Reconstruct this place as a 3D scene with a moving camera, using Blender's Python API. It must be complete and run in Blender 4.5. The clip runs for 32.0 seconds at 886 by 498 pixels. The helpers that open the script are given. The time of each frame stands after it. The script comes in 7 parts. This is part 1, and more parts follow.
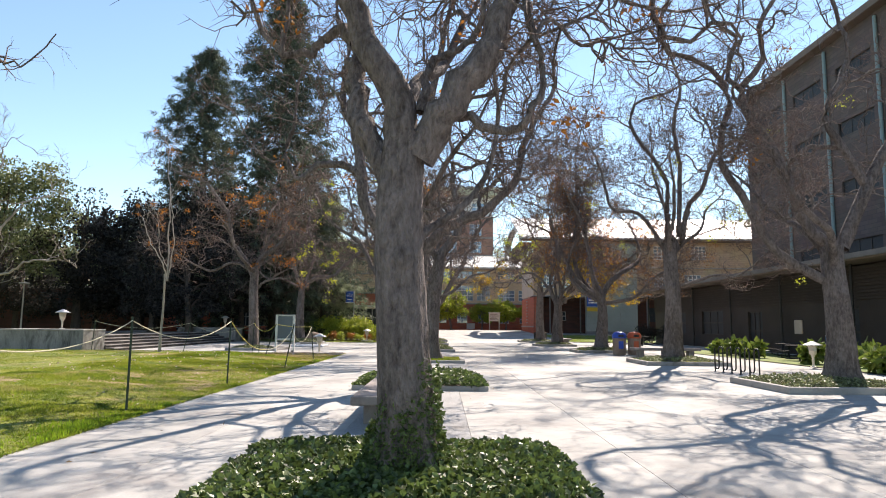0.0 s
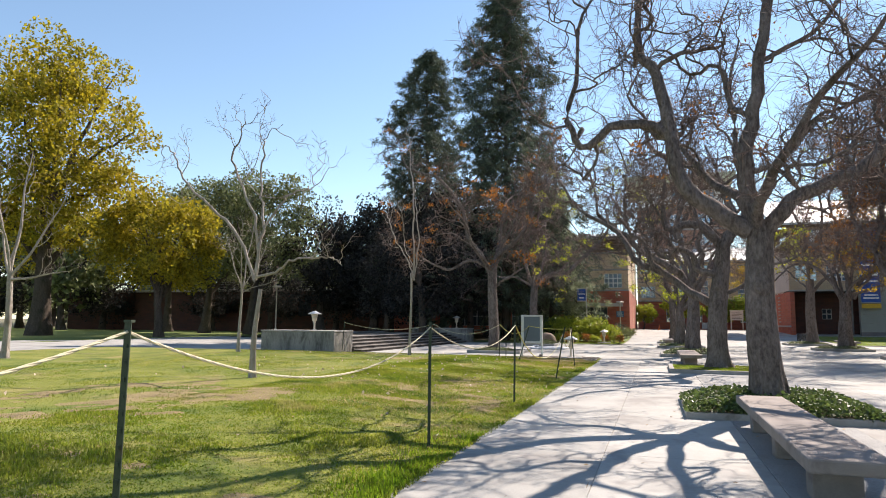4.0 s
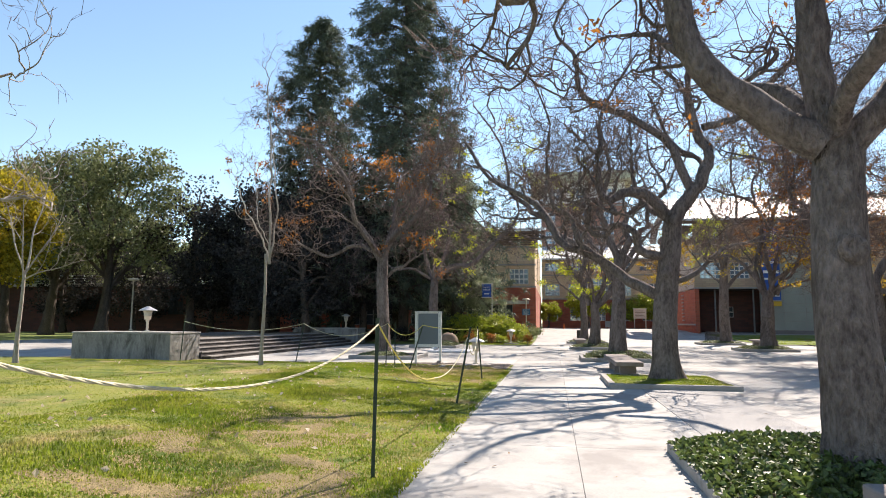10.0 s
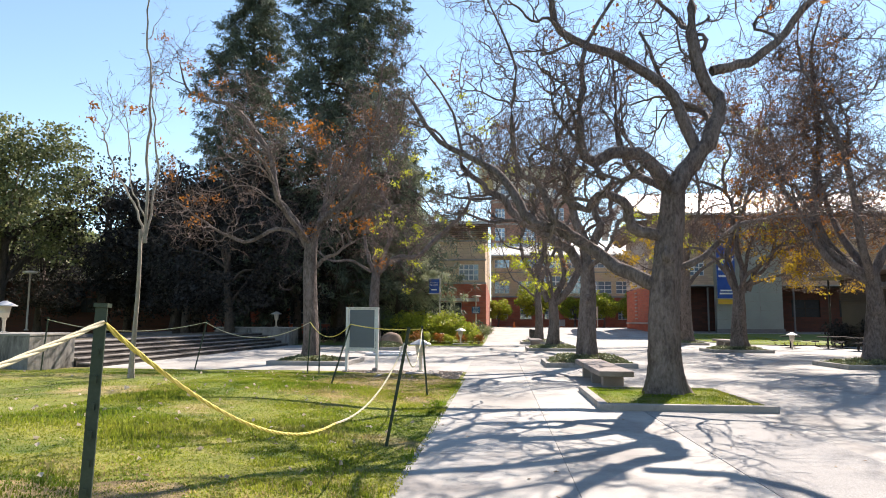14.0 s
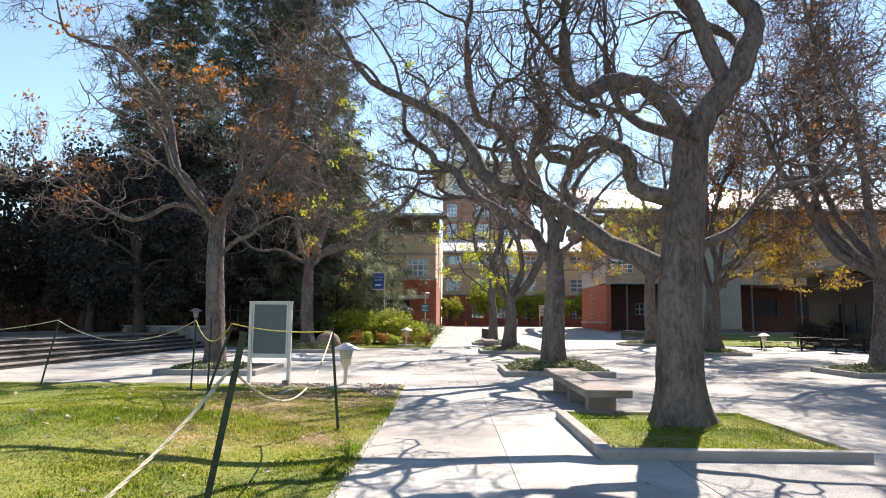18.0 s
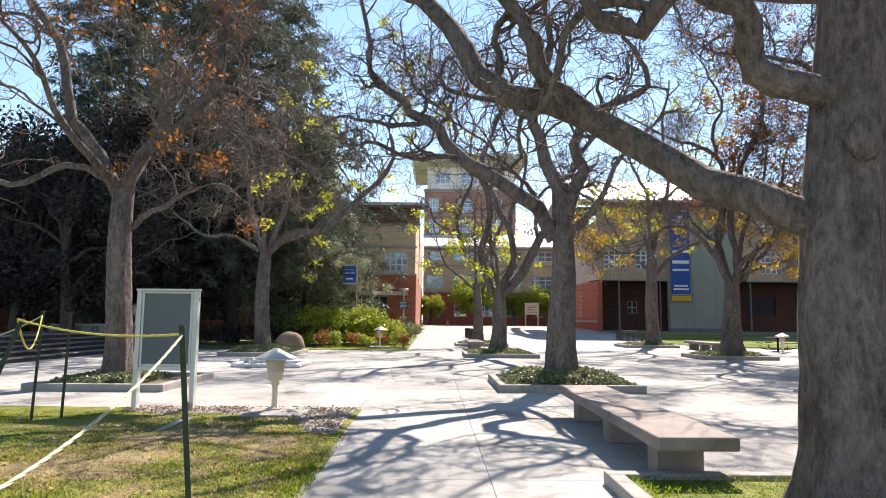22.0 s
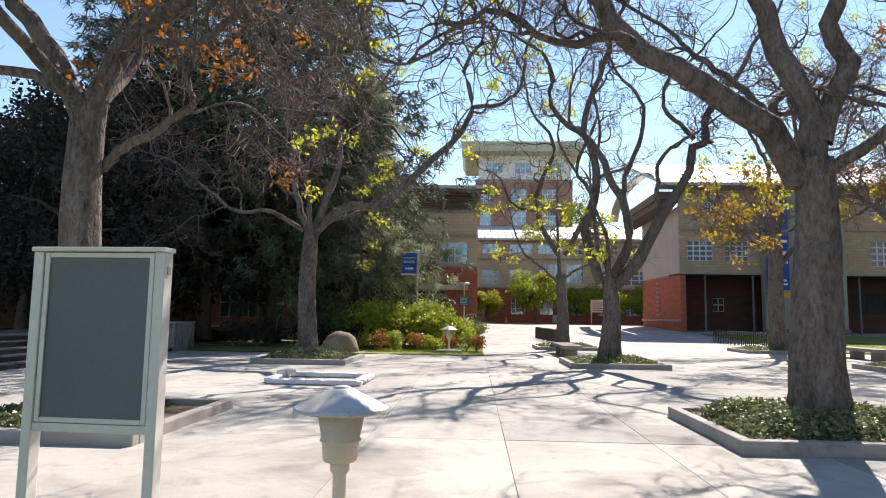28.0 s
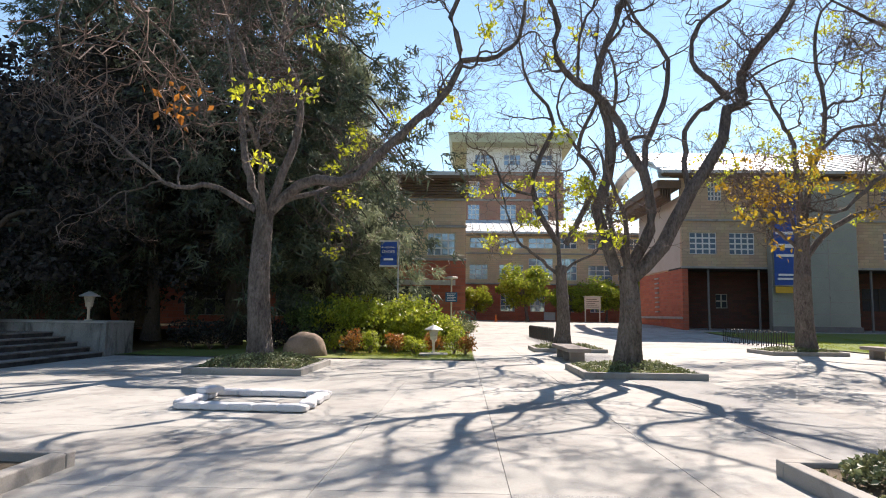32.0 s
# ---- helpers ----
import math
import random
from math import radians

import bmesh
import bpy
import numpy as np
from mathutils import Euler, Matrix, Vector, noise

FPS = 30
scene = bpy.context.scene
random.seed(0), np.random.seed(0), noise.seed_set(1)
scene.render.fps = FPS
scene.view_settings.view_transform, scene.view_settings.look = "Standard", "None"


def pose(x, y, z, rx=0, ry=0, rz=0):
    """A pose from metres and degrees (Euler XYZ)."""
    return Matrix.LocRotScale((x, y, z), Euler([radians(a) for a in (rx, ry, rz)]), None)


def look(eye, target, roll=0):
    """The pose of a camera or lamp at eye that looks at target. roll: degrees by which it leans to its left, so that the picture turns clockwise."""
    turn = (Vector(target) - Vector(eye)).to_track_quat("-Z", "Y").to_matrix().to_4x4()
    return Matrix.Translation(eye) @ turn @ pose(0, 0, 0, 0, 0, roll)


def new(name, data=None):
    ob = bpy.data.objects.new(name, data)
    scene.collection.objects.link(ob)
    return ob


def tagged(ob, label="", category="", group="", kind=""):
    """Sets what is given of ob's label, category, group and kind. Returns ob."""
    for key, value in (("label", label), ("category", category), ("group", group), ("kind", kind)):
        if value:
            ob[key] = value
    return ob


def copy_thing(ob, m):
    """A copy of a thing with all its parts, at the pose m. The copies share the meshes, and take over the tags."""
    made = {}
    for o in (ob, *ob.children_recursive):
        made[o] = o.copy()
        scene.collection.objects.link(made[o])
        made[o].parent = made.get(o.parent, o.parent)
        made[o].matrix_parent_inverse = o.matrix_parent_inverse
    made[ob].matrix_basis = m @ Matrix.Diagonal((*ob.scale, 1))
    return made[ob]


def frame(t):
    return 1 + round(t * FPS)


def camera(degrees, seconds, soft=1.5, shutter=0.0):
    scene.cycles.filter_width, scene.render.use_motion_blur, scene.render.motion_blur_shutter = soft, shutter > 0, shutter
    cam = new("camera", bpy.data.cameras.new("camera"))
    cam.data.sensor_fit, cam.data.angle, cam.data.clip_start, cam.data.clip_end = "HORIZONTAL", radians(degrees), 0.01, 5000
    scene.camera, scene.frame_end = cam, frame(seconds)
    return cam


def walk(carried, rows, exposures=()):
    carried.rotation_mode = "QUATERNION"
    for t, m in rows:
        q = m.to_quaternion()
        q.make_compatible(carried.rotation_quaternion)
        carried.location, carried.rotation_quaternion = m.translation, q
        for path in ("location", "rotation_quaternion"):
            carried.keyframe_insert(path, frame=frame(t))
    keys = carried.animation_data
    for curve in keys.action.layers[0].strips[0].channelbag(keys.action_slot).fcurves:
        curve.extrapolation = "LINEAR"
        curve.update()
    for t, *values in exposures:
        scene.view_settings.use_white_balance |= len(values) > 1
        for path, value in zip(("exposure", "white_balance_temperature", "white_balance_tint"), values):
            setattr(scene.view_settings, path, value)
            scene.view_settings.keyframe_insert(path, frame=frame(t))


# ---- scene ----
cam = camera(68.2, 32.0, soft=1.0)
METRES, EYE, TILT, LEAN, TURN = 34.9, 1.5, 3.45, 0.75, 0.0
ROWS = [
    (0.0, 0.0, 0.0, 0.0, -0.07, 3.2, -1.31),
    (0.5, -0.0103, 0.0099, -0.0003, 6.03, 3.13, -1.01),
    (1.0, -0.0224, 0.0178, 0.0027, 10.25, 3.11, -0.87),
    (1.5, -0.0345, 0.0284, -0.0002, 15.08, 3.03, -0.57),
    (2.0, -0.0465, 0.0373, -0.0011, 18.03, 2.97, -0.42),
    (2.5, -0.0563, 0.0477, -0.0007, 18.55, 2.98, -0.36),
    (4.5, -0.0762, 0.1067, -0.0047, 17.49, 2.82, -0.15),
    (5.0, -0.0812, 0.1217, -0.0043, 16.93, 2.84, -0.26),
    (5.5, -0.0841, 0.1381, -0.0055, 16.19, 2.84, -0.24),
    (6.0, -0.0877, 0.1525, -0.0066, 15.47, 2.86, -0.23),
    (6.5, -0.0906, 0.1669, -0.0068, 14.75, 2.87, -0.29),
    (7.0, -0.0916, 0.1828, -0.0069, 14.0, 2.84, -0.24),
    (7.5, -0.0941, 0.1981, -0.0092, 13.27, 2.85, -0.31),
    (8.0, -0.0947, 0.2133, -0.0117, 12.49, 2.87, -0.33),
    (8.5, -0.0954, 0.2281, -0.0126, 11.75, 2.87, -0.4),
    (9.0, -0.0965, 0.2446, -0.0127, 11.04, 2.82, -0.44),
    (9.5, -0.0971, 0.2614, -0.0136, 10.28, 2.81, -0.43),
    (10.0, -0.098, 0.2781, -0.0159, 9.56, 2.84, -0.51),
    (10.5, -0.0983, 0.2948, -0.0179, 8.83, 2.82, -0.57),
    (11.0, -0.0985, 0.3108, -0.0182, 8.27, 2.82, -0.58),
    (11.5, -0.1007, 0.3265, -0.0188, 7.56, 2.82, -0.68),
    (12.0, -0.1019, 0.3434, -0.0207, 6.83, 2.8, -0.7),
    (12.5, -0.106, 0.3586, -0.0219, 6.51, 2.81, -0.77),
    (13.0, -0.1078, 0.3735, -0.0227, 6.31, 2.83, -0.78),
    (13.5, -0.1078, 0.3896, -0.023, 5.7, 2.79, -0.64),
    (14.0, -0.1109, 0.4064, -0.0243, 4.98, 2.79, -0.75),
    (14.5, -0.11, 0.4228, -0.0266, 4.26, 2.81, -0.74),
    (16.5, -0.1128, 0.4849, -0.0291, 1.63, 2.78, -1.1),
    (17.0, -0.1112, 0.5003, -0.0303, 1.19, 2.78, -1.12),
    (17.5, -0.1092, 0.5159, -0.0306, 0.99, 2.73, -1.05),
    (18.0, -0.1091, 0.532, -0.0319, 0.78, 2.75, -1.17),
    (18.5, -0.1073, 0.549, -0.0339, 0.55, 2.74, -1.09),
    (19.0, -0.1067, 0.5648, -0.0361, 0.36, 2.74, -1.13),
    (19.5, -0.1055, 0.582, -0.0366, 0.17, 2.68, -1.16),
    (20.0, -0.1028, 0.5987, -0.0369, -0.04, 2.65, -1.1),
    (20.5, -0.1027, 0.6163, -0.0392, -0.22, 2.68, -1.21),
    (21.0, -0.1014, 0.6334, -0.041, -0.38, 2.66, -1.18),
    (21.5, -0.1036, 0.6488, -0.0418, -0.58, 2.69, -1.26),
    (22.0, -0.1064, 0.6632, -0.041, -0.79, 2.7, -1.36),
    (22.5, -0.1066, 0.6784, -0.0415, -0.58, 2.65, -1.26),
    (23.0, -0.109, 0.6932, -0.0436, -0.67, 2.69, -1.34),
    (23.5, -0.1106, 0.7085, -0.0449, -0.86, 2.63, -1.36),
    (24.0, -0.1121, 0.7241, -0.0451, -0.71, 2.59, -1.3),
    (24.5, -0.1169, 0.7393, -0.0457, -0.38, 2.62, -1.41),
    (25.0, -0.1196, 0.7551, -0.0476, -0.07, 2.59, -1.37),
    (25.5, -0.1231, 0.7688, -0.0491, 0.28, 2.61, -1.36),
    (26.0, -0.1299, 0.7826, -0.0492, 0.67, 2.61, -1.46),
    (26.5, -0.1366, 0.7972, -0.0502, 1.88, 2.53, -1.48),
    (28.5, -0.1559, 0.8545, -0.0533, 2.91, 2.31, -1.46),
    (29.0, -0.1581, 0.8692, -0.0551, 2.72, 2.23, -1.43),
    (29.5, -0.1606, 0.8832, -0.0552, 2.53, 2.24, -1.45),
    (30.0, -0.1614, 0.8969, -0.0551, 2.34, 2.23, -1.48),
    (30.5, -0.1573, 0.9109, -0.057, 2.15, 2.26, -1.37),
    (31.0, -0.1555, 0.9249, -0.0594, 1.95, 2.24, -1.38),
    (31.5, -0.1547, 0.9383, -0.0581, 1.76, 2.18, -1.47),
    (32.0, -0.154, 0.953, -0.0587, 1.8, 2.17, -1.43),
]
walk(cam, [(t, pose(0, 0, EYE, TILT, LEAN, TURN) @ pose(METRES * x, METRES * y, METRES * z, 90 + pitch, roll, yaw)) for t, x, y, z, yaw, pitch, roll in ROWS],
     [(0.0, 1.1, 6720, 13), (4.0, 0.95, 6720, 13), (8.0, 1.0, 6720, 13), (12.5, 1.2, 6720, 13), (17.0, 1.2, 6720, 13), (22.0, 1.27, 6720, 13), (26.0, 1.1, 6720, 13), (32.0, 1.05, 6720, 13)])

# ---- world, sun, exposure ----
SUN_AZ, SUN_EL = 24.0, 43.0  # degrees right of +y, degrees above the horizon
to_sun = Vector((math.sin(radians(SUN_AZ)) * math.cos(radians(SUN_EL)), math.cos(radians(SUN_AZ)) * math.cos(radians(SUN_EL)), math.sin(radians(SUN_EL))))
world = bpy.data.worlds.new("sky")
scene.world = world
world.use_nodes = True
wn = world.node_tree.nodes
sky = wn.new("ShaderNodeTexSky")
sky.sky_type, sky.sun_disc = "NISHITA", False
sky.sun_elevation, sky.sun_rotation = radians(SUN_EL), radians(SUN_AZ)
sky.air_density, sky.dust_density, sky.ozone_density, sky.altitude = 1.0, 0.03, 0.0, 100
hue = wn.new("ShaderNodeMix")
hue.data_type, hue.blend_type = "RGBA", "MULTIPLY"
hue.inputs[0].default_value = 1.0
hue.inputs[7].default_value = (0.935, 1.02, 1.035, 1)  # the clear, slightly green blue of a dry winter sky
world.node_tree.links.new(sky.outputs[0], hue.inputs[6])
world.node_tree.links.new(hue.outputs[2], wn["Background"].inputs[0])
wn["Background"].inputs[1].default_value = 0.1
sun = new("sun", bpy.data.lights.new("sun", "SUN"))
sun.data.energy, sun.data.angle, sun.data.color = 5.0, radians(0.45), (1.0, 0.89, 0.79)
sun.matrix_world = look((0, 0, 60), Vector((0, 0, 60)) - to_sun)


# ---- helpers of this place ----
rng = np.random.default_rng(7)


def gz(x, y):
    """Height of the ground: the far court rises a little towards the halls."""
    s = min(max((y - 66.0) / 34.0, 0.0), 1.0)
    return 0.8 * s * s * (3 - 2 * s)


def lawn_z(x, y):
    """Height of the lawn, which swells gently away from the path."""
    edge = min(max((-4.9 - x) / 5.0, 0.0), 1.0) * min(max((34.5 - y) / 6.0, 0.0), 1.0)
    return 0.015 + 0.25 * edge * edge * (3 - 2 * edge)


def lawn_top(x, y):
    """Height of the turf itself, with its small bumps."""
    return lawn_z(x, y) + 0.03 * noise.noise(Vector((x * 0.5, y * 0.5, 0))) * min(1, max(0, (-4.9 - x) / 2))


def thing(name, label, category, loc=(0, 0, 0), rz=0.0, group="", kind=""):
    ob = new(name)
    ob.empty_display_size = 0.2
    ob.matrix_basis = pose(loc[0], loc[1], loc[2], 0, 0, rz)
    return tagged(ob, label, category, group, kind)


def part(name, shape, material, parent=None, label="", smooth=False, kind=""):
    """Links a bmesh or mesh as one object, under a thing or a part."""
    if isinstance(shape, bmesh.types.BMesh):
        me = bpy.data.meshes.new(name)
        shape.to_mesh(me)
        shape.free()
    else:
        me = shape
    if material and not me.materials:
        me.materials.append(material)
    if smooth:
        me.polygons.foreach_set("use_smooth", [True] * len(me.polygons))
    ob = new(name, me)
    if parent is not None:
        ob.parent = parent
    return tagged(ob, label, kind=kind)


def add_box(bm, x0, x1, y0, y1, z0, z1, bev=0.0):
    m = Matrix.Translation(((x0 + x1) / 2, (y0 + y1) / 2, (z0 + z1) / 2)) @ Matrix.Diagonal((x1 - x0, y1 - y0, z1 - z0, 1))
    r = bmesh.ops.create_cube(bm, size=1, matrix=m)
    if bev > 0:
        es = list({e for v in r["verts"] for e in v.link_edges})
        bmesh.ops.bevel(bm, geom=es, offset=bev, segments=2, affect="EDGES", profile=0.5)
    return bm


def box(x0, x1, y0, y1, z0, z1, bev=0.0):
    return add_box(bmesh.new(), x0, x1, y0, y1, z0, z1, bev)


def add_lathe(bm, profile, n=24, at=(0, 0, 0)):
    """Turns a profile of (radius, height) round the z axis."""
    rings = []
    for r, z in profile:
        if r < 1e-5:
            rings.append([bm.verts.new((at[0], at[1], at[2] + z))] * n)
        else:
            rings.append([bm.verts.new((at[0] + r * math.cos(2 * math.pi * k / n), at[1] + r * math.sin(2 * math.pi * k / n), at[2] + z)) for k in range(n)])
    for a, b in zip(rings, rings[1:]):
        for k in range(n):
            vs = []
            for v in (a[k], a[(k + 1) % n], b[(k + 1) % n], b[k]):
                if v not in vs:
                    vs.append(v)
            if len(vs) > 2:
                bm.faces.new(vs)
    return bm


def lathe(profile, n=24, at=(0, 0, 0)):
    return add_lathe(bmesh.new(), profile, n, at)


def mesh_arrays(name, verts, faces, smooth=True):
    """A mesh from numpy arrays: verts (n, 3), faces (m, 3 or 4)."""
    me = bpy.data.meshes.new(name)
    n, m, k = len(verts), len(faces), faces.shape[1]
    me.vertices.add(n)
    me.vertices.foreach_set("co", np.ascontiguousarray(verts, dtype=np.float32).ravel())
    me.loops.add(m * k)
    me.loops.foreach_set("vertex_index", np.ascontiguousarray(faces, dtype=np.int32).ravel())
    me.polygons.add(m)
    me.polygons.foreach_set("loop_start", np.arange(0, m * k, k, dtype=np.int32))
    me.polygons.foreach_set("use_smooth", np.full(m, smooth))
    me.update(calc_edges=True)
    return me


def unit(a):
    return a / np.maximum(np.linalg.norm(a, axis=-1, keepdims=True), 1e-9)


def tubes(P, R, sides, knobs=0.0, r=None, fold=None):
    """Tubes round polylines P (n, k, 3) with radii R (n, k): verts and quads."""
    n, k, _ = P.shape
    T = unit(np.gradient(P, axis=1))
    ref = np.where(np.abs(T[:, :1, 2:3]) > 0.9, np.array([1.0, 0, 0]), np.array([0, 0, 1.0]))
    U = unit(np.cross(T, np.broadcast_to(ref, T.shape)))
    V = np.cross(T, U)
    a = np.arange(sides) * 2 * math.pi / sides
    rad = R[:, :, None] * np.ones(sides)
    if knobs:
        rad = rad * (1 + knobs * r.standard_normal(rad.shape))
    if fold is not None:
        rad = rad * fold(np.arange(k)[None, :, None] / (k - 1), a[None, None, :])
    verts = P[:, :, None] + rad[..., None] * (np.cos(a)[:, None] * U[:, :, None] + np.sin(a)[:, None] * V[:, :, None])
    i = np.arange(n)[:, None, None] * k * sides + np.arange(k - 1)[None, :, None] * sides
    j = np.arange(sides)[None, None]
    j2 = (j + 1) % sides
    quads = np.stack([i + j, i + j2, i + sides + j2, i + sides + j], -1).reshape(-1, 4)
    return verts.reshape(-1, 3), quads


def join_arrays(pieces):
    vs, fs, n = [], [], 0
    for v, f in pieces:
        vs.append(v)
        fs.append(f + n)
        n += len(v)
    return np.concatenate(vs), np.concatenate(fs)


def tube_part(name, pts, radius, material, parent=None, sides=8, label="", taper=1.0):
    P = np.array(pts, dtype=float)[None]
    R = np.linspace(radius, radius * taper, P.shape[1])[None]
    v, f = tubes(P, R, sides)
    me = mesh_arrays(name, v, f)
    return part(name, me, material, parent, label)


def leaves(pos, size, r, flat=0.0, narrow=0.55):
    """Folded diamond leaves at pos (n, 3), size (n,): verts and quads. flat: pull of the faces to the horizontal."""
    n = len(pos)
    d = unit(r.standard_normal((n, 3)) * np.array([1, 1, 1 - flat]))
    s = unit(np.cross(d, r.standard_normal((n, 3)) * np.array([1, 1, 1]) * (1 - flat) + np.array([0, 0, 1.0]) * (flat + 0.05)))
    up = np.cross(s, d)
    L, w = size[:, None], (size * narrow)[:, None]
    v = np.stack([pos, pos + d * L * 0.5 + s * w * 0.5 + up * w * 0.18, pos + d * L, pos + d * L * 0.5 - s * w * 0.5 + up * w * 0.18], 1)
    return v.reshape(-1, 3), np.arange(n * 4).reshape(n, 4)


# ---- materials ----
def surf(name, c1, c2, scale=3.0, rough=0.8, metal=0.0, fine=60.0, bump=0.15, dist=0.01, stain=None, stain_scale=0.6, stain_at=0.6, patch=None, patch_scale=1.3, patch_at=0.55, piece=0.0, island=0.0, fine_mix=0.5, stretch=None, translucent=0.0, spec=0.4, warp=0.0):
    """Two scales of noise between two colours, an optional third colour as stains, and a fine relief."""
    m = bpy.data.materials.new(name)
    m.use_nodes = True
    nt = m.node_tree
    N, Lk = nt.nodes.new, nt.links.new
    bsdf = nt.nodes["Principled BSDF"]
    geo = N("ShaderNodeNewGeometry")
    src = geo.outputs["Position"]
    if stretch:
        mp = N("ShaderNodeMapping")
        mp.inputs["Scale"].default_value = stretch
        Lk(src, mp.inputs["Vector"])
        src = mp.outputs[0]

    def nz(s, detail=5.0, ro=0.6, w=0.0):
        t = N("ShaderNodeTexNoise")
        t.inputs["Scale"].default_value, t.inputs["Detail"].default_value, t.inputs["Roughness"].default_value, t.inputs["Distortion"].default_value = s, detail, ro, w
        Lk(src, t.inputs["Vector"])
        return t.outputs["Fac"]

    def ramp(v, a, b):
        t = N("ShaderNodeMapRange")
        t.inputs["From Min"].default_value, t.inputs["From Max"].default_value = a, b
        Lk(v, t.inputs["Value"])
        return t.outputs[0]

    def mix(f, a, b):
        t = N("ShaderNodeMix")
        t.data_type = "RGBA"
        for s, v in ((t.inputs[0], f), (t.inputs[6], a), (t.inputs[7], b)):
            if hasattr(v, "is_linked"):
                Lk(v, s)
            elif isinstance(v, float):
                s.default_value = v
            else:
                s.default_value = (*v, 1)
        return t.outputs[2]

    big = ramp(nz(scale, w=warp), 0.33, 0.67)
    small = nz(fine, 3.0, 0.7)
    fac = N("ShaderNodeMath")
    fac.operation = "MULTIPLY_ADD"
    fac.use_clamp = True
    sub = ramp(small, 0.3, 0.7)
    m1 = N("ShaderNodeMath")
    m1.operation = "MULTIPLY"
    Lk(sub, m1.inputs[0])
    m1.inputs[1].default_value = fine_mix
    Lk(big, fac.inputs[0])
    fac.inputs[1].default_value = 1 - fine_mix
    Lk(m1.outputs[0], fac.inputs[2])
    col = mix(fac.outputs[0], c1, c2)
    if stain:
        col = mix(ramp(nz(stain_scale, 6.0, 0.65, 0.4), stain_at, stain_at + 0.15), col, stain)
    if patch:
        col = mix(ramp(nz(patch_scale, 4.0, 0.6, 0.5), patch_at - 0.05, patch_at + 0.2), col, patch)
    if piece or island:
        if piece:
            rnd = N("ShaderNodeObjectInfo").outputs["Random"]
        else:
            rnd = geo.outputs["Random Per Island"]
        amount = piece or island
        hsv = N("ShaderNodeHueSaturation")
        mr = N("ShaderNodeMapRange")
        mr.inputs["To Min"].default_value, mr.inputs["To Max"].default_value = 1 - amount, 1 + amount
        Lk(rnd, mr.inputs["Value"])
        Lk(mr.outputs[0], hsv.inputs["Value"])
        Lk(col, hsv.inputs["Color"])
        col = hsv.outputs[0]
    Lk(col, bsdf.inputs["Base Color"])
    bsdf.inputs["Roughness"].default_value, bsdf.inputs["Metallic"].default_value = rough, metal
    bsdf.inputs["Specular IOR Level"].default_value = spec
    if bump:
        b = N("ShaderNodeBump")
        b.inputs["Strength"].default_value, b.inputs["Distance"].default_value = bump, dist
        Lk(small, b.inputs["Height"])
        Lk(b.outputs[0], bsdf.inputs["Normal"])
    if translucent:
        tr = N("ShaderNodeBsdfTranslucent")
        Lk(col, tr.inputs[0])
        ms = N("ShaderNodeMixShader")
        ms.inputs[0].default_value = translucent
        Lk(bsdf.outputs[0], ms.inputs[1])
        Lk(tr.outputs[0], ms.inputs[2])
        Lk(ms.outputs[0], nt.nodes["Material Output"].inputs["Surface"])
    return m


def bark_material(name, c1, c2, moss):
    m = surf(name, c1, c2, 3.0, 0.92, fine=17.0, bump=1.0, dist=0.10, stain=moss, stain_scale=1.6, stain_at=0.56, stretch=(1, 1, 0.42), spec=0.12, fine_mix=0.62, warp=0.5)
    return m


def glass_material(name, tint, rough=0.05, coated=0.0):
    m = bpy.data.materials.new(name)
    m.use_nodes = True
    b = m.node_tree.nodes["Principled BSDF"]
    b.inputs["Base Color"].default_value = (*tint, 1)
    b.inputs["Roughness"].default_value, b.inputs["Metallic"].default_value = rough, coated
    b.inputs["Specular IOR Level"].default_value = 0.9
    b.inputs["Coat Weight"].default_value = 0.6
    b.inputs["Coat Roughness"].default_value = 0.03
    return m


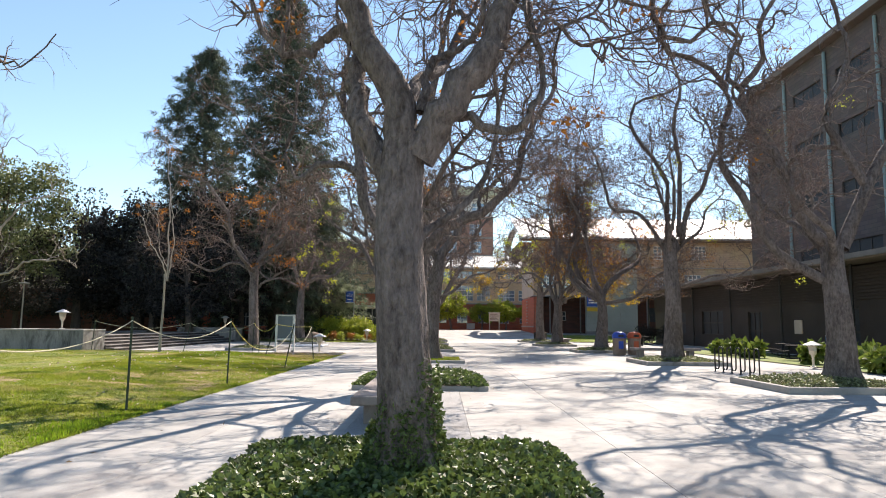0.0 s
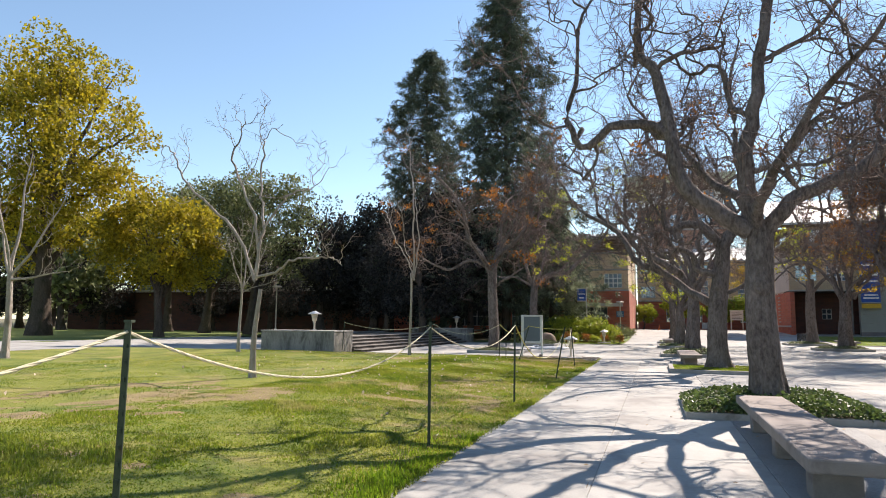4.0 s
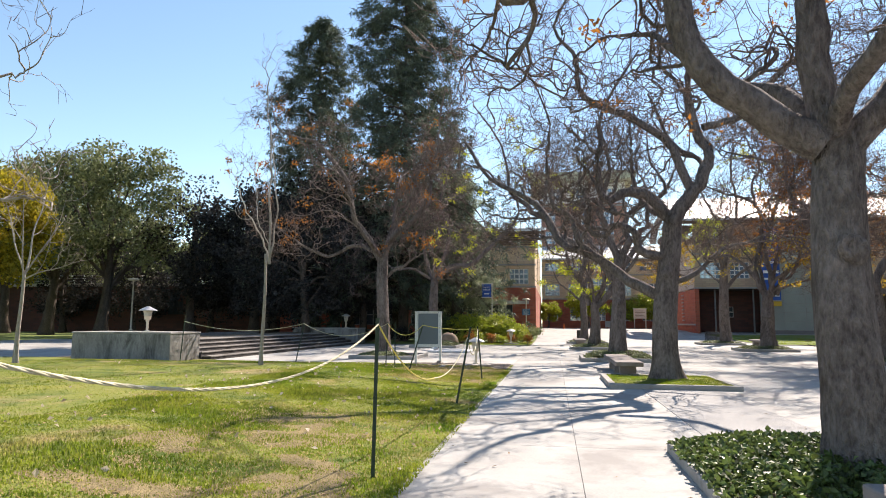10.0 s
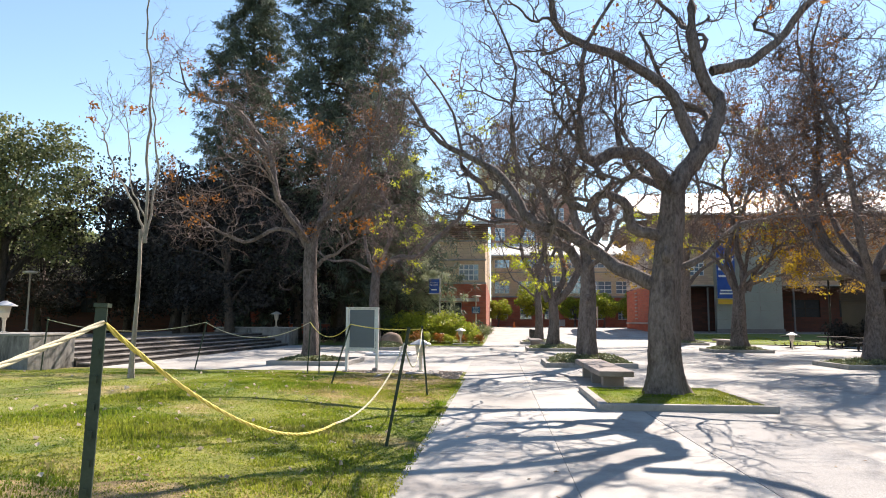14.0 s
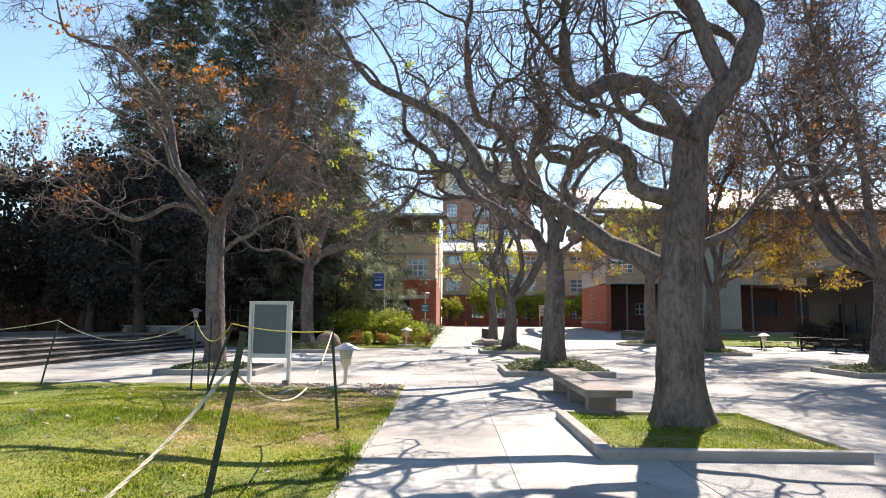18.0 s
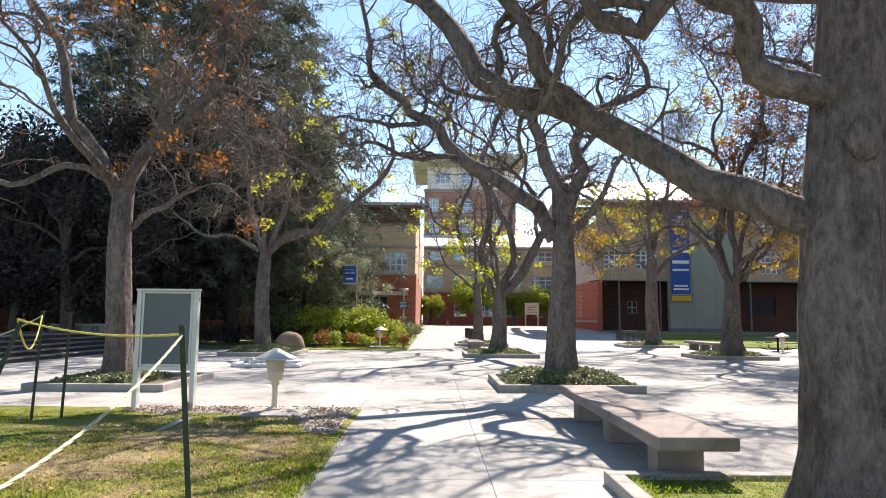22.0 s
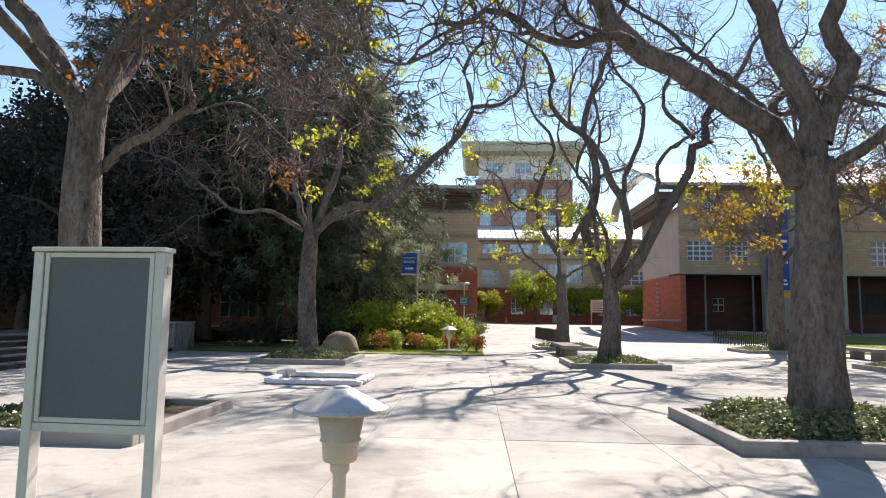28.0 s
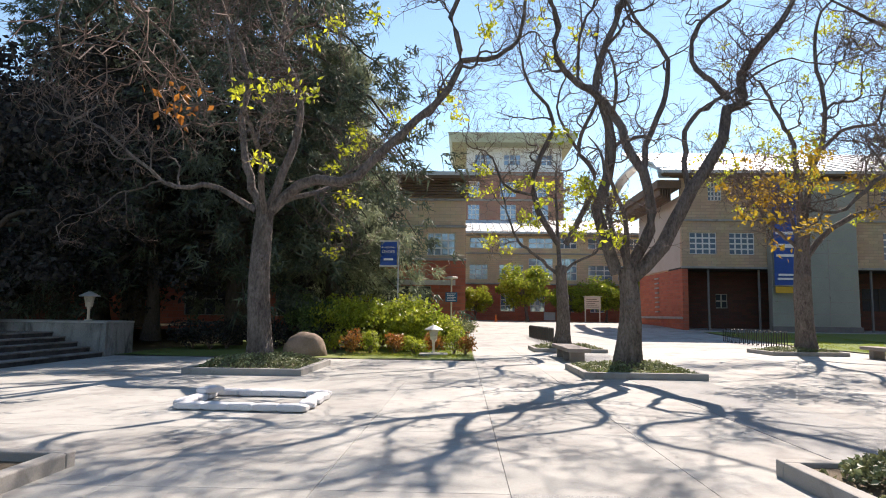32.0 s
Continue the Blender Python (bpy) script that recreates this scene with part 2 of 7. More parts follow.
def banded(name, c1, c2, c3, rows_per_m, rough=0.85):
    """Coursed brick in bands: the courses as fine relief and a change of colour from row to row."""
    m = bpy.data.materials.new(name)
    m.use_nodes = True
    nt = m.node_tree
    N, Lk = nt.nodes.new, nt.links.new
    geo, mp, bt, nz, mixc = N("ShaderNodeNewGeometry"), N("ShaderNodeVectorMath"), N("ShaderNodeTexBrick"), N("ShaderNodeTexNoise"), N("ShaderNodeMix")
    sep, comb, add = N("ShaderNodeSeparateXYZ"), N("ShaderNodeCombineXYZ"), N("ShaderNodeMath")
    Lk(geo.outputs["Position"], sep.inputs[0])
    Lk(sep.outputs[0], add.inputs[0])
    Lk(sep.outputs[1], add.inputs[1])
    Lk(add.outputs[0], comb.inputs[0])
    Lk(sep.outputs[2], comb.inputs[1])
    Lk(comb.outputs[0], bt.inputs["Vector"])
    bt.inputs["Scale"].default_value = rows_per_m
    bt.inputs["Brick Width"].default_value, bt.inputs["Row Height"].default_value, bt.inputs["Mortar Size"].default_value = 3.0, 1.0, 0.06
    bt.inputs["Color1"].default_value, bt.inputs["Color2"].default_value, bt.inputs["Mortar"].default_value = (*c1, 1), (*c2, 1), (*c3, 1)
    nz.inputs["Scale"].default_value, nz.inputs["Detail"].default_value = 0.7, 6
    Lk(geo.outputs["Position"], nz.inputs["Vector"])
    mixc.data_type, mixc.blend_type = "RGBA", "MULTIPLY"
    mixc.inputs[0].default_value = 0.28
    Lk(bt.outputs["Color"], mixc.inputs[6])
    Lk(nz.outputs["Color"], mixc.inputs[7])
    bs = nt.nodes["Principled BSDF"]
    Lk(mixc.outputs[2], bs.inputs["Base Color"])
    bs.inputs["Roughness"].default_value = rough
    bp = N("ShaderNodeBump")
    bp.inputs["Strength"].default_value, bp.inputs["Distance"].default_value = 0.4, 0.01
    Lk(bt.outputs["Fac"], bp.inputs["Height"])
    bp.invert = True
    Lk(bp.outputs[0], bs.inputs["Normal"])
    return m


M_SLAB = surf("concrete_slab", (0.295, 0.292, 0.272), (0.43, 0.425, 0.40), 0.9, 0.85, fine=38, bump=0.3, dist=0.004, stain=(0.25, 0.24, 0.225), stain_scale=0.55, stain_at=0.50, patch=(0.22, 0.21, 0.20), patch_scale=2.6, patch_at=0.60, piece=0.11, fine_mix=0.45)
M_AGG = surf("exposed_aggregate", (0.11, 0.112, 0.11), (0.45, 0.45, 0.44), 1.2, 0.9, fine=75, bump=0.8, dist=0.006, stain=(0.2, 0.18, 0.15), stain_scale=0.8, piece=0.05, fine_mix=0.85)
M_JOINT = surf("joint_dirt", (0.16, 0.14, 0.12), (0.32, 0.29, 0.25), 3, 0.95, fine=80)
M_CURB = surf("curb_concrete", (0.25, 0.24, 0.225), (0.39, 0.375, 0.35), 2.0, 0.9, fine=70, bump=0.4, dist=0.006, stain=(0.16, 0.14, 0.12), stain_scale=1.4, stain_at=0.56)
# Riser dark, tread pale: how light falls on the steps is put into both colours.
M_RISER = surf("shaded_riser", (0.05, 0.046, 0.042), (0.11, 0.10, 0.095), 1.6, 0.95, fine=40, bump=0.4, dist=0.005, stain=(0.035, 0.032, 0.03), stain_scale=1.2, stain_at=0.5, spec=0.15)
M_TREAD = surf("pale_tread", (0.17, 0.16, 0.15), (0.29, 0.275, 0.255), 1.2, 0.92, fine=50, bump=0.4, dist=0.005, stain=(0.11, 0.10, 0.09), stain_scale=0.9, stain_at=0.5, spec=0.2)
M_CHEEK = surf("weathered_cast_concrete", (0.13, 0.125, 0.12), (0.34, 0.33, 0.31), 1.5, 0.9, fine=45, bump=0.4, dist=0.006, stain=(0.085, 0.08, 0.075), stain_scale=2.2, stain_at=0.5, stretch=(1, 1, 0.3), warp=0.4)
M_BENCH = surf("bench_concrete", (0.19, 0.165, 0.15), (0.31, 0.275, 0.25), 2.5, 0.88, fine=110, bump=0.4, dist=0.004, stain=(0.15, 0.12, 0.11), stain_scale=1.8, stain_at=0.57)
M_WALL = surf("cast_wall", (0.13, 0.125, 0.12), (0.22, 0.21, 0.20), 1.5, 0.9, fine=60, bump=0.3, dist=0.006, stain=(0.15, 0.14, 0.13), stain_scale=0.9)
M_SOIL = surf("soil", (0.09, 0.065, 0.04), (0.2, 0.16, 0.11), 1.5, 0.95, fine=60, bump=0.8, dist=0.03)
M_GRAVEL = surf("gravel_mulch", (0.22, 0.18, 0.145), (0.50, 0.43, 0.36), 2.0, 0.95, fine=45, bump=0.6, dist=0.012, fine_mix=0.8)
# patch: dark green grass, with tree and clump shade put into the colour.
M_TURF = surf("turf", (0.068, 0.125, 0.008), (0.28, 0.255, 0.05), 0.3, 0.95, fine=20, bump=0.9, dist=0.03, stain=(0.33, 0.25, 0.12), stain_scale=0.5, stain_at=0.547, patch=(0.045, 0.09, 0.006), patch_scale=0.9, patch_at=0.54, fine_mix=0.56, warp=0.6)
M_GRASS = surf("grass_blades", (0.09, 0.188, 0.007), (0.345, 0.34, 0.05), 0.3, 0.7, stain=(0.41, 0.33, 0.16), stain_scale=0.5, stain_at=0.547, patch=(0.06, 0.12, 0.007), patch_scale=0.9, patch_at=0.54, fine=11.0, bump=0.0, island=0.3, translucent=0.6, fine_mix=0.56, warp=0.6)
M_LUSH = surf("lush_grass", (0.10, 0.22, 0.008), (0.28, 0.36, 0.03), 0.8, 0.6, fine=9, bump=0.0, island=0.35, translucent=0.6)
M_DRYBLADE = surf("dry_blades", (0.30, 0.24, 0.10), (0.52, 0.43, 0.20), 2.0, 0.8, fine=12, bump=0.0, island=0.3, translucent=0.55)
M_STRAP = surf("strap_leaves", (0.06, 0.11, 0.018), (0.22, 0.27, 0.05), 1.0, 0.4, fine=5, bump=0.0, island=0.4, translucent=0.3)
M_FARGRASS = surf("far_grass", (0.07, 0.13, 0.02), (0.2, 0.22, 0.06), 0.15, 0.95, fine=9, bump=0.5, dist=0.04)
M_EARTH = surf("open_ground", (0.12, 0.11, 0.06), (0.2, 0.18, 0.1), 0.05, 0.95, fine=2, bump=0.0)
M_BARK = bark_material("grey_bark", (0.052, 0.042, 0.038), (0.30, 0.255, 0.235), (0.075, 0.06, 0.045))
M_BARKD = bark_material("dark_bark", (0.05, 0.04, 0.032), (0.15, 0.12, 0.10), (0.05, 0.05, 0.035))
M_BARKP = bark_material("pale_bark", (0.28, 0.24, 0.21), (0.5, 0.45, 0.40), (0.2, 0.17, 0.14))
M_TWIG = surf("twigs", (0.085, 0.06, 0.052), (0.235, 0.165, 0.14), 3.0, 0.9, fine=40, bump=0.0, island=0.2)
M_LEAFO = surf("dry_leaves", (0.19, 0.07, 0.014), (0.40, 0.175, 0.036), 1.0, 0.6, fine=6, bump=0.0, island=0.4, translucent=0.5)
M_LEAFY = surf("yellow_leaves", (0.34, 0.44, 0.03), (0.60, 0.56, 0.05), 0.8, 0.55, fine=5, bump=0.0, island=0.3, translucent=0.55)
M_AMBER = surf("amber_leaves", (0.34, 0.17, 0.02), (0.52, 0.42, 0.04), 0.7, 0.55, fine=5, bump=0.0, island=0.35, translucent=0.5)
M_LEAFG = surf("gold_green_leaves", (0.14, 0.16, 0.014), (0.52, 0.39, 0.025), 0.35, 0.55, fine=3, bump=0.0, island=0.45, translucent=0.55)
M_OAK = surf("oak_leaves", (0.085, 0.11, 0.05), (0.26, 0.28, 0.11), 0.4, 0.5, fine=4, bump=0.0, island=0.5, translucent=0.35)
# Near-black grey leaves: the deep shade they stand in is put into the colour.
M_DARK = surf("deep_shade_leaves", (0.026, 0.026, 0.026), (0.07, 0.066, 0.06), 0.4, 0.9, spec=0.06, fine=4, bump=0.0, island=0.5, translucent=0.15)
M_PINE = surf("needles", (0.038, 0.054, 0.04), (0.15, 0.178, 0.115), 0.6, 0.7, fine=4, bump=0.0, island=0.4, translucent=0.2)
# Paler than M_PINE: sun grazing the needles is put into their colour.
M_LITPINE = surf("sunlit_needles", (0.12, 0.15, 0.09), (0.40, 0.44, 0.27), 0.9, 0.5, fine=5, bump=0.0, island=0.45, translucent=0.5)
M_IVY = surf("ivy_leaves", (0.03, 0.062, 0.016), (0.17, 0.225, 0.06), 2.0, 0.46, fine=9, bump=0.0, island=0.55, translucent=0.3, spec=0.5)
M_SHRUB = surf("shrub_leaves", (0.14, 0.23, 0.018), (0.46, 0.46, 0.05), 1.2, 0.4, fine=7, bump=0.0, island=0.45, translucent=0.4)
M_REDSHRUB = surf("reddish_shrub_leaves", (0.20, 0.16, 0.03), (0.45, 0.13, 0.03), 1.6, 0.45, fine=7, bump=0.0, island=0.5, translucent=0.3)
M_STEEL = surf("galvanised_steel", (0.36, 0.36, 0.37), (0.5, 0.5, 0.5), 4.0, 0.42, metal=0.7, fine=50, bump=0.05)
M_HOOD = surf("dull_silver_paint", (0.46, 0.46, 0.46), (0.58, 0.58, 0.57), 5.0, 0.48, metal=0.35, fine=60, bump=0.08, dist=0.002, stain=(0.34, 0.33, 0.31), stain_scale=6, stain_at=0.6)
M_STRAW = surf("worn_turf", (0.15, 0.11, 0.055), (0.38, 0.30, 0.14), 2.2, 0.95, fine=55, bump=0.9, dist=0.03, stain=(0.14, 0.10, 0.06), stain_scale=1.5, stain_at=0.58, fine_mix=0.6)
M_WHITE = surf("white_paint", (0.62, 0.62, 0.60), (0.74, 0.74, 0.72), 3.0, 0.5, fine=40, bump=0.08, dist=0.002, stain=(0.45, 0.43, 0.40), stain_scale=2.5, stain_at=0.62)
M_CREAM = surf("cream_enamel", (0.60, 0.52, 0.41), (0.72, 0.64, 0.52), 4.0, 0.5, fine=40, bump=0.08, dist=0.002, stain=(0.35, 0.28, 0.2), stain_scale=5, stain_at=0.62)
M_SLATE = surf("slate_panel", (0.11, 0.13, 0.15), (0.14, 0.165, 0.19), 1.2, 0.5, fine=30, bump=0.05, dist=0.002)
M_POST = surf("green_post", (0.018, 0.035, 0.02), (0.05, 0.07, 0.045), 6, 0.6, fine=60, bump=0.2, dist=0.003, stain=(0.09, 0.06, 0.04), stain_scale=5, stain_at=0.6)
M_ROPEY = surf("yellow_rope", (0.55, 0.45, 0.06), (0.75, 0.66, 0.2), 12, 0.7, fine=90, bump=0.5, dist=0.004)
M_ROPEW = surf("white_rope", (0.52, 0.48, 0.32), (0.72, 0.67, 0.48), 12, 0.75, fine=90, bump=0.5, dist=0.004)
M_BAG = surf("sandbag_fabric", (0.60, 0.60, 0.62), (0.76, 0.76, 0.77), 6, 0.7, fine=120, bump=0.5, dist=0.006, stain=(0.5, 0.47, 0.42), stain_scale=4)
M_ROCK = surf("boulder_stone", (0.16, 0.115, 0.085), (0.32, 0.24, 0.18), 3, 0.9, fine=30, bump=0.7, dist=0.03)
M_REDBRICK = banded("red_brick", (0.50, 0.14, 0.075), (0.38, 0.10, 0.055), (0.32, 0.16, 0.12), 4.0)
M_TANBRICK = banded("tan_brick", (0.74, 0.56, 0.36), (0.64, 0.47, 0.30), (0.52, 0.40, 0.28), 4.0)
M_GREYBRICK = banded("grey_brown_brick", (0.15, 0.115, 0.10), (0.11, 0.085, 0.075), (0.09, 0.075, 0.07), 3.0)
M_TOWERBRICK = banded("pale_red_brick", (0.46, 0.26, 0.19), (0.38, 0.20, 0.15), (0.36, 0.24, 0.2), 3.0)
M_PLASTER = surf("grey_panel_wall", (0.42, 0.37, 0.32), (0.52, 0.47, 0.41), 0.6, 0.85, fine=20, bump=0.1)
M_ROOF = surf("pale_metal_roof", (0.42, 0.44, 0.44), (0.54, 0.56, 0.56), 0.7, 0.42, metal=0.25, fine=12, bump=0.05)
M_COPPER = surf("green_roof_edge", (0.40, 0.45, 0.35), (0.50, 0.54, 0.43), 0.6, 0.6, fine=8, bump=0.0)
M_WOODBAND = surf("timber_slats", (0.105, 0.07, 0.048), (0.18, 0.12, 0.08), 1.0, 0.75, fine=15, bump=0.2)
M_GLASS = glass_material("window_glass", (0.20, 0.28, 0.37), 0.06, 0.35)
M_DIMGLASS = surf("dim_glass", (0.025, 0.03, 0.035), (0.05, 0.055, 0.06), 0.8, 0.55, fine=4, bump=0.0, spec=0.2)
M_BROWNBRICK = banded("brown_brick", (0.58, 0.43, 0.29), (0.48, 0.35, 0.24), (0.38, 0.29, 0.21), 4.0)
M_DRYIVY = surf("pale_ivy_leaves", (0.09, 0.12, 0.05), (0.30, 0.32, 0.16), 2.0, 0.5, fine=9, bump=0.0, island=0.5, translucent=0.2, spec=0.4)
M_PALEPANEL = surf("pale_panel", (0.66, 0.69, 0.71), (0.76, 0.79, 0.81), 0.6, 0.6, fine=14, bump=0.05)
# Darkened red brick: shade of porch and oaks is put into its colour.
M_DARKBRICK = banded("shaded_red_brick", (0.13, 0.05, 0.035), (0.09, 0.04, 0.03), (0.08, 0.05, 0.04), 4.0)
M_GREENGLASS = surf("green_glazed_panel", (0.24, 0.265, 0.235), (0.32, 0.345, 0.31), 0.6, 0.3, fine=10, bump=0.02, spec=0.6)
M_BLUE = surf("banner_blue", (0.02, 0.07, 0.30), (0.03, 0.10, 0.38), 1.5, 0.6, fine=30, bump=0.1)
M_GOLD = surf("banner_gold", (0.6, 0.36, 0.03), (0.7, 0.42, 0.05), 1.5, 0.6, fine=30, bump=0.1)
M_SIGNBLUE = surf("sign_blue", (0.02, 0.10, 0.20), (0.03, 0.13, 0.26), 3, 0.5, fine=30, bump=0.0)
M_LETTER = surf("white_letters", (0.75, 0.75, 0.75), (0.8, 0.8, 0.8), 3, 0.6, fine=30, bump=0.0)
M_DARKFRAME = surf("dark_metal", (0.03, 0.03, 0.03), (0.06, 0.055, 0.05), 3, 0.5, metal=0.5, fine=40, bump=0.1)
M_TABLE = surf("dark_plastic_coat", (0.02, 0.02, 0.02), (0.045, 0.042, 0.04), 4, 0.85, fine=40, bump=0.1, spec=0.15)
M_TEALPIPE = surf("teal_paint", (0.16, 0.24, 0.25), (0.22, 0.3, 0.3), 2, 0.5, fine=20, bump=0.05)
M_CANOPY = surf("canopy_fascia", (0.13, 0.10, 0.08), (0.20, 0.155, 0.12), 1, 0.8, fine=15, bump=0.1)
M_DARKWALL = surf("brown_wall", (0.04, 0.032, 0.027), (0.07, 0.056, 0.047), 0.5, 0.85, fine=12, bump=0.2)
M_BINBODY = surf("pebbled_bin", (0.22, 0.15, 0.11), (0.38, 0.28, 0.21), 6, 0.9, fine=90, bump=0.6, dist=0.006)
M_BINBLUE = surf("blue_lid", (0.02, 0.06, 0.35), (0.03, 0.09, 0.45), 4, 0.4, fine=40, bump=0.05)
M_BINRED = surf("orange_lid", (0.5, 0.09, 0.03), (0.6, 0.13, 0.05), 4, 0.4, fine=40, bump=0.05)
M_ORANGE = surf("orange_plastic", (0.7, 0.18, 0.03), (0.8, 0.22, 0.04), 4, 0.5, fine=40, bump=0.05)
M_LITTER = surf("fallen_leaves", (0.2, 0.11, 0.05), (0.4, 0.28, 0.15), 4, 0.85, fine=20, bump=0.0, island=0.4)
M_PALELEAF = surf("bleached_leaves", (0.38, 0.30, 0.22), (0.66, 0.58, 0.48), 5, 0.8, fine=20, bump=0.0, island=0.35, translucent=0.3)
M_NOTICE = surf("printed_notice", (0.55, 0.45, 0.36), (0.65, 0.55, 0.45), 8, 0.7, fine=12, bump=0.0)


# ---- ground ----
def sheet(name, xs, ys, height, lift, material, label, category):
    """A sheet over a grid of lines, at the height of a function."""
    X, Y = np.meshgrid(xs, ys)
    Z = np.vectorize(height)(X, Y) + lift
    v = np.stack([X, Y, Z], -1).reshape(-1, 3)
    nx, ny = len(xs), len(ys)
    i = (np.arange(ny - 1)[:, None] * nx + np.arange(nx - 1)[None]).ravel()
    f = np.stack([i, i + 1, i + nx + 1, i + nx], -1)
    ob = part(name, mesh_arrays(name, v, f), material)
    return tagged(ob, label, category, kind="structure")


far = [-1500, -600, -250, -120]
sheet("ground", far + list(range(-80, 81, 20)) + [120, 250, 600, 1500], far + list(range(-60, 161, 6)) + [250, 600, 1500], gz, -0.06, M_EARTH, "dry open ground reaching the horizon", "ground")
pavement = sheet("pavement", list(np.arange(-17.0, 40.1, 3.0)), list(np.arange(-30, 121, 3.0)), gz, -0.012, M_JOINT, "pale concrete court paved in large slabs", "pavement")
sheet("far_pavement", list(np.arange(-4.95, 40.1, 2.5)), list(np.arange(65.85, 121, 3.0)), gz, 0.0, M_SLAB, "sunlit concrete of the far court", "pavement")
sheet("side_pavement", [14.65, 20, 30, 40], list(np.arange(-29, 66, 5.0)), gz, 0.0, M_SLAB, "concrete beside the low hall", "pavement")
sheet("back_pavement", list(np.arange(-4.95, 15, 5.0)), [-30, -20, -11.55], gz, 0.0, M_SLAB, "concrete court behind the start of the walk", "pavement")
lawn = sheet("lawn", list(np.arange(-28.0, -4.85, 0.5)) + [-4.88], list(np.arange(-24.15, 34.36, 0.5)), lawn_top, 0.0, M_TURF, "patchy green and straw-yellow lawn with bare earth", "lawn")
sheet("verge", [-160, -120, -90, -70, -60, -50, -44, -38, -36.9], list(np.arange(-30, 100, 5.0)), lambda x, y: 0.25, 0.0, M_FARGRASS, "sun-dappled grass beyond the walk", "lawn")
ys = np.arange(-30, 50.1, 2.0)
near = np.interp(ys, [-30, 26, 34.0, 36.0, 50], [-27.9, -27.9, -25.8, -22.5, -22.5])
wide = np.interp(ys, [-30, 26, 36, 50], [10.0, 10.0, 14.6, 14.6])
edge_z = np.interp(ys, [-30, 27, 34, 50], [0.275, 0.275, 0.01, 0.01])
wv = np.concatenate([np.stack([near - wide * q, ys, edge_z * (1 - q) + 0.275 * q], -1) for q in (0, 0.5, 1)])
wi = np.arange(len(ys) - 1)
wf = np.concatenate([np.stack([wi + len(ys) * q, wi + 1 + len(ys) * q, wi + 1 + len(ys) * (q + 1), wi + len(ys) * (q + 1)], -1) for q in (0, 1)])
walkway = tagged(part("walkway", mesh_arrays("walkway", wv, wf), M_SLAB), "broad pale concrete walk beyond the lawn", "walkway", kind="structure")
sheet("terrace", [-22.3, -20.5, -18.95], [34.4, 37, 40, 43, 46, 50], lambda x, y: 0.775, 0.0, M_SOIL, "earth terrace behind the steps", "terrace")
retain = thing("retaining_wall", "low cast concrete wall holding the terrace", "wall", (-22.4, 42.2, 0), kind="structure")
part("body", box(-0.15, 0.09, -7.8, 7.8, -0.05, 0.9, 0.012), M_WALL, retain)
sheet("upper_terrace", [-30, -27, -24, -22.4, -18.95], [50.02, 56, 70, 78.5], lambda x, y: 0.30 + 0.48 * min(1, max(0, (x + 27) / 4)), 0.0, M_SOIL, "shaded earth terrace above the steps", "terrace")
sheet("planting_bed", list(np.arange(-17, -4.9, 0.75)) + [-4.98], list(np.arange(55.0, 78.6, 0.75)), lambda x, y: gz(x, y) + 0.03 + 0.04 * noise.noise(Vector((x, y, 0))), 0.0, M_FARGRASS, "green planting bed along the court", "planting bed")
sheet("side_lawn", list(np.arange(12.5, 20.1, 1.5)) + [20, 22, 26, 34, 40], list(np.arange(62.0, 84.1, 1.5)), lambda x, y: gz(x, y) + 0.05 + 0.03 * noise.noise(Vector((x, y, 0))), 0.0, M_FARGRASS, "bright green lawn before the brick hall", "lawn")
sheet("side_bed", [14.6, 16, 18, 19.6], list(np.arange(14.0, 44.1, 2.0)), lambda x, y: 0.04, 0.0, M_FARGRASS, "green strip with strap-leaved plants by the low hall", "planting bed")
def gravel_edge(x):
    """The line south of which the gravel patch gives way to grass."""
    return 33.75 - 1.75 * min(1, max(0, (x + 6.1) / 0.9)) + 0.12 * math.sin(x * 5.0) + 0.08 * math.sin(x * 13.0)


gravel = sheet("gravel_strip", list(np.arange(-8.6, -5.0, 0.12)) + [-4.97], list(np.arange(31.3, 34.3, 0.12)) + [34.33], lambda x, y: lawn_z(x, y) + 0.022 + 0.02 * noise.noise(Vector((x * 3, y * 3, 1))) - 0.25 * max(0, gravel_edge(x) - y), 0.0, M_GRAVEL, "patch of gravel mulch at the corner of the lawn", "gravel")



def worn_patch(x0, x1, y0, y1, seed, cut):
    """Worn straw-coloured turf, which shows where it swells above the lawn."""
    def height(x, y):
        u, v = (2 * x - x0 - x1) / (x1 - x0), (2 * y - y0 - y1) / (y1 - y0)
        n = noise.noise(Vector((x * 0.8, y * 0.8, seed))) + 0.6 * noise.noise(Vector((x * 2.6, y * 2.6, seed)))
        base = lawn_top(x, y)
        return base + max(-0.05, min(0.010, 0.05 * (n - cut - 0.9 * max(u * u, v * v) ** 3)))
    return sheet("worn_turf", list(np.arange(x0, x1, 0.12)) + [x1], list(np.arange(y0, y1, 0.12)), height, 0.0, M_STRAW, "worn straw-brown patch in the lawn", "lawn")


worn_patch(-8.2, -4.95, 26.5, 33.6, 3.0, 0.02)
worn_patch(-8.6, -4.95, 13.5, 20.5, 5.0, 0.0)
worn_patch(-13.5, -8.8, 9.0, 16.0, 8.0, 0.02)
worn_patch(-9.5, -5.2, 4.0, 10.0, 11.0, 0.15)

# slabs of the court, shared by size
slab_meshes = {}


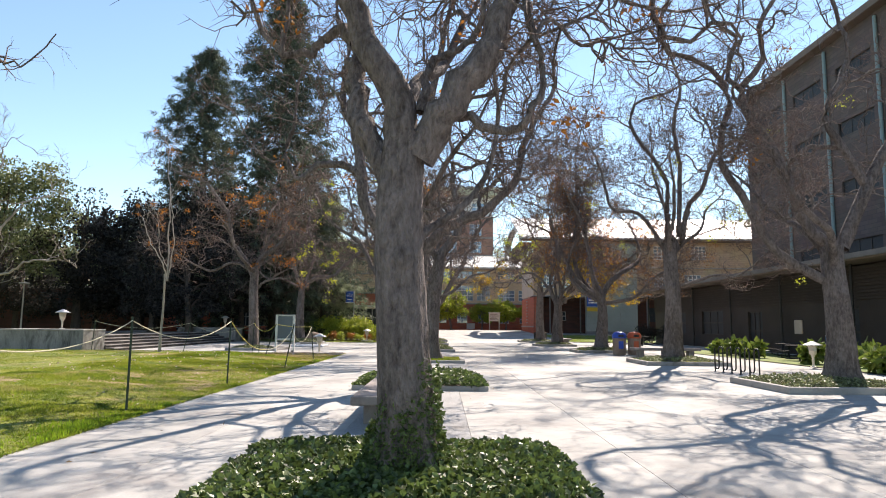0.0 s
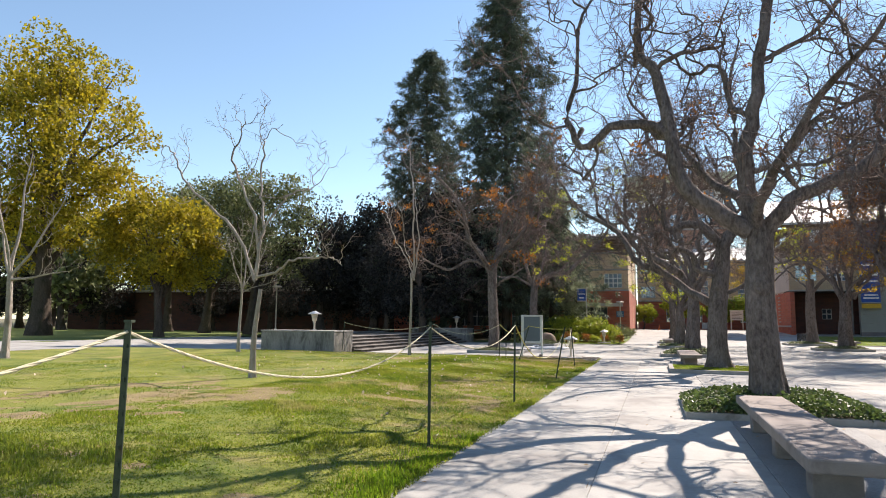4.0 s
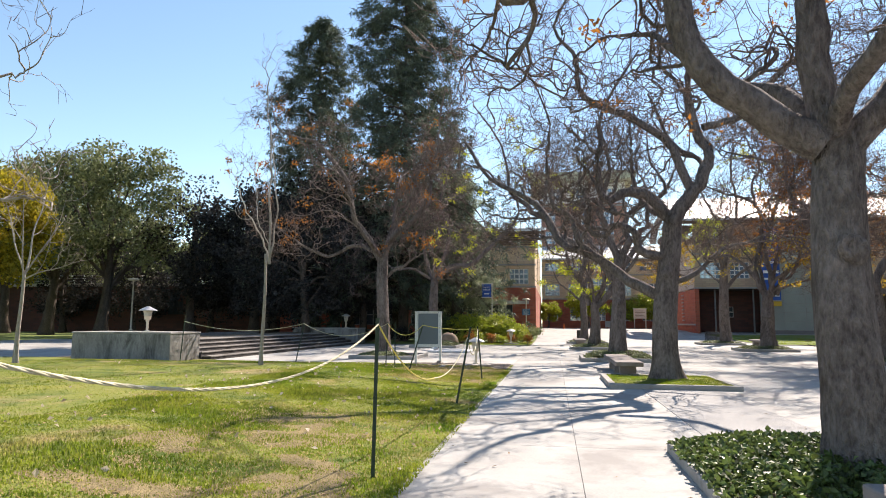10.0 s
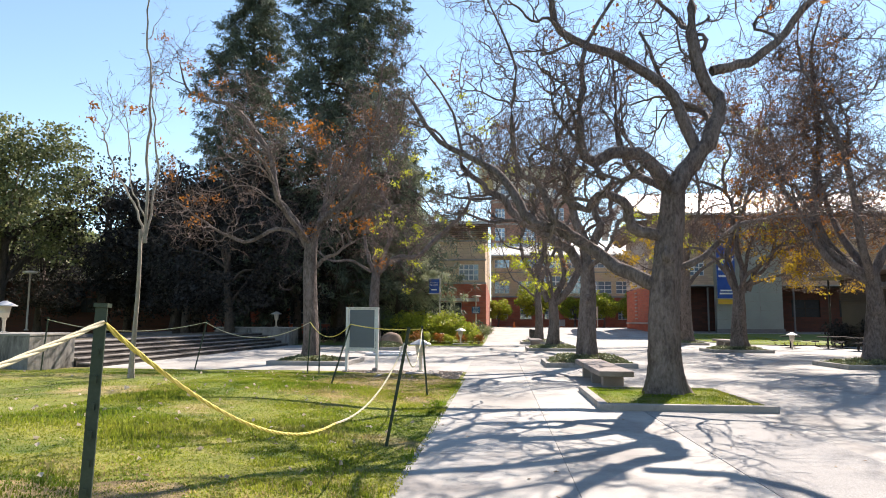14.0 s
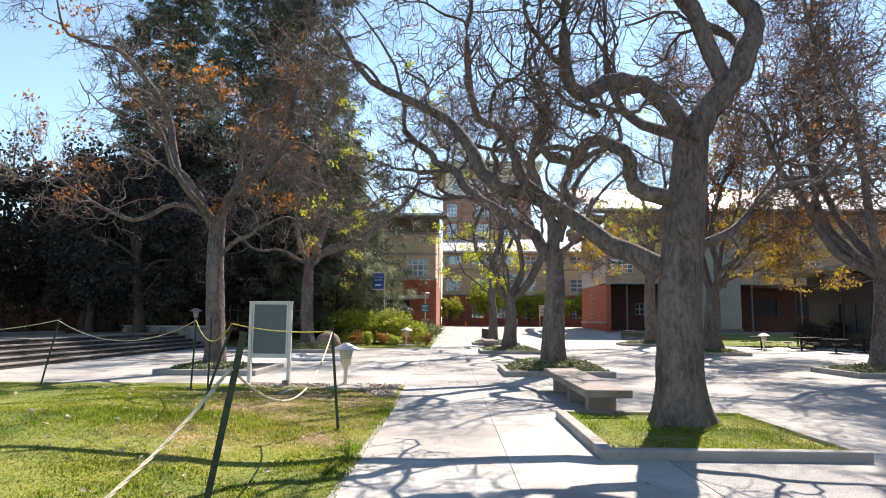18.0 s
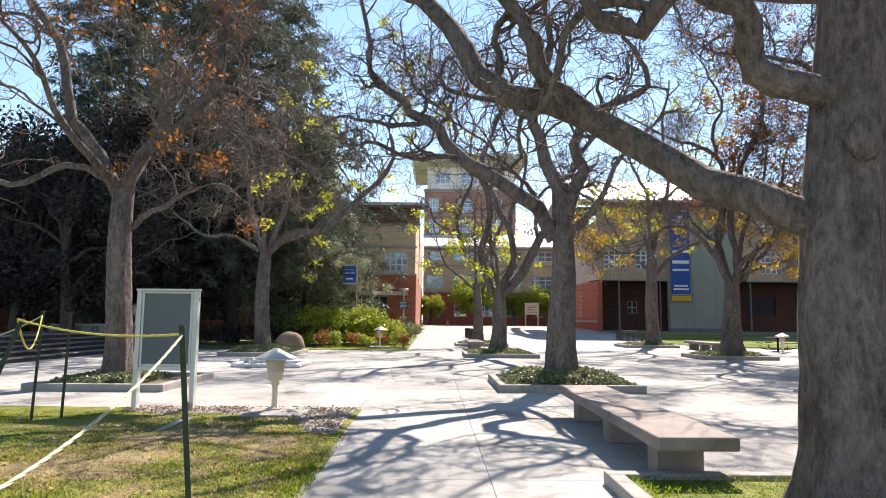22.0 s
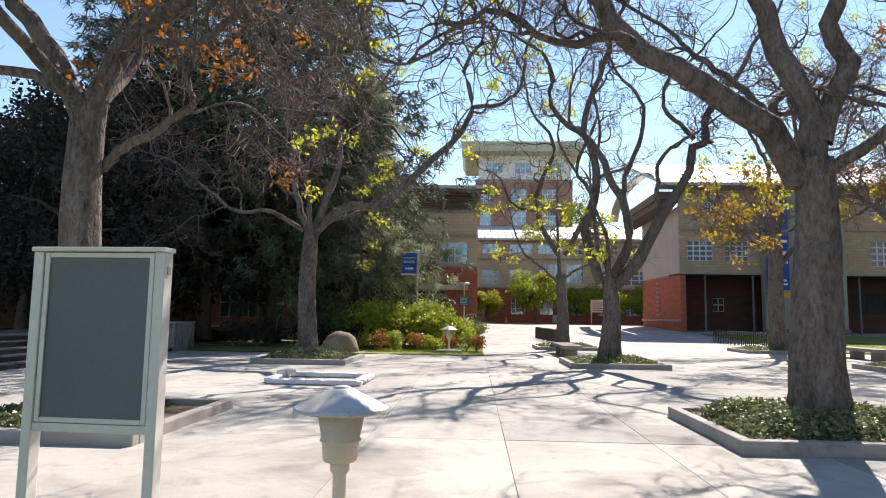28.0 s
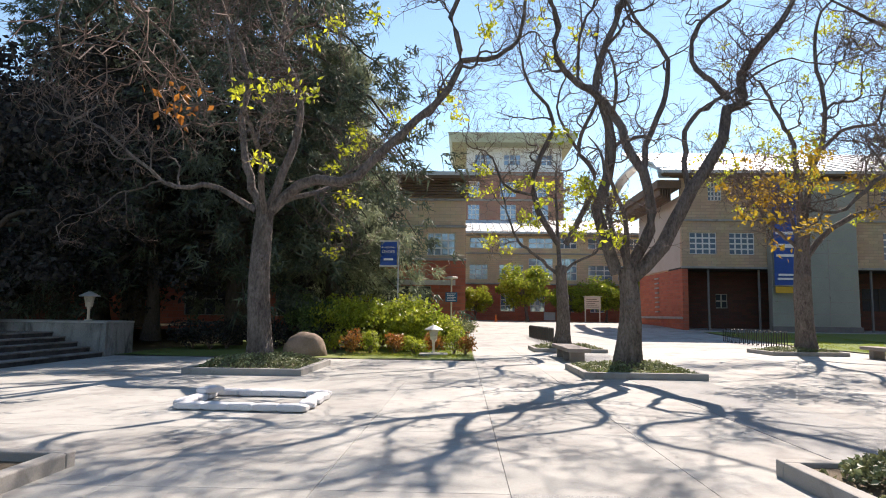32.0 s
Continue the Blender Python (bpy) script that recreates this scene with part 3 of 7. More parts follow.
def slab(w, d, material):
    key = (round(w, 2), round(d, 2), material.name)
    if key not in slab_meshes:
        bm = box(0.0025, w - 0.0025, 0.0025, d - 0.0025, -0.03, 0.0)
        top = [e for e in bm.edges if all(v.co.z > -0.001 for v in e.verts)]
        bmesh.ops.bevel(bm, geom=top, offset=0.003, segments=1, affect="EDGES")
        me = bpy.data.meshes.new("slab")
        bm.to_mesh(me)
        bm.free()
        me.materials.append(material)
        slab_meshes[key] = me
    return slab_meshes[key]


PLANTERS = [(-1.95, 1.2, 4.7, 7.75), (-2.05, 1.1, 15.3, 18.4), (-2.1, 0.95, 26.2, 29.5), (-2.3, 0.8, 37.1, 40.0), (-2.42, 0.58, 49.5, 52.5), (-2.4, 0.6, 60.6, 63.4),
            (-12.1, -9.2, 49.0, 52.5), (-12.0, -9.15, 36.7, 39.8), (8.0, 11.2, 15.3, 18.4), (8.1, 11.4, 26.0, 29.0), (7.8, 11.0, 37.6, 40.2), (7.15, 10.2, 49.5, 52.0), (7.3, 10.4, 60.7, 63.2)]


def make_slabs():
    """Slabs on the joint lines of the court; the strip between the trees is exposed aggregate."""
    xs = [-17.0, -15.65, -13.85, -12.05, -10.25, -8.45, -6.65, -4.95, -3.15, -1.35, 0.42, 2.2, 4.0, 5.8, 7.6, 9.4, 11.2, 13.0, 14.6]
    ys = [-11.5, -8.4, -5.0, -1.8, 1.5, 4.75, 8.1, 11.7, 15.25, 18.45, 22.3, 26.1, 29.6, 31.6, 34.35, 37.65, 39.1, 42.0, 45.0, 48.2, 51.5, 55.0, 58.5, 62.0, 65.8]
    for a, b in zip(xs, xs[1:]):
        for c, d in zip(ys, ys[1:]):
            if a < -4.96 and c < 34.3:
                continue
            if a < -4.96 and c > 54.9:
                continue
            agg = (a in (-1.35,) and not (c > 62)) or (c == 37.65 and -5 < a < 2)
            ob = new("slab", slab(b - a, d - c, M_AGG if agg else M_SLAB))
            ob.location = (a, c, 0.0 + (0.004 if agg else 0.0))
            ob.parent = pavement


# ---- planters ----
def planter(x0, x1, y0, y1, h=0.16, w=0.16, fill=None, sunk=0.05):
    ob = thing("planter", "low concrete kerb round a tree planting square", "planter", ((x0 + x1) / 2, (y0 + y1) / 2, 0), group="tree planters")
    hx, hy = (x1 - x0) / 2, (y1 - y0) / 2
    part("kerb", box(-hx, hx, -hy, -hy + w, -0.03, h, 0.018), M_CURB, ob)
    part("kerb", box(-hx, hx, hy - w, hy, -0.03, h, 0.018), M_CURB, ob)
    part("kerb", box(-hx, -hx + w, -hy + w, hy - w, -0.03, h, 0.018), M_CURB, ob)
    part("kerb", box(hx - w, hx, -hy + w, hy - w, -0.03, h, 0.018), M_CURB, ob)
    part("soil", box(-hx + w, hx - w, -hy + w, hy - w, -0.02, h - sunk), fill or M_SOIL, ob)
    return ob


for k, p in enumerate(PLANTERS):
    planter(*p, fill=M_TURF if k in (2, 4, 9, 10) else None, h={1: 0.115, 2: 0.12, 7: 0.15}.get(k, 0.16), w={1: 0.1}.get(k, 0.16), sunk=0.09 if k == 7 else 0.05)


# ---- steps and cheek walls ----
steps = thing("steps", "broad shaded concrete steps up to the terrace", "steps", (0, 0, 0), kind="structure")
for k in range(5):
    back = -17.0 - 0.42 * (k + 1) - (0.6 if k == 4 else 0)
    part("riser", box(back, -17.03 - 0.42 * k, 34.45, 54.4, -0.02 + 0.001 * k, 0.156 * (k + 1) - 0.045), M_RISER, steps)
    part("tread", box(back, -17.0 - 0.42 * k, 34.45, 54.4, 0.156 * (k + 1) - 0.044, 0.156 * (k + 1), 0.01), M_TREAD, steps)
for a, b, c, d in ((-21.6, -17.5, 32.3, 34.4), (-21.8, -16.95, 54.4, 56.2)):
    w = thing("cheek_wall", "plain cast concrete wall beside the steps", "wall", ((a + b) / 2, (c + d) / 2, 0), kind="structure")
    hx, hy = (b - a) / 2, (d - c) / 2
    part("body", box(-hx, hx, -hy, hy, -0.05, 1.06, 0.015), M_CHEEK, w)
    part("coping", box(-hx - 0.02, hx + 0.02, -hy - 0.02, hy + 0.02, 1.062, 1.13, 0.012), M_CURB, w)


# ---- buildings ----
def wall_cells(bm, a0, a1, z0, z1, holes, depth, place):
    """A wall with rectangular holes (a0, a1, z0, z1), cut along their edges. place maps (along, out, up) to a point."""
    us = sorted({a0, a1, *[h[0] for h in holes], *[h[1] for h in holes]})
    zs = sorted({z0, z1, *[h[2] for h in holes], *[h[3] for h in holes]})
    for u, v in zip(us, us[1:]):
        for z, c in zip(zs, zs[1:]):
            p, q = (u + v) / 2, (z + c) / 2
            if any(h[0] < p < h[1] and h[2] < q < h[3] for h in holes):
                continue
            pts = [place(a, o, b) for a in (u, v) for o in (0, depth) for b in (z, c)]
            vs = [bm.verts.new(t) for t in pts]
            for f in ((0, 1, 3, 2), (4, 6, 7, 5), (0, 4, 5, 1), (2, 3, 7, 6), (0, 2, 6, 4), (1, 5, 7, 3)):
                bm.faces.new([vs[k] for k in f])
    bmesh.ops.remove_doubles(bm, verts=bm.verts, dist=0.0005)
    bm.verts.index_update()
    inner = {}
    for f in bm.faces:
        inner.setdefault(frozenset(v.index for v in f.verts), []).append(f)
    bmesh.ops.delete(bm, geom=[f for fs in inner.values() if len(fs) > 1 for f in fs], context="FACES_ONLY")
    bmesh.ops.recalc_face_normals(bm, faces=bm.faces)
    return bm


def window(parent, place, a0, a1, z0, z1, nx, nz, frame_mat, glass=None, t=0.11):
    """A window in an opening: frame with mullions, and one pane for each light."""
    lights = []
    for i in range(nx):
        for j in range(nz):
            lights.append((a0 + (a1 - a0) * i / nx + t / 2, a0 + (a1 - a0) * (i + 1) / nx - t / 2, z0 + (z1 - z0) * j / nz + t / 2, z0 + (z1 - z0) * (j + 1) / nz - t / 2))
    bm = wall_cells(bmesh.new(), a0, a1, z0, z1, lights, 0.1, lambda a, o, z: place(a, 0.12 + o, z))
    w = part("window", bm, frame_mat, parent)
    for i in range(nx):
        for j in range(nz):
            b2 = bmesh.new()
            u, v = a0 + (a1 - a0) * i / nx + 0.02, a0 + (a1 - a0) * (i + 1) / nx - 0.02
            p, q = z0 + (z1 - z0) * j / nz + 0.02, z0 + (z1 - z0) * (j + 1) / nz - 0.02
            pts = [place(a, o, z) for a in (u, v) for o in (0.16, 0.175) for z in (p, q)]
            vs = [b2.verts.new(x) for x in pts]
            for f in ((0, 1, 3, 2), (4, 6, 7, 5), (0, 4, 5, 1), (2, 3, 7, 6), (0, 2, 6, 4), (1, 5, 7, 3)):
                b2.faces.new([vs[k] for k in f])
            bmesh.ops.recalc_face_normals(b2, faces=b2.faces)
            part("pane", b2, glass or M_GLASS, w)
    return w


def facing_south(y):
    return lambda a, o, z: (a, y + o, z)


def facing_west(x):
    return lambda a, o, z: (x + o, a, z)


def seam_roof(parent, x0, x1, y0, y1, z0, z1, seam=0.9):
    """A pale metal roof that slopes up from y0 to y1, with standing seams."""
    bm = bmesh.new()
    vs = [bm.verts.new(p) for p in ((x0, y0, z0), (x1, y0, z0), (x1, y1, z1), (x0, y1, z1), (x0, y0, z0 - 0.25), (x1, y0, z0 - 0.25), (x1, y1, z1 - 0.25), (x0, y1, z1 - 0.25))]
    for f in ((0, 1, 2, 3), (4, 7, 6, 5), (0, 4, 5, 1), (1, 5, 6, 2), (2, 6, 7, 3), (3, 7, 4, 0)):
        bm.faces.new([vs[i] for i in f])
    bmesh.ops.recalc_face_normals(bm, faces=bm.faces)
    roof = part("roof", bm, M_ROOF, parent)
    rib = bmesh.new()
    q = [rib.verts.new(p) for p in ((-0.03, y0, z0 + 0.002), (0.03, y0, z0 + 0.002), (0.03, y1, z1 + 0.002), (-0.03, y1, z1 + 0.002), (-0.03, y0, z0 + 0.09), (0.03, y0, z0 + 0.09), (0.03, y1, z1 + 0.09), (-0.03, y1, z1 + 0.09))]
    for f in ((4, 5, 6, 7), (0, 1, 5, 4), (1, 2, 6, 5), (3, 0, 4, 7), (0, 3, 2, 1), (2, 3, 7, 6)):
        rib.faces.new([q[i] for i in f])
    bmesh.ops.recalc_face_normals(rib, faces=rib.faces)
    me = bpy.data.meshes.new("seam")
    rib.to_mesh(me)
    rib.free()
    for k in range(1, int((x1 - x0) / seam)):
        ob = part("seam", me, M_ROOF, roof)
        ob.location = (x0 + k * seam, 0, 0)
    return roof


# brick hall behind the shrubs: red base, tan upper storeys, pale seamed roof
hall_l = thing("brick_hall", "banded red and tan brick hall with a pale seamed metal roof", "building", (0, 0, 0))
pl = facing_south(79.0)
wins = []
for k in range(5):
    xr = -5.95 - 1.95 - k * 5.2
    wins.append((xr, xr + 1.95, 5.6, 7.2))
low = [(-12.0, -7.6, 1.2, 3.45), (-18.5, -14.0, 1.2, 3.45), (-25, -20.5, 1.2, 3.45)]
part("base_wall", wall_cells(bmesh.new(), -31, -5.2, -0.2, 5.3, low, 0.35, pl), M_REDBRICK, hall_l)
part("upper_wall", wall_cells(bmesh.new(), -31, -5.28, 5.302, 11.2, [w for w in wins], 0.35, facing_south(79.06)), M_TANBRICK, hall_l)
part("side_wall", box(-5.55, -5.2, 79.36, 111, -0.2, 5.3), M_REDBRICK, hall_l)
part("side_wall", box(-5.63, -5.28, 79.42, 111, 5.302, 11.2), M_TANBRICK, hall_l)
for z in (5.22, 7.55, 9.45):
    part("string_course", box(-31, -5.16, 78.9, 79.02, z, z + 0.16, 0.02), M_CURB, hall_l)
for k in range(8):
    part("timber_band", box(-31, -5.0, 78.85 - 0.02 * k, 79.0, 9.72 + k * 0.19, 9.84 + k * 0.19), M_WOODBAND, hall_l)
for w in wins:
    window(hall_l, facing_south(79.06), *w, 4, 3, M_WHITE)
for w in low:
    window(hall_l, pl, *w, 6, 2, M_CURB, M_DIMGLASS)
part("lintel", box(-26, -5.9, 78.72, 78.98, 3.5, 3.85, 0.02), M_PLASTER, hall_l)
part("entrance_panel", box(-12.0, -5.9, 79.36, 79.5, 0.2, 1.2), M_REDBRICK, hall_l)
seam_roof(hall_l, -32, -4.2, 77.9, 92, 11.35, 13.4)
part("end_wall", box(-31.4, -31.0, 79.4, 92, -0.2, 11.2), M_TANBRICK, hall_l)
part("back_wall", box(-31.4, -5.2, 91.6, 92.0, -0.2, 13.0), M_TANBRICK, hall_l)
part("eave_board", box(-32, -4.2, 77.95, 79.05, 10.9, 11.08), M_WOODBAND, hall_l)

# low shaded wing behind the oaks
wing = thing("low_wing", "low dark red brick wing in shade with a pale parapet rail", "building", (0, 0, 0))
lows = [(x, x + 1.8, 2.2, 3.6) for x in (-72, -58, -44)]
# Front wall's shade is in its brick; back and end stay plain red.
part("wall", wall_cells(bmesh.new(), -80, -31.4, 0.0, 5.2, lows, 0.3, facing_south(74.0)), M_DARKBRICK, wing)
for w in lows:
    window(wing, facing_south(74.0), *w, 3, 2, M_DARKFRAME, M_DIMGLASS)
part("roof_slab", box(-80.5, -31.4, 73.4, 88, 5.202, 5.5, 0.02), M_PLASTER, wing)
part("back_wall", box(-80, -31.4, 87.6, 88, 0.0, 5.2), M_REDBRICK, wing)
part("end_wall", box(-31.7, -31.41, 74.3, 87.6, 0.0, 5.2), M_REDBRICK, wing)
for k in range(3):
    part("rail", box(-80, -31.5, 73.6, 73.66, 5.75 + 0.3 * k, 5.80 + 0.3 * k), M_STEEL, wing)
for x in range(-80, -31, 3):
    part("rail_post", box(x, x + 0.06, 73.66, 73.72, 5.5, 6.42), M_STEEL, wing)

# middle hall across the far end of the court
hall_m = thing("middle_hall", "three-storey tan brick hall with white-framed windows", "building", (0, 0, 0))
pm = facing_south(112.0)
wins = []
for k in range(6):
    a = -4.6 + k * 3.55
    wide = 2.9 if k % 3 else 2.2
    wins.append((a, a + wide, 9.5, 10.75))
    wins.append((a, a + wide, 5.7, 7.5 if k not in (2, 3) else 8.3))
    wins.append((a + 0.2, a + 1.9, 1.9, 4.0))
wins.append((4.3, 5.7, 0.9, 1.88))
part("base_wall", wall_cells(bmesh.new(), -5.1, 24, 0.3, 5.2, [w for w in wins if w[2] < 5], 0.35, pm), M_REDBRICK, hall_m)
part("upper_wall", wall_cells(bmesh.new(), -5.1, 24, 5.202, 11.3, [w for w in wins if w[2] > 5], 0.35, facing_south(112.05)), M_TANBRICK, hall_m)
for z in (5.1, 8.75, 10.95):
    part("string_course", box(-5.1, 24, 111.9, 112.02, z, z + 0.18, 0.02), M_CURB, hall_m)
for w in wins:
    window(hall_m, facing_south(112.05), *w, 3, 3 if w[3] - w[2] > 1.3 else 2, M_WHITE)
part("door_leaf", box(4.35, 5.65, 112.1, 112.16, 0.8, 3.0, 0.02), M_WHITE, hall_m)
seam_roof(hall_m, -5.1, 26, 111.0, 124, 11.4, 14.6)

# tower behind it
tower = thing("brick_tower", "tall red-brown brick tower with a pale top storey and jutting roof", "building", (0, 0, 0))
pt = facing_south(140.0)
wins = []
for k in range(3):
    a = -4.7 + k * 5.3
    for z in (13.2, 17.0, 20.8):
        wins.append((a, a + (2.6 if k else 1.9), z, z + 2.5))
part("shaft", wall_cells(bmesh.new(), -5.5, 11.0, 0, 25.0, wins, 0.4, pt), M_TOWERBRICK, tower)
part("side_wall", box(-5.5, -5.1, 140.41, 156, 0, 25.0), M_TOWERBRICK, tower)
part("side_wall", box(10.6, 11.0, 140.41, 156, 0, 25.0), M_TOWERBRICK, tower)
top = [(1.2 + k * 5.2, 4.0 + k * 5.2, 26.2, 28.0) for k in range(2)] + [(-3.6, -0.9, 26.2, 28.0)]
part("top_storey", wall_cells(bmesh.new(), -5.0, 10.8, 25.002, 29.2, top, 0.4, facing_south(140.4)), M_PALEPANEL, tower)
for w in wins:
    window(tower, pt, *w, 3, 3, M_WHITE, t=0.16)
for w in top:
    window(tower, facing_south(140.4), *w, 3, 2, M_WHITE, t=0.16)
for z in (12.4, 16.3, 20.1, 24.4):
    part("string_course", box(-5.6, 11.1, 139.85, 140.02, z, z + 0.35, 0.03), M_CURB, tower)
bm = bmesh.new()
vs = [bm.verts.new(p) for p in ((-8.0, 136.5, 30.7), (13, 136.5, 30.7), (13, 158, 30.7), (-8, 158, 30.7), (-7.4, 137.1, 29.2), (12.4, 137.1, 29.2), (12.4, 157, 29.2), (-7.4, 157, 29.2))]
for f in ((0, 1, 2, 3), (7, 6, 5, 4), (0, 4, 5, 1), (1, 5, 6, 2), (2, 6, 7, 3), (3, 7, 4, 0)):
    bm.faces.new([vs[i] for i in f])
bmesh.ops.recalc_face_normals(bm, faces=bm.faces)
part("roof", bm, M_COPPER, tower)

# brick hall across the court, with a glazed stair bay and banners
hall_r = thing("corner_hall", "red and grey brick hall with curved roof and glazed green bay", "building", (0, 0, 0))
wins = [(12.75, 14.9, 6.55, 8.3), (15.9, 17.9, 6.55, 8.3), (14.3, 15.4, 10.9, 12.4), (28.0, 30.2, 6.2, 8.4), (32, 34.2, 6.2, 8.4), (37, 39.2, 6.2, 8.4), (28, 30.2, 10.4, 12.2), (33, 35, 10.4, 12.2)]
lowr = [(15.9, 16.9, 2.3, 3.5), (28, 31, 2.2, 4.1), (33, 36, 2.2, 4.1)]
porch = facing_south(89.2)
# Back wall in a darkened copy of the pier's brick, for porch shade.
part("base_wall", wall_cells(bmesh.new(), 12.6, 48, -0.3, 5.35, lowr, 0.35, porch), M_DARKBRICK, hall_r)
part("upper_wall", wall_cells(bmesh.new(), 12.1, 48, 5.502, 12.9, wins, 0.35, facing_south(86.05)), M_BROWNBRICK, hall_r)
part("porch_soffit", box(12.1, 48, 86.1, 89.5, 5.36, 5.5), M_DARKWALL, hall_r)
part("corner_pier", box(12.1, 12.55, 86.0, 98.6, 0.0, 5.355), M_REDBRICK, hall_r)
part("side_wall", box(12.1, 12.45, 86.42, 98.6, 5.502, 11.3), M_PLASTER, hall_r)
for k in range(8):
    part("light_block", box(12.0, 12.098, 92.2, 93.3, 1.9 + k * 0.42, 2.03 + k * 0.42), M_CURB, hall_r)
part("plinth", box(11.95, 12.09, 86.0, 98.6, 1.35, 1.55, 0.02), M_CURB, hall_r)
for x in (14.2, 18.2, 27.0, 32.0, 38.0, 44.0):
    part("porch_post", box(x, x + 0.15, 86.3, 86.45, 0.2, 5.355, 0.02), M_WALL, hall_r)
for z in (5.4, 9.2):
    part("string_course", box(12.0, 48, 85.88, 86.02, z, z + 0.16, 0.02), M_CURB, hall_r)
for w in wins:
    window(hall_r, facing_south(86.05), *w, 4, 4, M_WHITE)
for w in lowr:
    window(hall_r, porch, *w, 2, 2, M_PLASTER if w[0] < 20 else M_DARKFRAME, M_DIMGLASS)
seam_roof(hall_r, 10.3, 50, 84.6, 98, 13.1, 17.7, 1.1)
part("eave_board", box(10.4, 50, 84.7, 86.05, 12.72, 12.88), M_WOODBAND, hall_r)
# curved gable end over the court
bm = bmesh.new()
prev = None
for k in range(13):
    a = math.pi * k / 12
    ring = [bm.verts.new((10.1 + 0.9 * j, 95 - 9.8 * math.cos(a), 12.6 + 2.6 * math.sin(a) + (0.25 if i else 0.0))) for j in (0, 1) for i in (0, 1)]
    if prev:
        for i, j in ((0, 1), (1, 3), (3, 2), (2, 0)):
            bm.faces.new([prev[i], prev[j], ring[j], ring[i]])
    prev = ring
bmesh.ops.recalc_face_normals(bm, faces=bm.faces)
part("gable_rim", bm, M_ROOF, hall_r)
part("gable_soffit", box(10.2, 12.1, 85.8, 98.6, 11.85, 12.5), M_WOODBAND, hall_r)
for k in range(5):
    part("gable_slat", box(10.45 + 0.2 * k, 10.52 + 0.2 * k, 86, 98.6, 11.3 - 0.12 * k, 11.84), M_WOODBAND, hall_r)
# glazed bay
bay = part("stair_bay", box(18.8, 25.5, 85.3, 86.0, -0.2, 12.4, 0.05), M_GREENGLASS, hall_r, "pale green panelled stair bay")
for k in range(12):
    part("panel_joint", box(18.78, 25.52, 85.27, 85.3, 0.9 + k * 0.95, 0.94 + k * 0.95), M_CURB, bay)
for x in (21.0, 23.2):
    part("panel_joint", box(x, x + 0.05, 85.275, 85.3, 0.0, 12.3), M_CURB, bay)
part("bay_base", box(18.7, 25.6, 85.15, 85.3, -0.2, 0.9, 0.02), M_WALL, bay)


def banner(name, x0, x1, y, z0, z1, label, bars):
    ob = thing(name, label, "banner", ((x0 + x1) / 2, y, z0))
    hw, h = (x1 - x0) / 2, z1 - z0
    bm = bmesh.new()
    n = 16
    rows = []
    for k in range(n + 1):
        z = h * k / n
        o = 0.05 * math.sin(k * 1.3) * math.sin(math.pi * k / n)
        rows.append([bm.verts.new((x, o + t, z)) for x in (-hw, 0, hw) for t in (0, 0.012)])
    for a, b in zip(rows, rows[1:]):
        for i, j in ((0, 2), (2, 4), (5, 3), (3, 1), (1, 0), (4, 5)):
            bm.faces.new([a[i], a[j], b[j], b[i]])
    bmesh.ops.recalc_face_normals(bm, faces=bm.faces)
    part("cloth", bm, M_BLUE, ob)
    part("rod", box(-hw - 0.05, hw + 0.05, -0.03, 0.42, h, h + 0.06), M_STEEL, ob)
    part("rod", box(-hw - 0.05, hw + 0.05, -0.03, 0.42, -0.06, 0.0), M_STEEL, ob)
    for zc, hh, ww, mat in bars:
        part("print", box(-hw * ww, hw * ww, -0.075, -0.06, h * zc, h * zc + hh), mat, ob)
    return ob


def lettering(text, size, material, parent, loc, rx=90, rz=0, label=""):
    """Raised letters from the built-in font, made into a mesh."""
    cu = bpy.data.curves.new("letters", "FONT")
    cu.body, cu.size, cu.align_x, cu.align_y, cu.extrude = text, size, "CENTER", "CENTER", 0.003
    tmp = bpy.data.objects.new("letters", cu)
    me = bpy.data.meshes.new_from_object(tmp)
    bpy.data.objects.remove(tmp)
    ob = part("lettering", me, material, parent, label)
    ob.matrix_basis = pose(*loc, rx, 0, rz)
    return ob


b1 = banner("tall_banner", 18.82, 20.65, 84.85, 4.1, 12.0, "tall blue banner with white print on the stair bay", [(0.86, 0.7, 0.35, M_LETTER), (0.05, 0.16, 0.8, M_LETTER), (0.09, 0.16, 0.7, M_LETTER), (-0.08, 0.5, 1.0, M_GOLD)])
for z, hh in ((6.95, 0.22), (3.95, 0.22), (2.9, 0.3), (2.2, 0.2)):
    part("print", box(-0.78, 0.78, -0.075, -0.06, z, z + hh), M_LETTER, b1)
b2o = banner("leader_banner", -8.9, -8.2, 61.0, 3.55, 4.55, "blue banner with white words on a pole", [])
lettering("A NATIONAL", 0.10, M_LETTER, b2o, (0, -0.08, 0.75))
lettering("LEADER", 0.16, M_LETTER, b2o, (0, -0.08, 0.56))
part("print", box(-0.2, 0.2, -0.075, -0.06, 0.2, 0.28), M_LETTER, b2o)
tube_part("pole", [(0.42, 0.02, -3.55), (0.42, 0.02, 1.1)], 0.035, M_STEEL, b2o, 10)

# low hall with a long canopy, and the tall block above it
low_hall = thing("low_hall", "low brown hall under a long flat canopy on thin posts", "building", (0, 0, 0))
doors = [(24, 26, 0.1, 2.6), (33, 35.2, 0.1, 2.6), (43, 45, 0.1, 2.6), (56.5, 61, 1.0, 2.8), (49, 53, 1.0, 2.8)]
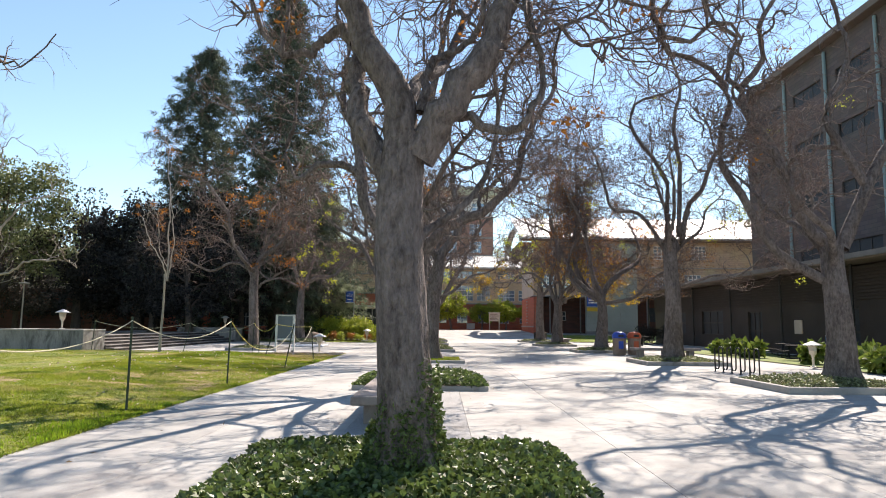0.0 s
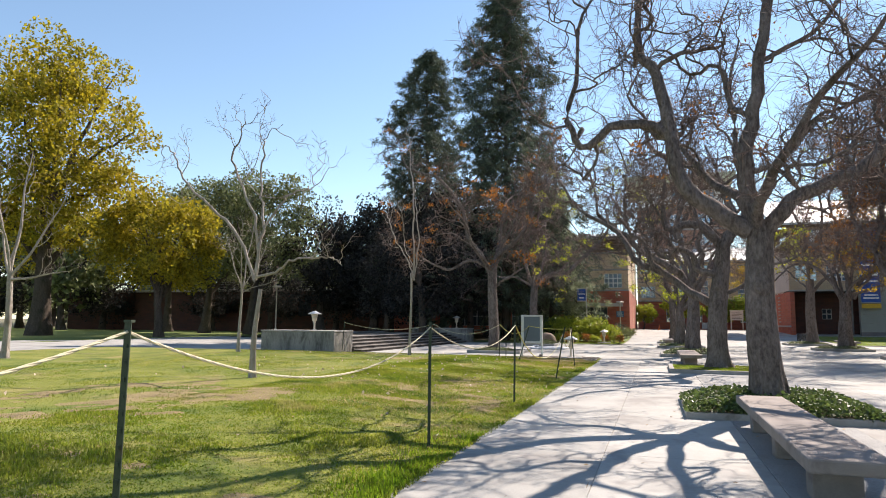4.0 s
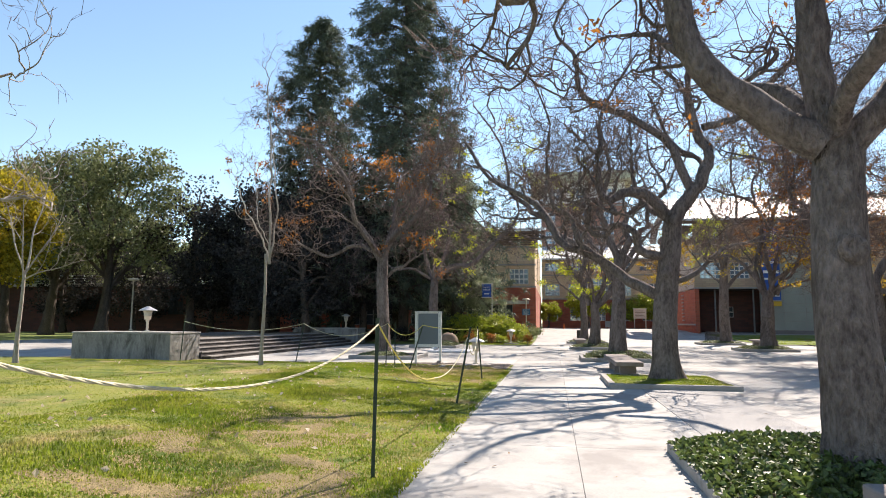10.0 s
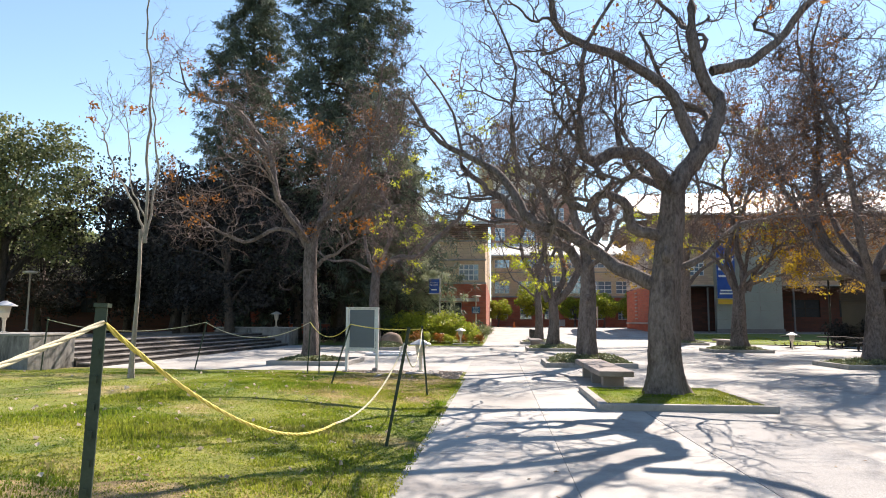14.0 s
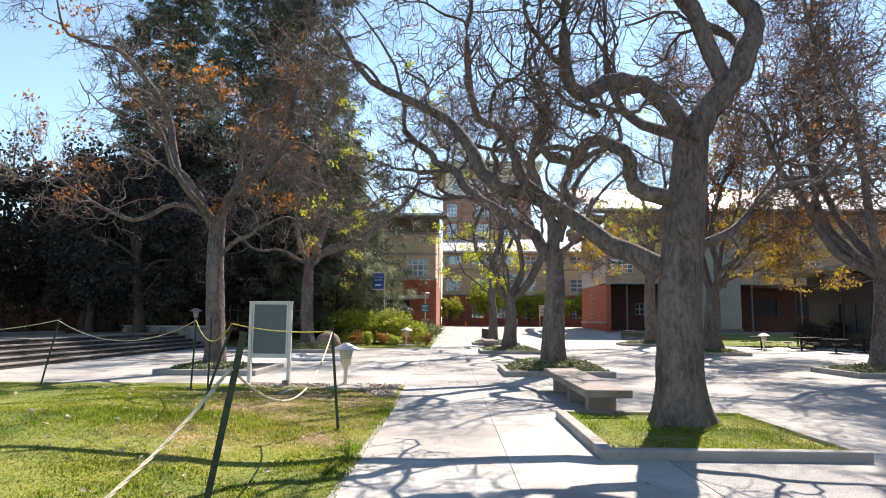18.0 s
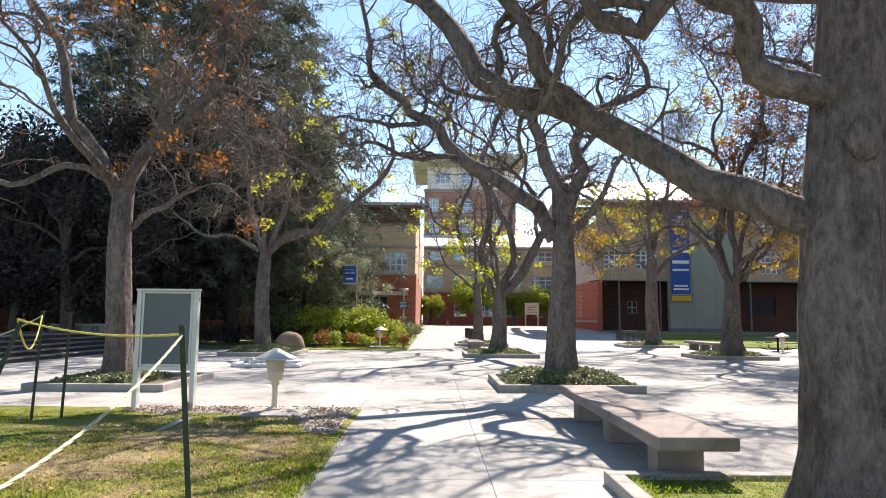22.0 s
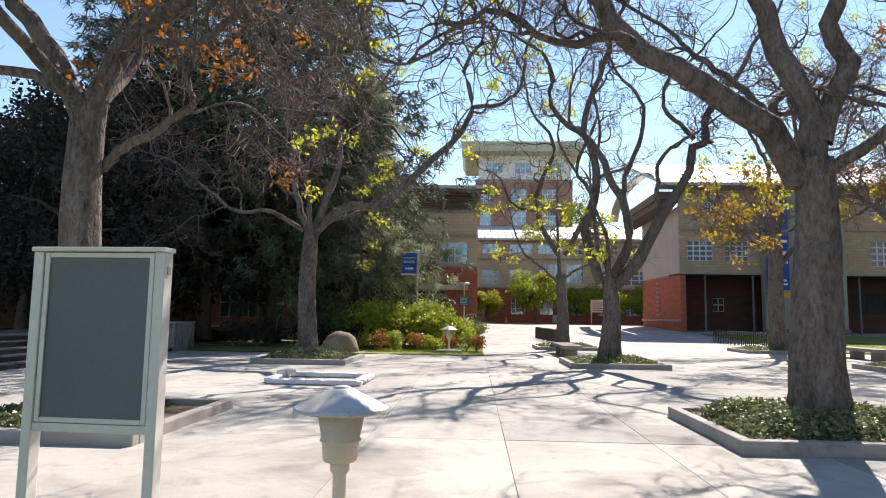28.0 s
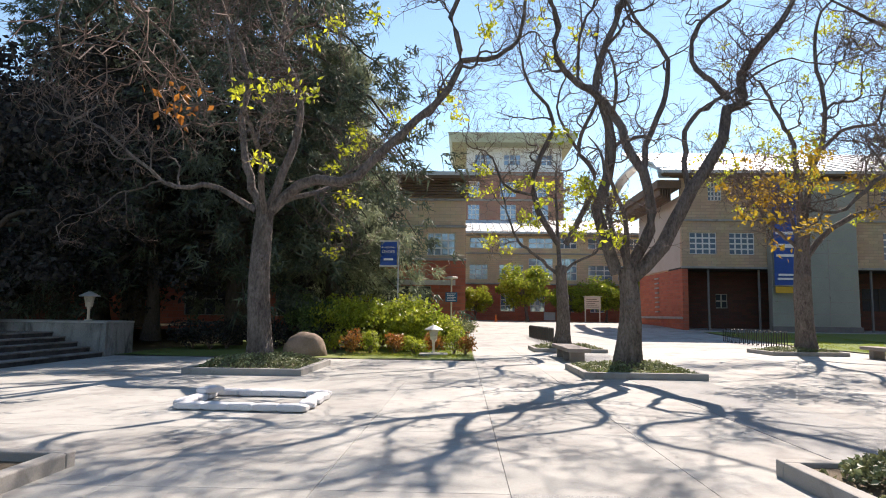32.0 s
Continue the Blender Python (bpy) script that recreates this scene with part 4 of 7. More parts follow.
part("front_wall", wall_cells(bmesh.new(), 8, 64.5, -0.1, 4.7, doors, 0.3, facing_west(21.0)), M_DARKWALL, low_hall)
for w in doors:
    window(low_hall, facing_west(21.0), *w, 3, 2, M_DARKFRAME, M_DIMGLASS)
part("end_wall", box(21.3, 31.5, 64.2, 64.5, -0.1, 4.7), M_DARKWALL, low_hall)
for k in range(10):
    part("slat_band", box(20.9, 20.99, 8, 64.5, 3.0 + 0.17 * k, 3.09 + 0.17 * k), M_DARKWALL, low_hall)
part("canopy", box(19.6, 32, 6, 66.2, 4.78, 5.05, 0.03), M_CANOPY, low_hall)
part("canopy_edge", box(19.5, 19.6, 5.9, 66.3, 4.86, 5.12, 0.01), M_WALL, low_hall)
for y in (12, 19, 26, 33, 40, 47, 54, 60, 65.6):
    tube_part("canopy_post", [(20.7, y, 0), (20.7, y, 4.78)], 0.07, M_DARKFRAME, low_hall, 10)
part("door_notice", box(20.92, 20.99, 38.2, 39.0, 1.2, 2.0, 0.01), M_NOTICE, low_hall)
block = thing("tall_block", "tall grey-brown brick block with ribbon windows and teal pipes", "building", (0, 0, 0))
slots = []
for z in (7.2, 12.0, 16.8, 21.4):
    for y in (34, 40.5, 47, 53.5, 60):
        slots.append((y, y + 4.4, z, z + 1.2))
part("front_wall", wall_cells(bmesh.new(), 10, 67, -0.1, 25.0, slots, 0.4, facing_west(32.0)), M_GREYBRICK, block)
part("end_wall", box(32.4, 55, 66.6, 67, -0.1, 25.0), M_GREYBRICK, block)
for w in slots:
    window(block, facing_west(32.0), *w, 3, 1, M_DARKFRAME, M_DIMGLASS)
for y in (33, 39.6, 46.1, 52.6, 59.1):
    tube_part("downpipe", [(31.85, y, 5.1), (31.85, y, 24.6)], 0.14, M_TEALPIPE, block, 10)
part("roof_edge", box(31.2, 56, 9, 67.6, 25.002, 25.6, 0.05), M_CANOPY, block)


# ---- trees ----
def limb_line(r, base, az, el, az2, el2, length, k=24, wig=0.22):
    """A crooked limb from base: its bearing and rise change from start to end, with bends of its own."""
    t = np.linspace(0, 1, k - 1)
    a = np.radians(az + (az2 - az) * t) + wig * np.cumsum(r.standard_normal(k - 1)) * 0.6
    e = np.radians(el + (el2 - el) * t) + wig * np.sin(t * r.uniform(7, 12) + r.uniform(0, 6)) + wig * 0.3 * np.cumsum(r.standard_normal(k - 1))
    d = np.stack([np.cos(a) * np.cos(e), np.sin(a) * np.cos(e), np.sin(e)], -1) * (length / (k - 1))
    return np.concatenate([np.array([base]), np.array(base) + np.cumsum(d, 0)])


def way_line(r, rr, dy, way, size, k=24):
    """A limb through a few turning points (across, up), drifting dy in depth, and a wandering tip beyond the last."""
    w = np.array(way, dtype=float)
    reach = 1.0 if size > 0.8 else 0.25
    d = w[-1] - w[-2]
    w = np.concatenate([w, [w[-1] + d / np.linalg.norm(d) * 1.2 * reach + r.standard_normal(2) * 0.3 * reach, w[-1] + d / np.linalg.norm(d) * 2.2 * reach + r.standard_normal(2) * 0.6 * reach]])
    n = len(w)
    s = np.linspace(0, n - 1, k)
    i = np.clip(s.astype(int), 0, n - 2)
    f = (s - i)[:, None]
    g = np.concatenate([[2 * w[0] - w[1]], w, [2 * w[-1] - w[-2]]])
    p0, p1, p2, p3 = g[i], g[i + 1], g[i + 2], g[i + 3]
    c = 0.5 * (2 * p1 + (p2 - p0) * f + (2 * p0 - 5 * p1 + 4 * p2 - p3) * f ** 2 + (3 * p1 - p0 - 3 * p2 + p3) * f ** 3)
    t = np.linspace(0, 1, k)
    y0, dy = dy if isinstance(dy, tuple) else (0.0, dy)
    y = y0 + dy * t + 0.25 * np.sin(t * r.uniform(5, 9) + r.uniform(0, 6)) * t
    out = np.stack([c[:, 0], y, c[:, 1]], -1)
    out[2:] += r.standard_normal((k - 2, 3)) * 0.025
    return out


def sprout(r, P, R, m, t0, lengths, k, wig, lift, spread, rfac, rend):
    """Side branches: m from each polyline of P, between t0 and its tip."""
    n, kp, _ = P.shape
    t = (t0 + (1 - t0) * (np.arange(m)[None] + r.uniform(0, 1, (n, m))) / m)
    x = t * (kp - 1)
    i = np.minimum(x.astype(int), kp - 2)
    f = (x - i)[..., None]
    ar = np.arange(n)[:, None]
    p = P[ar, i] * (1 - f) + P[ar, i + 1] * f
    tan = unit(P[ar, i + 1] - P[ar, i])
    rad = R[ar, i] * (1 - f[..., 0]) + R[ar, i + 1] * f[..., 0]
    side = unit(np.cross(tan, r.standard_normal((n, m, 3))))
    ang = np.radians(r.uniform(spread[0], spread[1], (n, m, 1)))
    d = unit(tan * np.cos(ang) + side * np.sin(ang))
    d, p, rad = d.reshape(-1, 3), p.reshape(-1, 3), rad.reshape(-1)
    L = (r.uniform(lengths[0], lengths[1], (n, m)) * (1.15 - 0.5 * t)).reshape(-1, 1)
    w = r.standard_normal((len(p), 3)) * wig
    Q = [p]
    for s in range(k - 1):
        if s % 3 == 2:
            w = -0.9 * w + r.standard_normal(w.shape) * wig * 0.7
        d = unit(d + np.cross(w, d) + r.standard_normal(d.shape) * wig * 0.35 + np.array([0, 0, lift]))
        low = Q[-1][:, 2] < 3.2
        d[low, 2] = np.maximum(d[low, 2], 0.1)
        Q.append(Q[-1] + d * L / (k - 1))
    Q = np.stack(Q, 1)
    r0 = np.maximum(np.minimum(rad * rfac, rad * 0.95), rend)
    return Q, r0[:, None] * np.linspace(1, 0.35, k)[None]


def bare_tree(seed, loc, label, height, radius, limbs, lean=(0, 0), counts=(7, 7, 6, 6), size=1.0, leaf=None, leaf_n=0, leaf_size=(0.05, 0.12), leaf_zone=None, bark=None, wig=0.3, flare=1.6, lift=0.06, knob=True, twig_len=(0.2, 0.55), group="plaza trees", start=0.3, more=None):
    """A leafless tree: flared trunk, crooked limbs, branches, twigs and the last leaves."""
    r = np.random.default_rng(seed)
    bark = bark or M_BARK
    ob = thing("tree", label, "tree", loc, group=group)
    k = 22
    z = np.linspace(0, 1, k)
    tp = np.stack([lean[0] * z ** 1.4 + 0.05 * size * np.sin(z * 5 + seed), lean[1] * z ** 1.4 + 0.05 * size * np.cos(z * 4 + seed), z * height - 0.05], -1)
    tr = radius * (1 + (flare - 1) * np.exp(-z * height / 0.28)) * (1 - 0.3 * z)
    part("trunk", mesh_arrays("trunk", *tubes(tp[None], tr[None], 28, 0.018, r, lambda s, a: 1 + (0.05 + 0.11 * np.exp(-s * height / 0.35)) * np.sin(5 * a + seed + 1.5 * s) + 0.045 * np.sin(2 * a + 4 * s + seed))), bark, ob)
    LP, LR = [], []
    for spec in limbs:
        if len(spec) == 3:
            rr, dy, way = spec
            line = way_line(r, rr, dy, way, size)
        else:
            h, az, el, az2, el2, ln, rr = spec
            q = min(h / height, 1.0)
            base = np.array([np.interp(q, z, tp[:, c]) for c in range(3)])
            line = limb_line(r, base, az, el, az2, el2, ln, wig=wig * 0.8)
        LP.append(line)
        LR.append(rr * 0.88 * np.linspace(1.0, 0.1, len(line)) ** 0.82)
    LP, LR = np.array(LP), np.array(LR)
    for P, R in zip(LP, LR):
        part("limb", mesh_arrays("limb", *tubes(P[None], R[None], 12, 0.05, r)), bark, ob)
    if knob:
        kn = bmesh.new()
        bmesh.ops.create_uvsphere(kn, u_segments=14, v_segments=8, radius=radius * 0.42, matrix=Matrix.Translation((lean[0] * 0.3, -radius * 0.82 + lean[1] * 0.3, height * 0.62)) @ Matrix.Diagonal((1, 0.5, 1.2, 1)))
        part("knot", kn, bark, ob, smooth=True)
    A, AR = sprout(r, LP, LR, counts[0], start, (1.6 * size, 4.0 * size), 14, wig * 1.15, lift, (30, 75), 0.5, 0.026 * size)
    B, BR = sprout(r, A, AR, counts[1], 0.15, (0.9 * size, 2.2 * size), 9, wig * 1.35, lift, (35, 85), 0.62, 0.0155 * size)
    v1, f1 = tubes(A, AR, 6, 0.05, r)
    v2, f2 = tubes(B, BR, 4)
    part("branchwork", mesh_arrays("branchwork", *join_arrays([(v1, f1), (v2, f2)])), bark, ob, kind="stuff")
    C, CR = sprout(r, B, BR, counts[2], 0.1, (0.45 * size, 1.2 * size), 5, wig * 1.7, lift, (30, 80), 0.62, 0.0095 * size)
    E, ER = sprout(r, C, CR, max(1, counts[3] - 2), 0.1, twig_len, 2, wig, lift * 0.5, (25, 70), 0.55, 0.0058)
    v1, f1 = tubes(C, CR, 3)
    v2, f2 = tubes(E, ER, 3)
    part("twigwork", mesh_arrays("twigwork", *join_arrays([(v1, f1), (v2, f2)])), M_TWIG, ob, kind="stuff")
    for leaf, leaf_n, leaf_zone in [(leaf, leaf_n, leaf_zone)] + ([more] if more else []):
        if leaf is None or not leaf_n:
            continue
        tips = E[:, 1:].reshape(-1, 3)
        if leaf_zone is not None:
            tips = tips[leaf_zone(tips)]
        if len(tips):
            nc = max(1, leaf_n // 18)
            c = tips[r.integers(0, len(tips), nc)]
            pos = (c[:, None] + r.standard_normal((nc, 30, 3)) * np.array([0.16, 0.16, 0.11]) * size).reshape(-1, 3)
            part("leaves", mesh_arrays("leaves", *leaves(pos, r.uniform(leaf_size[0], leaf_size[1], len(pos)), r), smooth=False), leaf, ob, kind="stuff")
    return ob


GREY = "leafless grey-barked tree with crooked limbs"
# limbs: (radius, drift in depth, turning points across and up), or
# (height, bearing and rise at the start, bearing and rise at the end, length, radius)
first_tree = bare_tree(1, (-0.36, 6.1, 0.05), GREY + ", ivy at its foot", 3.3, 0.275, [(0.2, 0.3, ((0.01, 2.92), (-0.09, 3.55), (-0.39, 4.13), (-0.56, 4.68), (-0.72, 5.25), (-1.1, 6.15))), (0.205, -0.2, ((0.11, 3.03), (0.39, 3.5), (0.71, 3.97), (0.91, 4.47), (1.06, 4.92), (1.45, 5.79))), (0.15, 0.7, ((-0.14, 2.86), (-0.35, 3.28), (-0.5, 3.71), (-0.56, 4.1), (-0.5, 4.58), (-0.72, 5.45))), (0.07, (0.35, 0.3), ((-0.56, 4.34), (-0.73, 4.51), (-0.94, 4.37), (-1.05, 4.24), (-1.28, 4.22), (-1.54, 4.52))), (0.06, -0.3, ((0.36, 3.45), (0.61, 3.44), (0.87, 3.29), (1.04, 3.26), (1.21, 3.5), (1.28, 3.82), (1.21, 4.19), (1.13, 4.62))), (0.06, 0.5, ((0.14, 3.48), (0.18, 3.79), (0.24, 4.08), (0.47, 4.23), (0.73, 4.41), (0.79, 4.94))), (2.9, 95, 55, 110, 40, 5.0, 0.11), (2.1, 20, 40, 60, 60, 3.0, 0.05)], leaf=M_LEAFO, leaf_n=420, flare=1.75, counts=(4, 5, 6, 5), start=0.55)
r = np.random.default_rng(101)
hang = way_line(r, 0.04, -0.28, ((-1.0, 6.0), (-2.2, 6.5), (-3.5, 6.5), (-4.45, 5.6), (-4.36, 4.75), (-4.15, 4.07), (-3.9, 3.82), (-3.68, 3.84)), 0.5, 40)
hang_r = np.linspace(0.034, 0.005, 40)
part("limb", mesh_arrays("limb", *tubes(hang[None], hang_r[None], 8, 0.05, r)), M_BARK, first_tree)
q1, r1 = sprout(r, hang[None], hang_r[None], 11, 0.45, (0.25, 0.7), 6, 0.3, 0.03, (30, 75), 0.6, 0.003)
q2, r2 = sprout(r, q1, r1, 3, 0.2, (0.12, 0.35), 4, 0.3, 0.02, (30, 70), 0.6, 0.002)
part("twigwork", mesh_arrays("twigwork", *join_arrays([tubes(q1, r1, 4), tubes(q2, r2, 3)])), M_TWIG, first_tree, kind="stuff")
bare_tree(2, (-0.6, 16.65, 0.1), GREY + " and a round scar", 3.5, 0.30, [(0.205, 0.3, ((-0.15, 3.25), (-1.1, 3.9), (-1.4, 4.6), (-1.6, 5.7), (-1.8, 6.7), (-2.1, 7.2), (-2.0, 9.0))), (0.13, 0.8, ((-1.5, 5.2), (-1.9, 5.5), (-2.6, 5.6), (-3.3, 5.2), (-3.6, 5.9), (-3.4, 6.8))), (0.195, 0.2, ((-0.05, 3.3), (-0.2, 4.4), (0.0, 5.5), (0.2, 6.9), (0.5, 8.6))), (0.18, -0.5, ((0.1, 3.25), (0.7, 3.9), (1.5, 4.2), (2.4, 5.0), (2.8, 6.4))), (3.3, 240, 40, 235, 45, 5.0, 0.13), (3.2, 100, 40, 110, 35, 5.5, 0.14)], leaf=M_LEAFO, leaf_n=420, flare=1.55, counts=(7, 7, 6, 5))
bare_tree(3, (-0.45, 28.4, 0.1), GREY + ", one limb low and long", 4.6, 0.345, [(0.19, 4.3, ((0.0, 2.2), (-0.77, 2.64), (-1.63, 3.37), (-2.7, 3.93), (-3.15, 4.86), (-3.89, 5.6), (-5.2, 6.5))), (0.25, 0.2, ((0.25, 4.2), (0.8, 5.0), (1.2, 5.6), (1.3, 6.3), (0.9, 7.5), (0.9, 9.2))), (0.13, 0.3, ((1.2, 6.9), (2.3, 7.3), (3.5, 8.6))), (0.19, -0.3, ((0.25, 4.3), (-0.3, 5.0), (-0.9, 5.1), (-1.5, 4.9), (-1.7, 5.5), (-1.6, 6.6)))] + [(0.15, 0.1, ((0.0, 3.3), (-0.6, 3.5), (-0.7, 4.0), (-1.2, 4.2), (-1.6, 3.9), (-1.95, 4.15), (-1.9, 4.75))), (0.12, (1.1, 0.6), ((-1.62, 3.36), (-2.2, 3.95), (-2.4, 4.7), (-2.95, 5.1), (-3.1, 6.5))), (0.15, 0.5, ((0.8, 5.2), (0.2, 6.6), (-0.9, 7.4), (-2.1, 8.2), (-2.2, 9.3))), (2.6, -10, 20, 15, 45, 4.0, 0.09), (4.2, 95, 40, 80, 45, 5.0, 0.13)], lean=(0.3, 0.05), leaf=M_LEAFO, leaf_n=240, counts=(5, 6, 6, 4), start=0.3, flare=1.45)
bare_tree(4, (-0.7, 38.5, 0.1), GREY + " over the path", 3.7, 0.35, [(0.22, -0.3, ((-0.16, 3.3), (-0.56, 3.99), (-1.37, 4.62), (-2.18, 5.08), (-2.71, 5.54), (-3.0, 6.01), (-3.53, 6.23), (-3.83, 6.64), (-4.29, 6.92), (-4.59, 7.46), (-4.6, 8.05))), (0.21, 0.3, ((0.02, 3.53), (-0.02, 4.36), (-0.29, 5.08), (-0.51, 5.81), (-0.68, 6.43), (-0.49, 7.07), (-0.36, 7.58), (-0.22, 8.23), (-0.33, 9.02))), (0.18, -0.2, ((0.14, 3.89), (0.33, 4.59), (0.56, 5.01), (0.36, 5.36), (0.45, 6.01), (0.87, 6.38), (1.46, 6.68), (1.99, 6.93), (2.0, 7.35), (1.77, 7.83))), (0.1, (0.15, 0.4), ((-0.68, 6.32), (-1.03, 6.46), (-1.26, 6.78), (-1.8, 6.75), (-2.4, 6.92), (-2.81, 7.12), (-2.84, 7.71), (-2.52, 8.02), (-1.84, 8.21))), (0.07, (-0.1, -0.3), ((-3.0, 6.02), (-2.72, 6.24), (-2.6, 6.58), (-2.76, 6.76))), (0.09, (0.2, 0.3), ((-0.39, 6.78), (-0.04, 7.25), (0.16, 7.78), (0.34, 8.33))), (0.07, 0.8, ((-0.41, 3.94), (-0.7, 4.5), (-1.08, 4.95), (-1.42, 5.41), (-1.89, 5.94))), (0.05, (-0.2, -0.4), ((-3.53, 6.15), (-3.24, 6.39), (-3.42, 6.75), (-3.65, 7.19))), (3.5, 90, 45, 95, 45, 5.0, 0.13), (3.4, 270, 35, 255, 50, 4.5, 0.10)], leaf=M_LEAFO, leaf_n=160, flare=1.4, counts=(4, 6, 5, 5), start=0.25)
bare_tree(5, (-0.9, 51.2, 0.1), GREY + " forking low in two", 2.75, 0.34, [(0.2, 0.3, ((-0.29, 2.56), (-0.59, 3.46), (-0.82, 4.28), (-0.48, 5.12), (-0.38, 6.14), (-0.61, 7.16), (-0.8, 7.86), (-0.58, 8.91), (-0.23, 9.8), (0.12, 10.69), (0.31, 11.6))), (0.19, -0.4, ((-0.05, 2.57), (0.44, 3.46), (0.6, 4.11), (0.42, 5.26), (-0.03, 6.08), (-0.27, 6.82), (-0.76, 7.48), (-1.49, 7.98), (-1.99, 8.73), (-1.91, 9.58), (-2.32, 10.43))), (0.24, 0.2, ((0.03, 2.41), (0.77, 3.14), (1.36, 4.13), (1.78, 4.96), (2.29, 5.64), (2.72, 6.48), (2.83, 7.16), (3.33, 7.42), (3.28, 8.2), (3.72, 8.89), (4.33, 9.59), (4.77, 10.3), (5.06, 11.09))), (0.1, 0.4, ((1.68, 4.79), (1.61, 5.8), (1.68, 6.66), (2.29, 7.27), (2.73, 7.63), (3.26, 7.91))), (0.1, (0.1, -0.3), ((2.88, 7.47), (2.43, 7.92), (1.94, 8.51), (1.95, 9.35), (2.36, 9.86), (3.02, 10.36), (3.35, 10.86))), (0.1, (-0.2, 0.3), ((0.39, 5.24), (0.62, 6.41), (1.05, 7.43), (1.17, 8.46), (0.86, 9.16), (0.22, 9.88), (-0.09, 10.77))), (0.07, (0.2, 0.2), ((-0.79, 7.84), (-1.22, 8.02), (-1.24, 8.77), (-1.06, 9.84), (-0.53, 10.75))), (2.6, 80, 65, 60, 55, 5.6, 0.12), (2.5, 250, 60, 235, 50, 4.6, 0.1)], leaf=M_LEAFY, leaf_n=240, leaf_size=(0.11, 0.22), leaf_zone=lambda p: p[:, 2] < 6.0, flare=1.35, counts=(4, 6, 5, 5))
bare_tree(6, (-1.1, 61.7, 0.1), GREY + " by the cycle rack", 3.6, 0.32, [(0.16, 0.3, ((-0.15, 4.49), (-0.85, 5.64), (-1.22, 6.93), (-0.96, 8.25), (-0.36, 9.58), (-0.56, 10.65), (-1.34, 11.47), (-1.73, 12.83))), (0.15, -0.2, ((0.16, 4.49), (0.92, 5.9), (1.43, 7.45), (0.73, 8.74), (1.19, 10.05), (1.71, 11.36), (1.47, 13.22))), (0.09, 0.2, ((-0.23, 3.22), (-1.1, 3.97), (-1.86, 4.61), (-2.24, 5.38))), (0.08, (0.1, 0.4), ((-1.22, 6.68), (-1.98, 6.82), (-2.62, 7.35), (-3.14, 8.56))), (0.08, (-0.1, 0.3), ((0.72, 8.6), (0.18, 9.53), (-0.19, 10.61), (0.21, 11.97))), (3.3, 90, 60, 100, 55, 5.6, 0.12), (3.2, 10, 35, 0, 50, 4.0, 0.08)], leaf=M_LEAFY, leaf_n=600, leaf_size=(0.12, 0.22), leaf_zone=lambda p: p[:, 2] < 7.5, counts=(5, 6, 5, 5))
bare_tree(7, (-11.0, 38.5, 0.1), GREY + " and dry orange leaves", 4.6, 0.31, [(0.18, 0.3, ((-0.15, 4.27), (-0.76, 5.29), (-1.46, 6.24), (-1.78, 7.87), (-3.14, 9.69), (-4.23, 10.12))), (0.18, -0.3, ((-0.06, 4.34), (0.43, 5.24), (1.49, 6.14), (2.12, 7.0), (2.17, 8.11), (2.49, 9.39))), (0.1, -0.2, ((-0.4, 4.62), (-1.37, 4.95), (-2.5, 4.44), (-3.66, 4.89), (-4.51, 5.38))), (0.08, (-0.1, -0.4), ((0.68, 5.42), (1.55, 5.33), (2.32, 5.78), (3.11, 5.54))), (0.09, (0.1, -0.3), ((0.16, 3.5), (0.5, 3.79), (0.99, 3.99), (1.46, 4.46), (1.41, 4.84))), (4.4, 100, 50, 90, 50, 6.5, 0.13), (4.4, 270, 40, 260, 45, 5.5, 0.12), (4.4, 20, 40, 35, 55, 6.0, 0.1)], counts=(6, 6, 5, 5), leaf=M_LEAFO, leaf_n=1000, leaf_size=(0.08, 0.17), leaf_zone=lambda p: p[:, 0] < 2.4, flare=1.35)
bare_tree(8, (-11.0, 51.4, 0.1), GREY + " and last yellow leaves", 4.3, 0.33, [(0.18, -0.2, ((0.18, 4.22), (1.14, 5.08), (2.43, 5.11), (3.37, 6.05), (4.34, 6.9), (5.26, 7.88), (5.5, 8.71), (5.23, 9.87), (5.87, 11.04))), (0.09, (-0.1, 0.3), ((5.49, 8.58), (6.53, 8.74), (7.21, 9.43), (7.34, 10.65))), (0.15, 0.3, ((-0.03, 4.21), (-0.46, 5.11), (-0.74, 6.77), (-0.67, 8.46), (-1.42, 10.03))), (0.15, 0.0, ((0.13, 4.22), (0.78, 6.25), (0.92, 7.57), (0.34, 9.08), (0.78, 10.79))), (0.1, -0.4, ((-0.24, 4.26), (-1.4, 4.91), (-2.5, 4.86), (-3.47, 5.51))), (4.0, 290, 40, 300, 45, 5.5, 0.11), (4.0, 70, 45, 80, 45, 5.5, 0.12)], counts=(7, 6, 5, 5), leaf=M_LEAFY, leaf_n=950, leaf_size=(0.11, 0.22), leaf_zone=lambda p: p[:, 0] > 0.3)
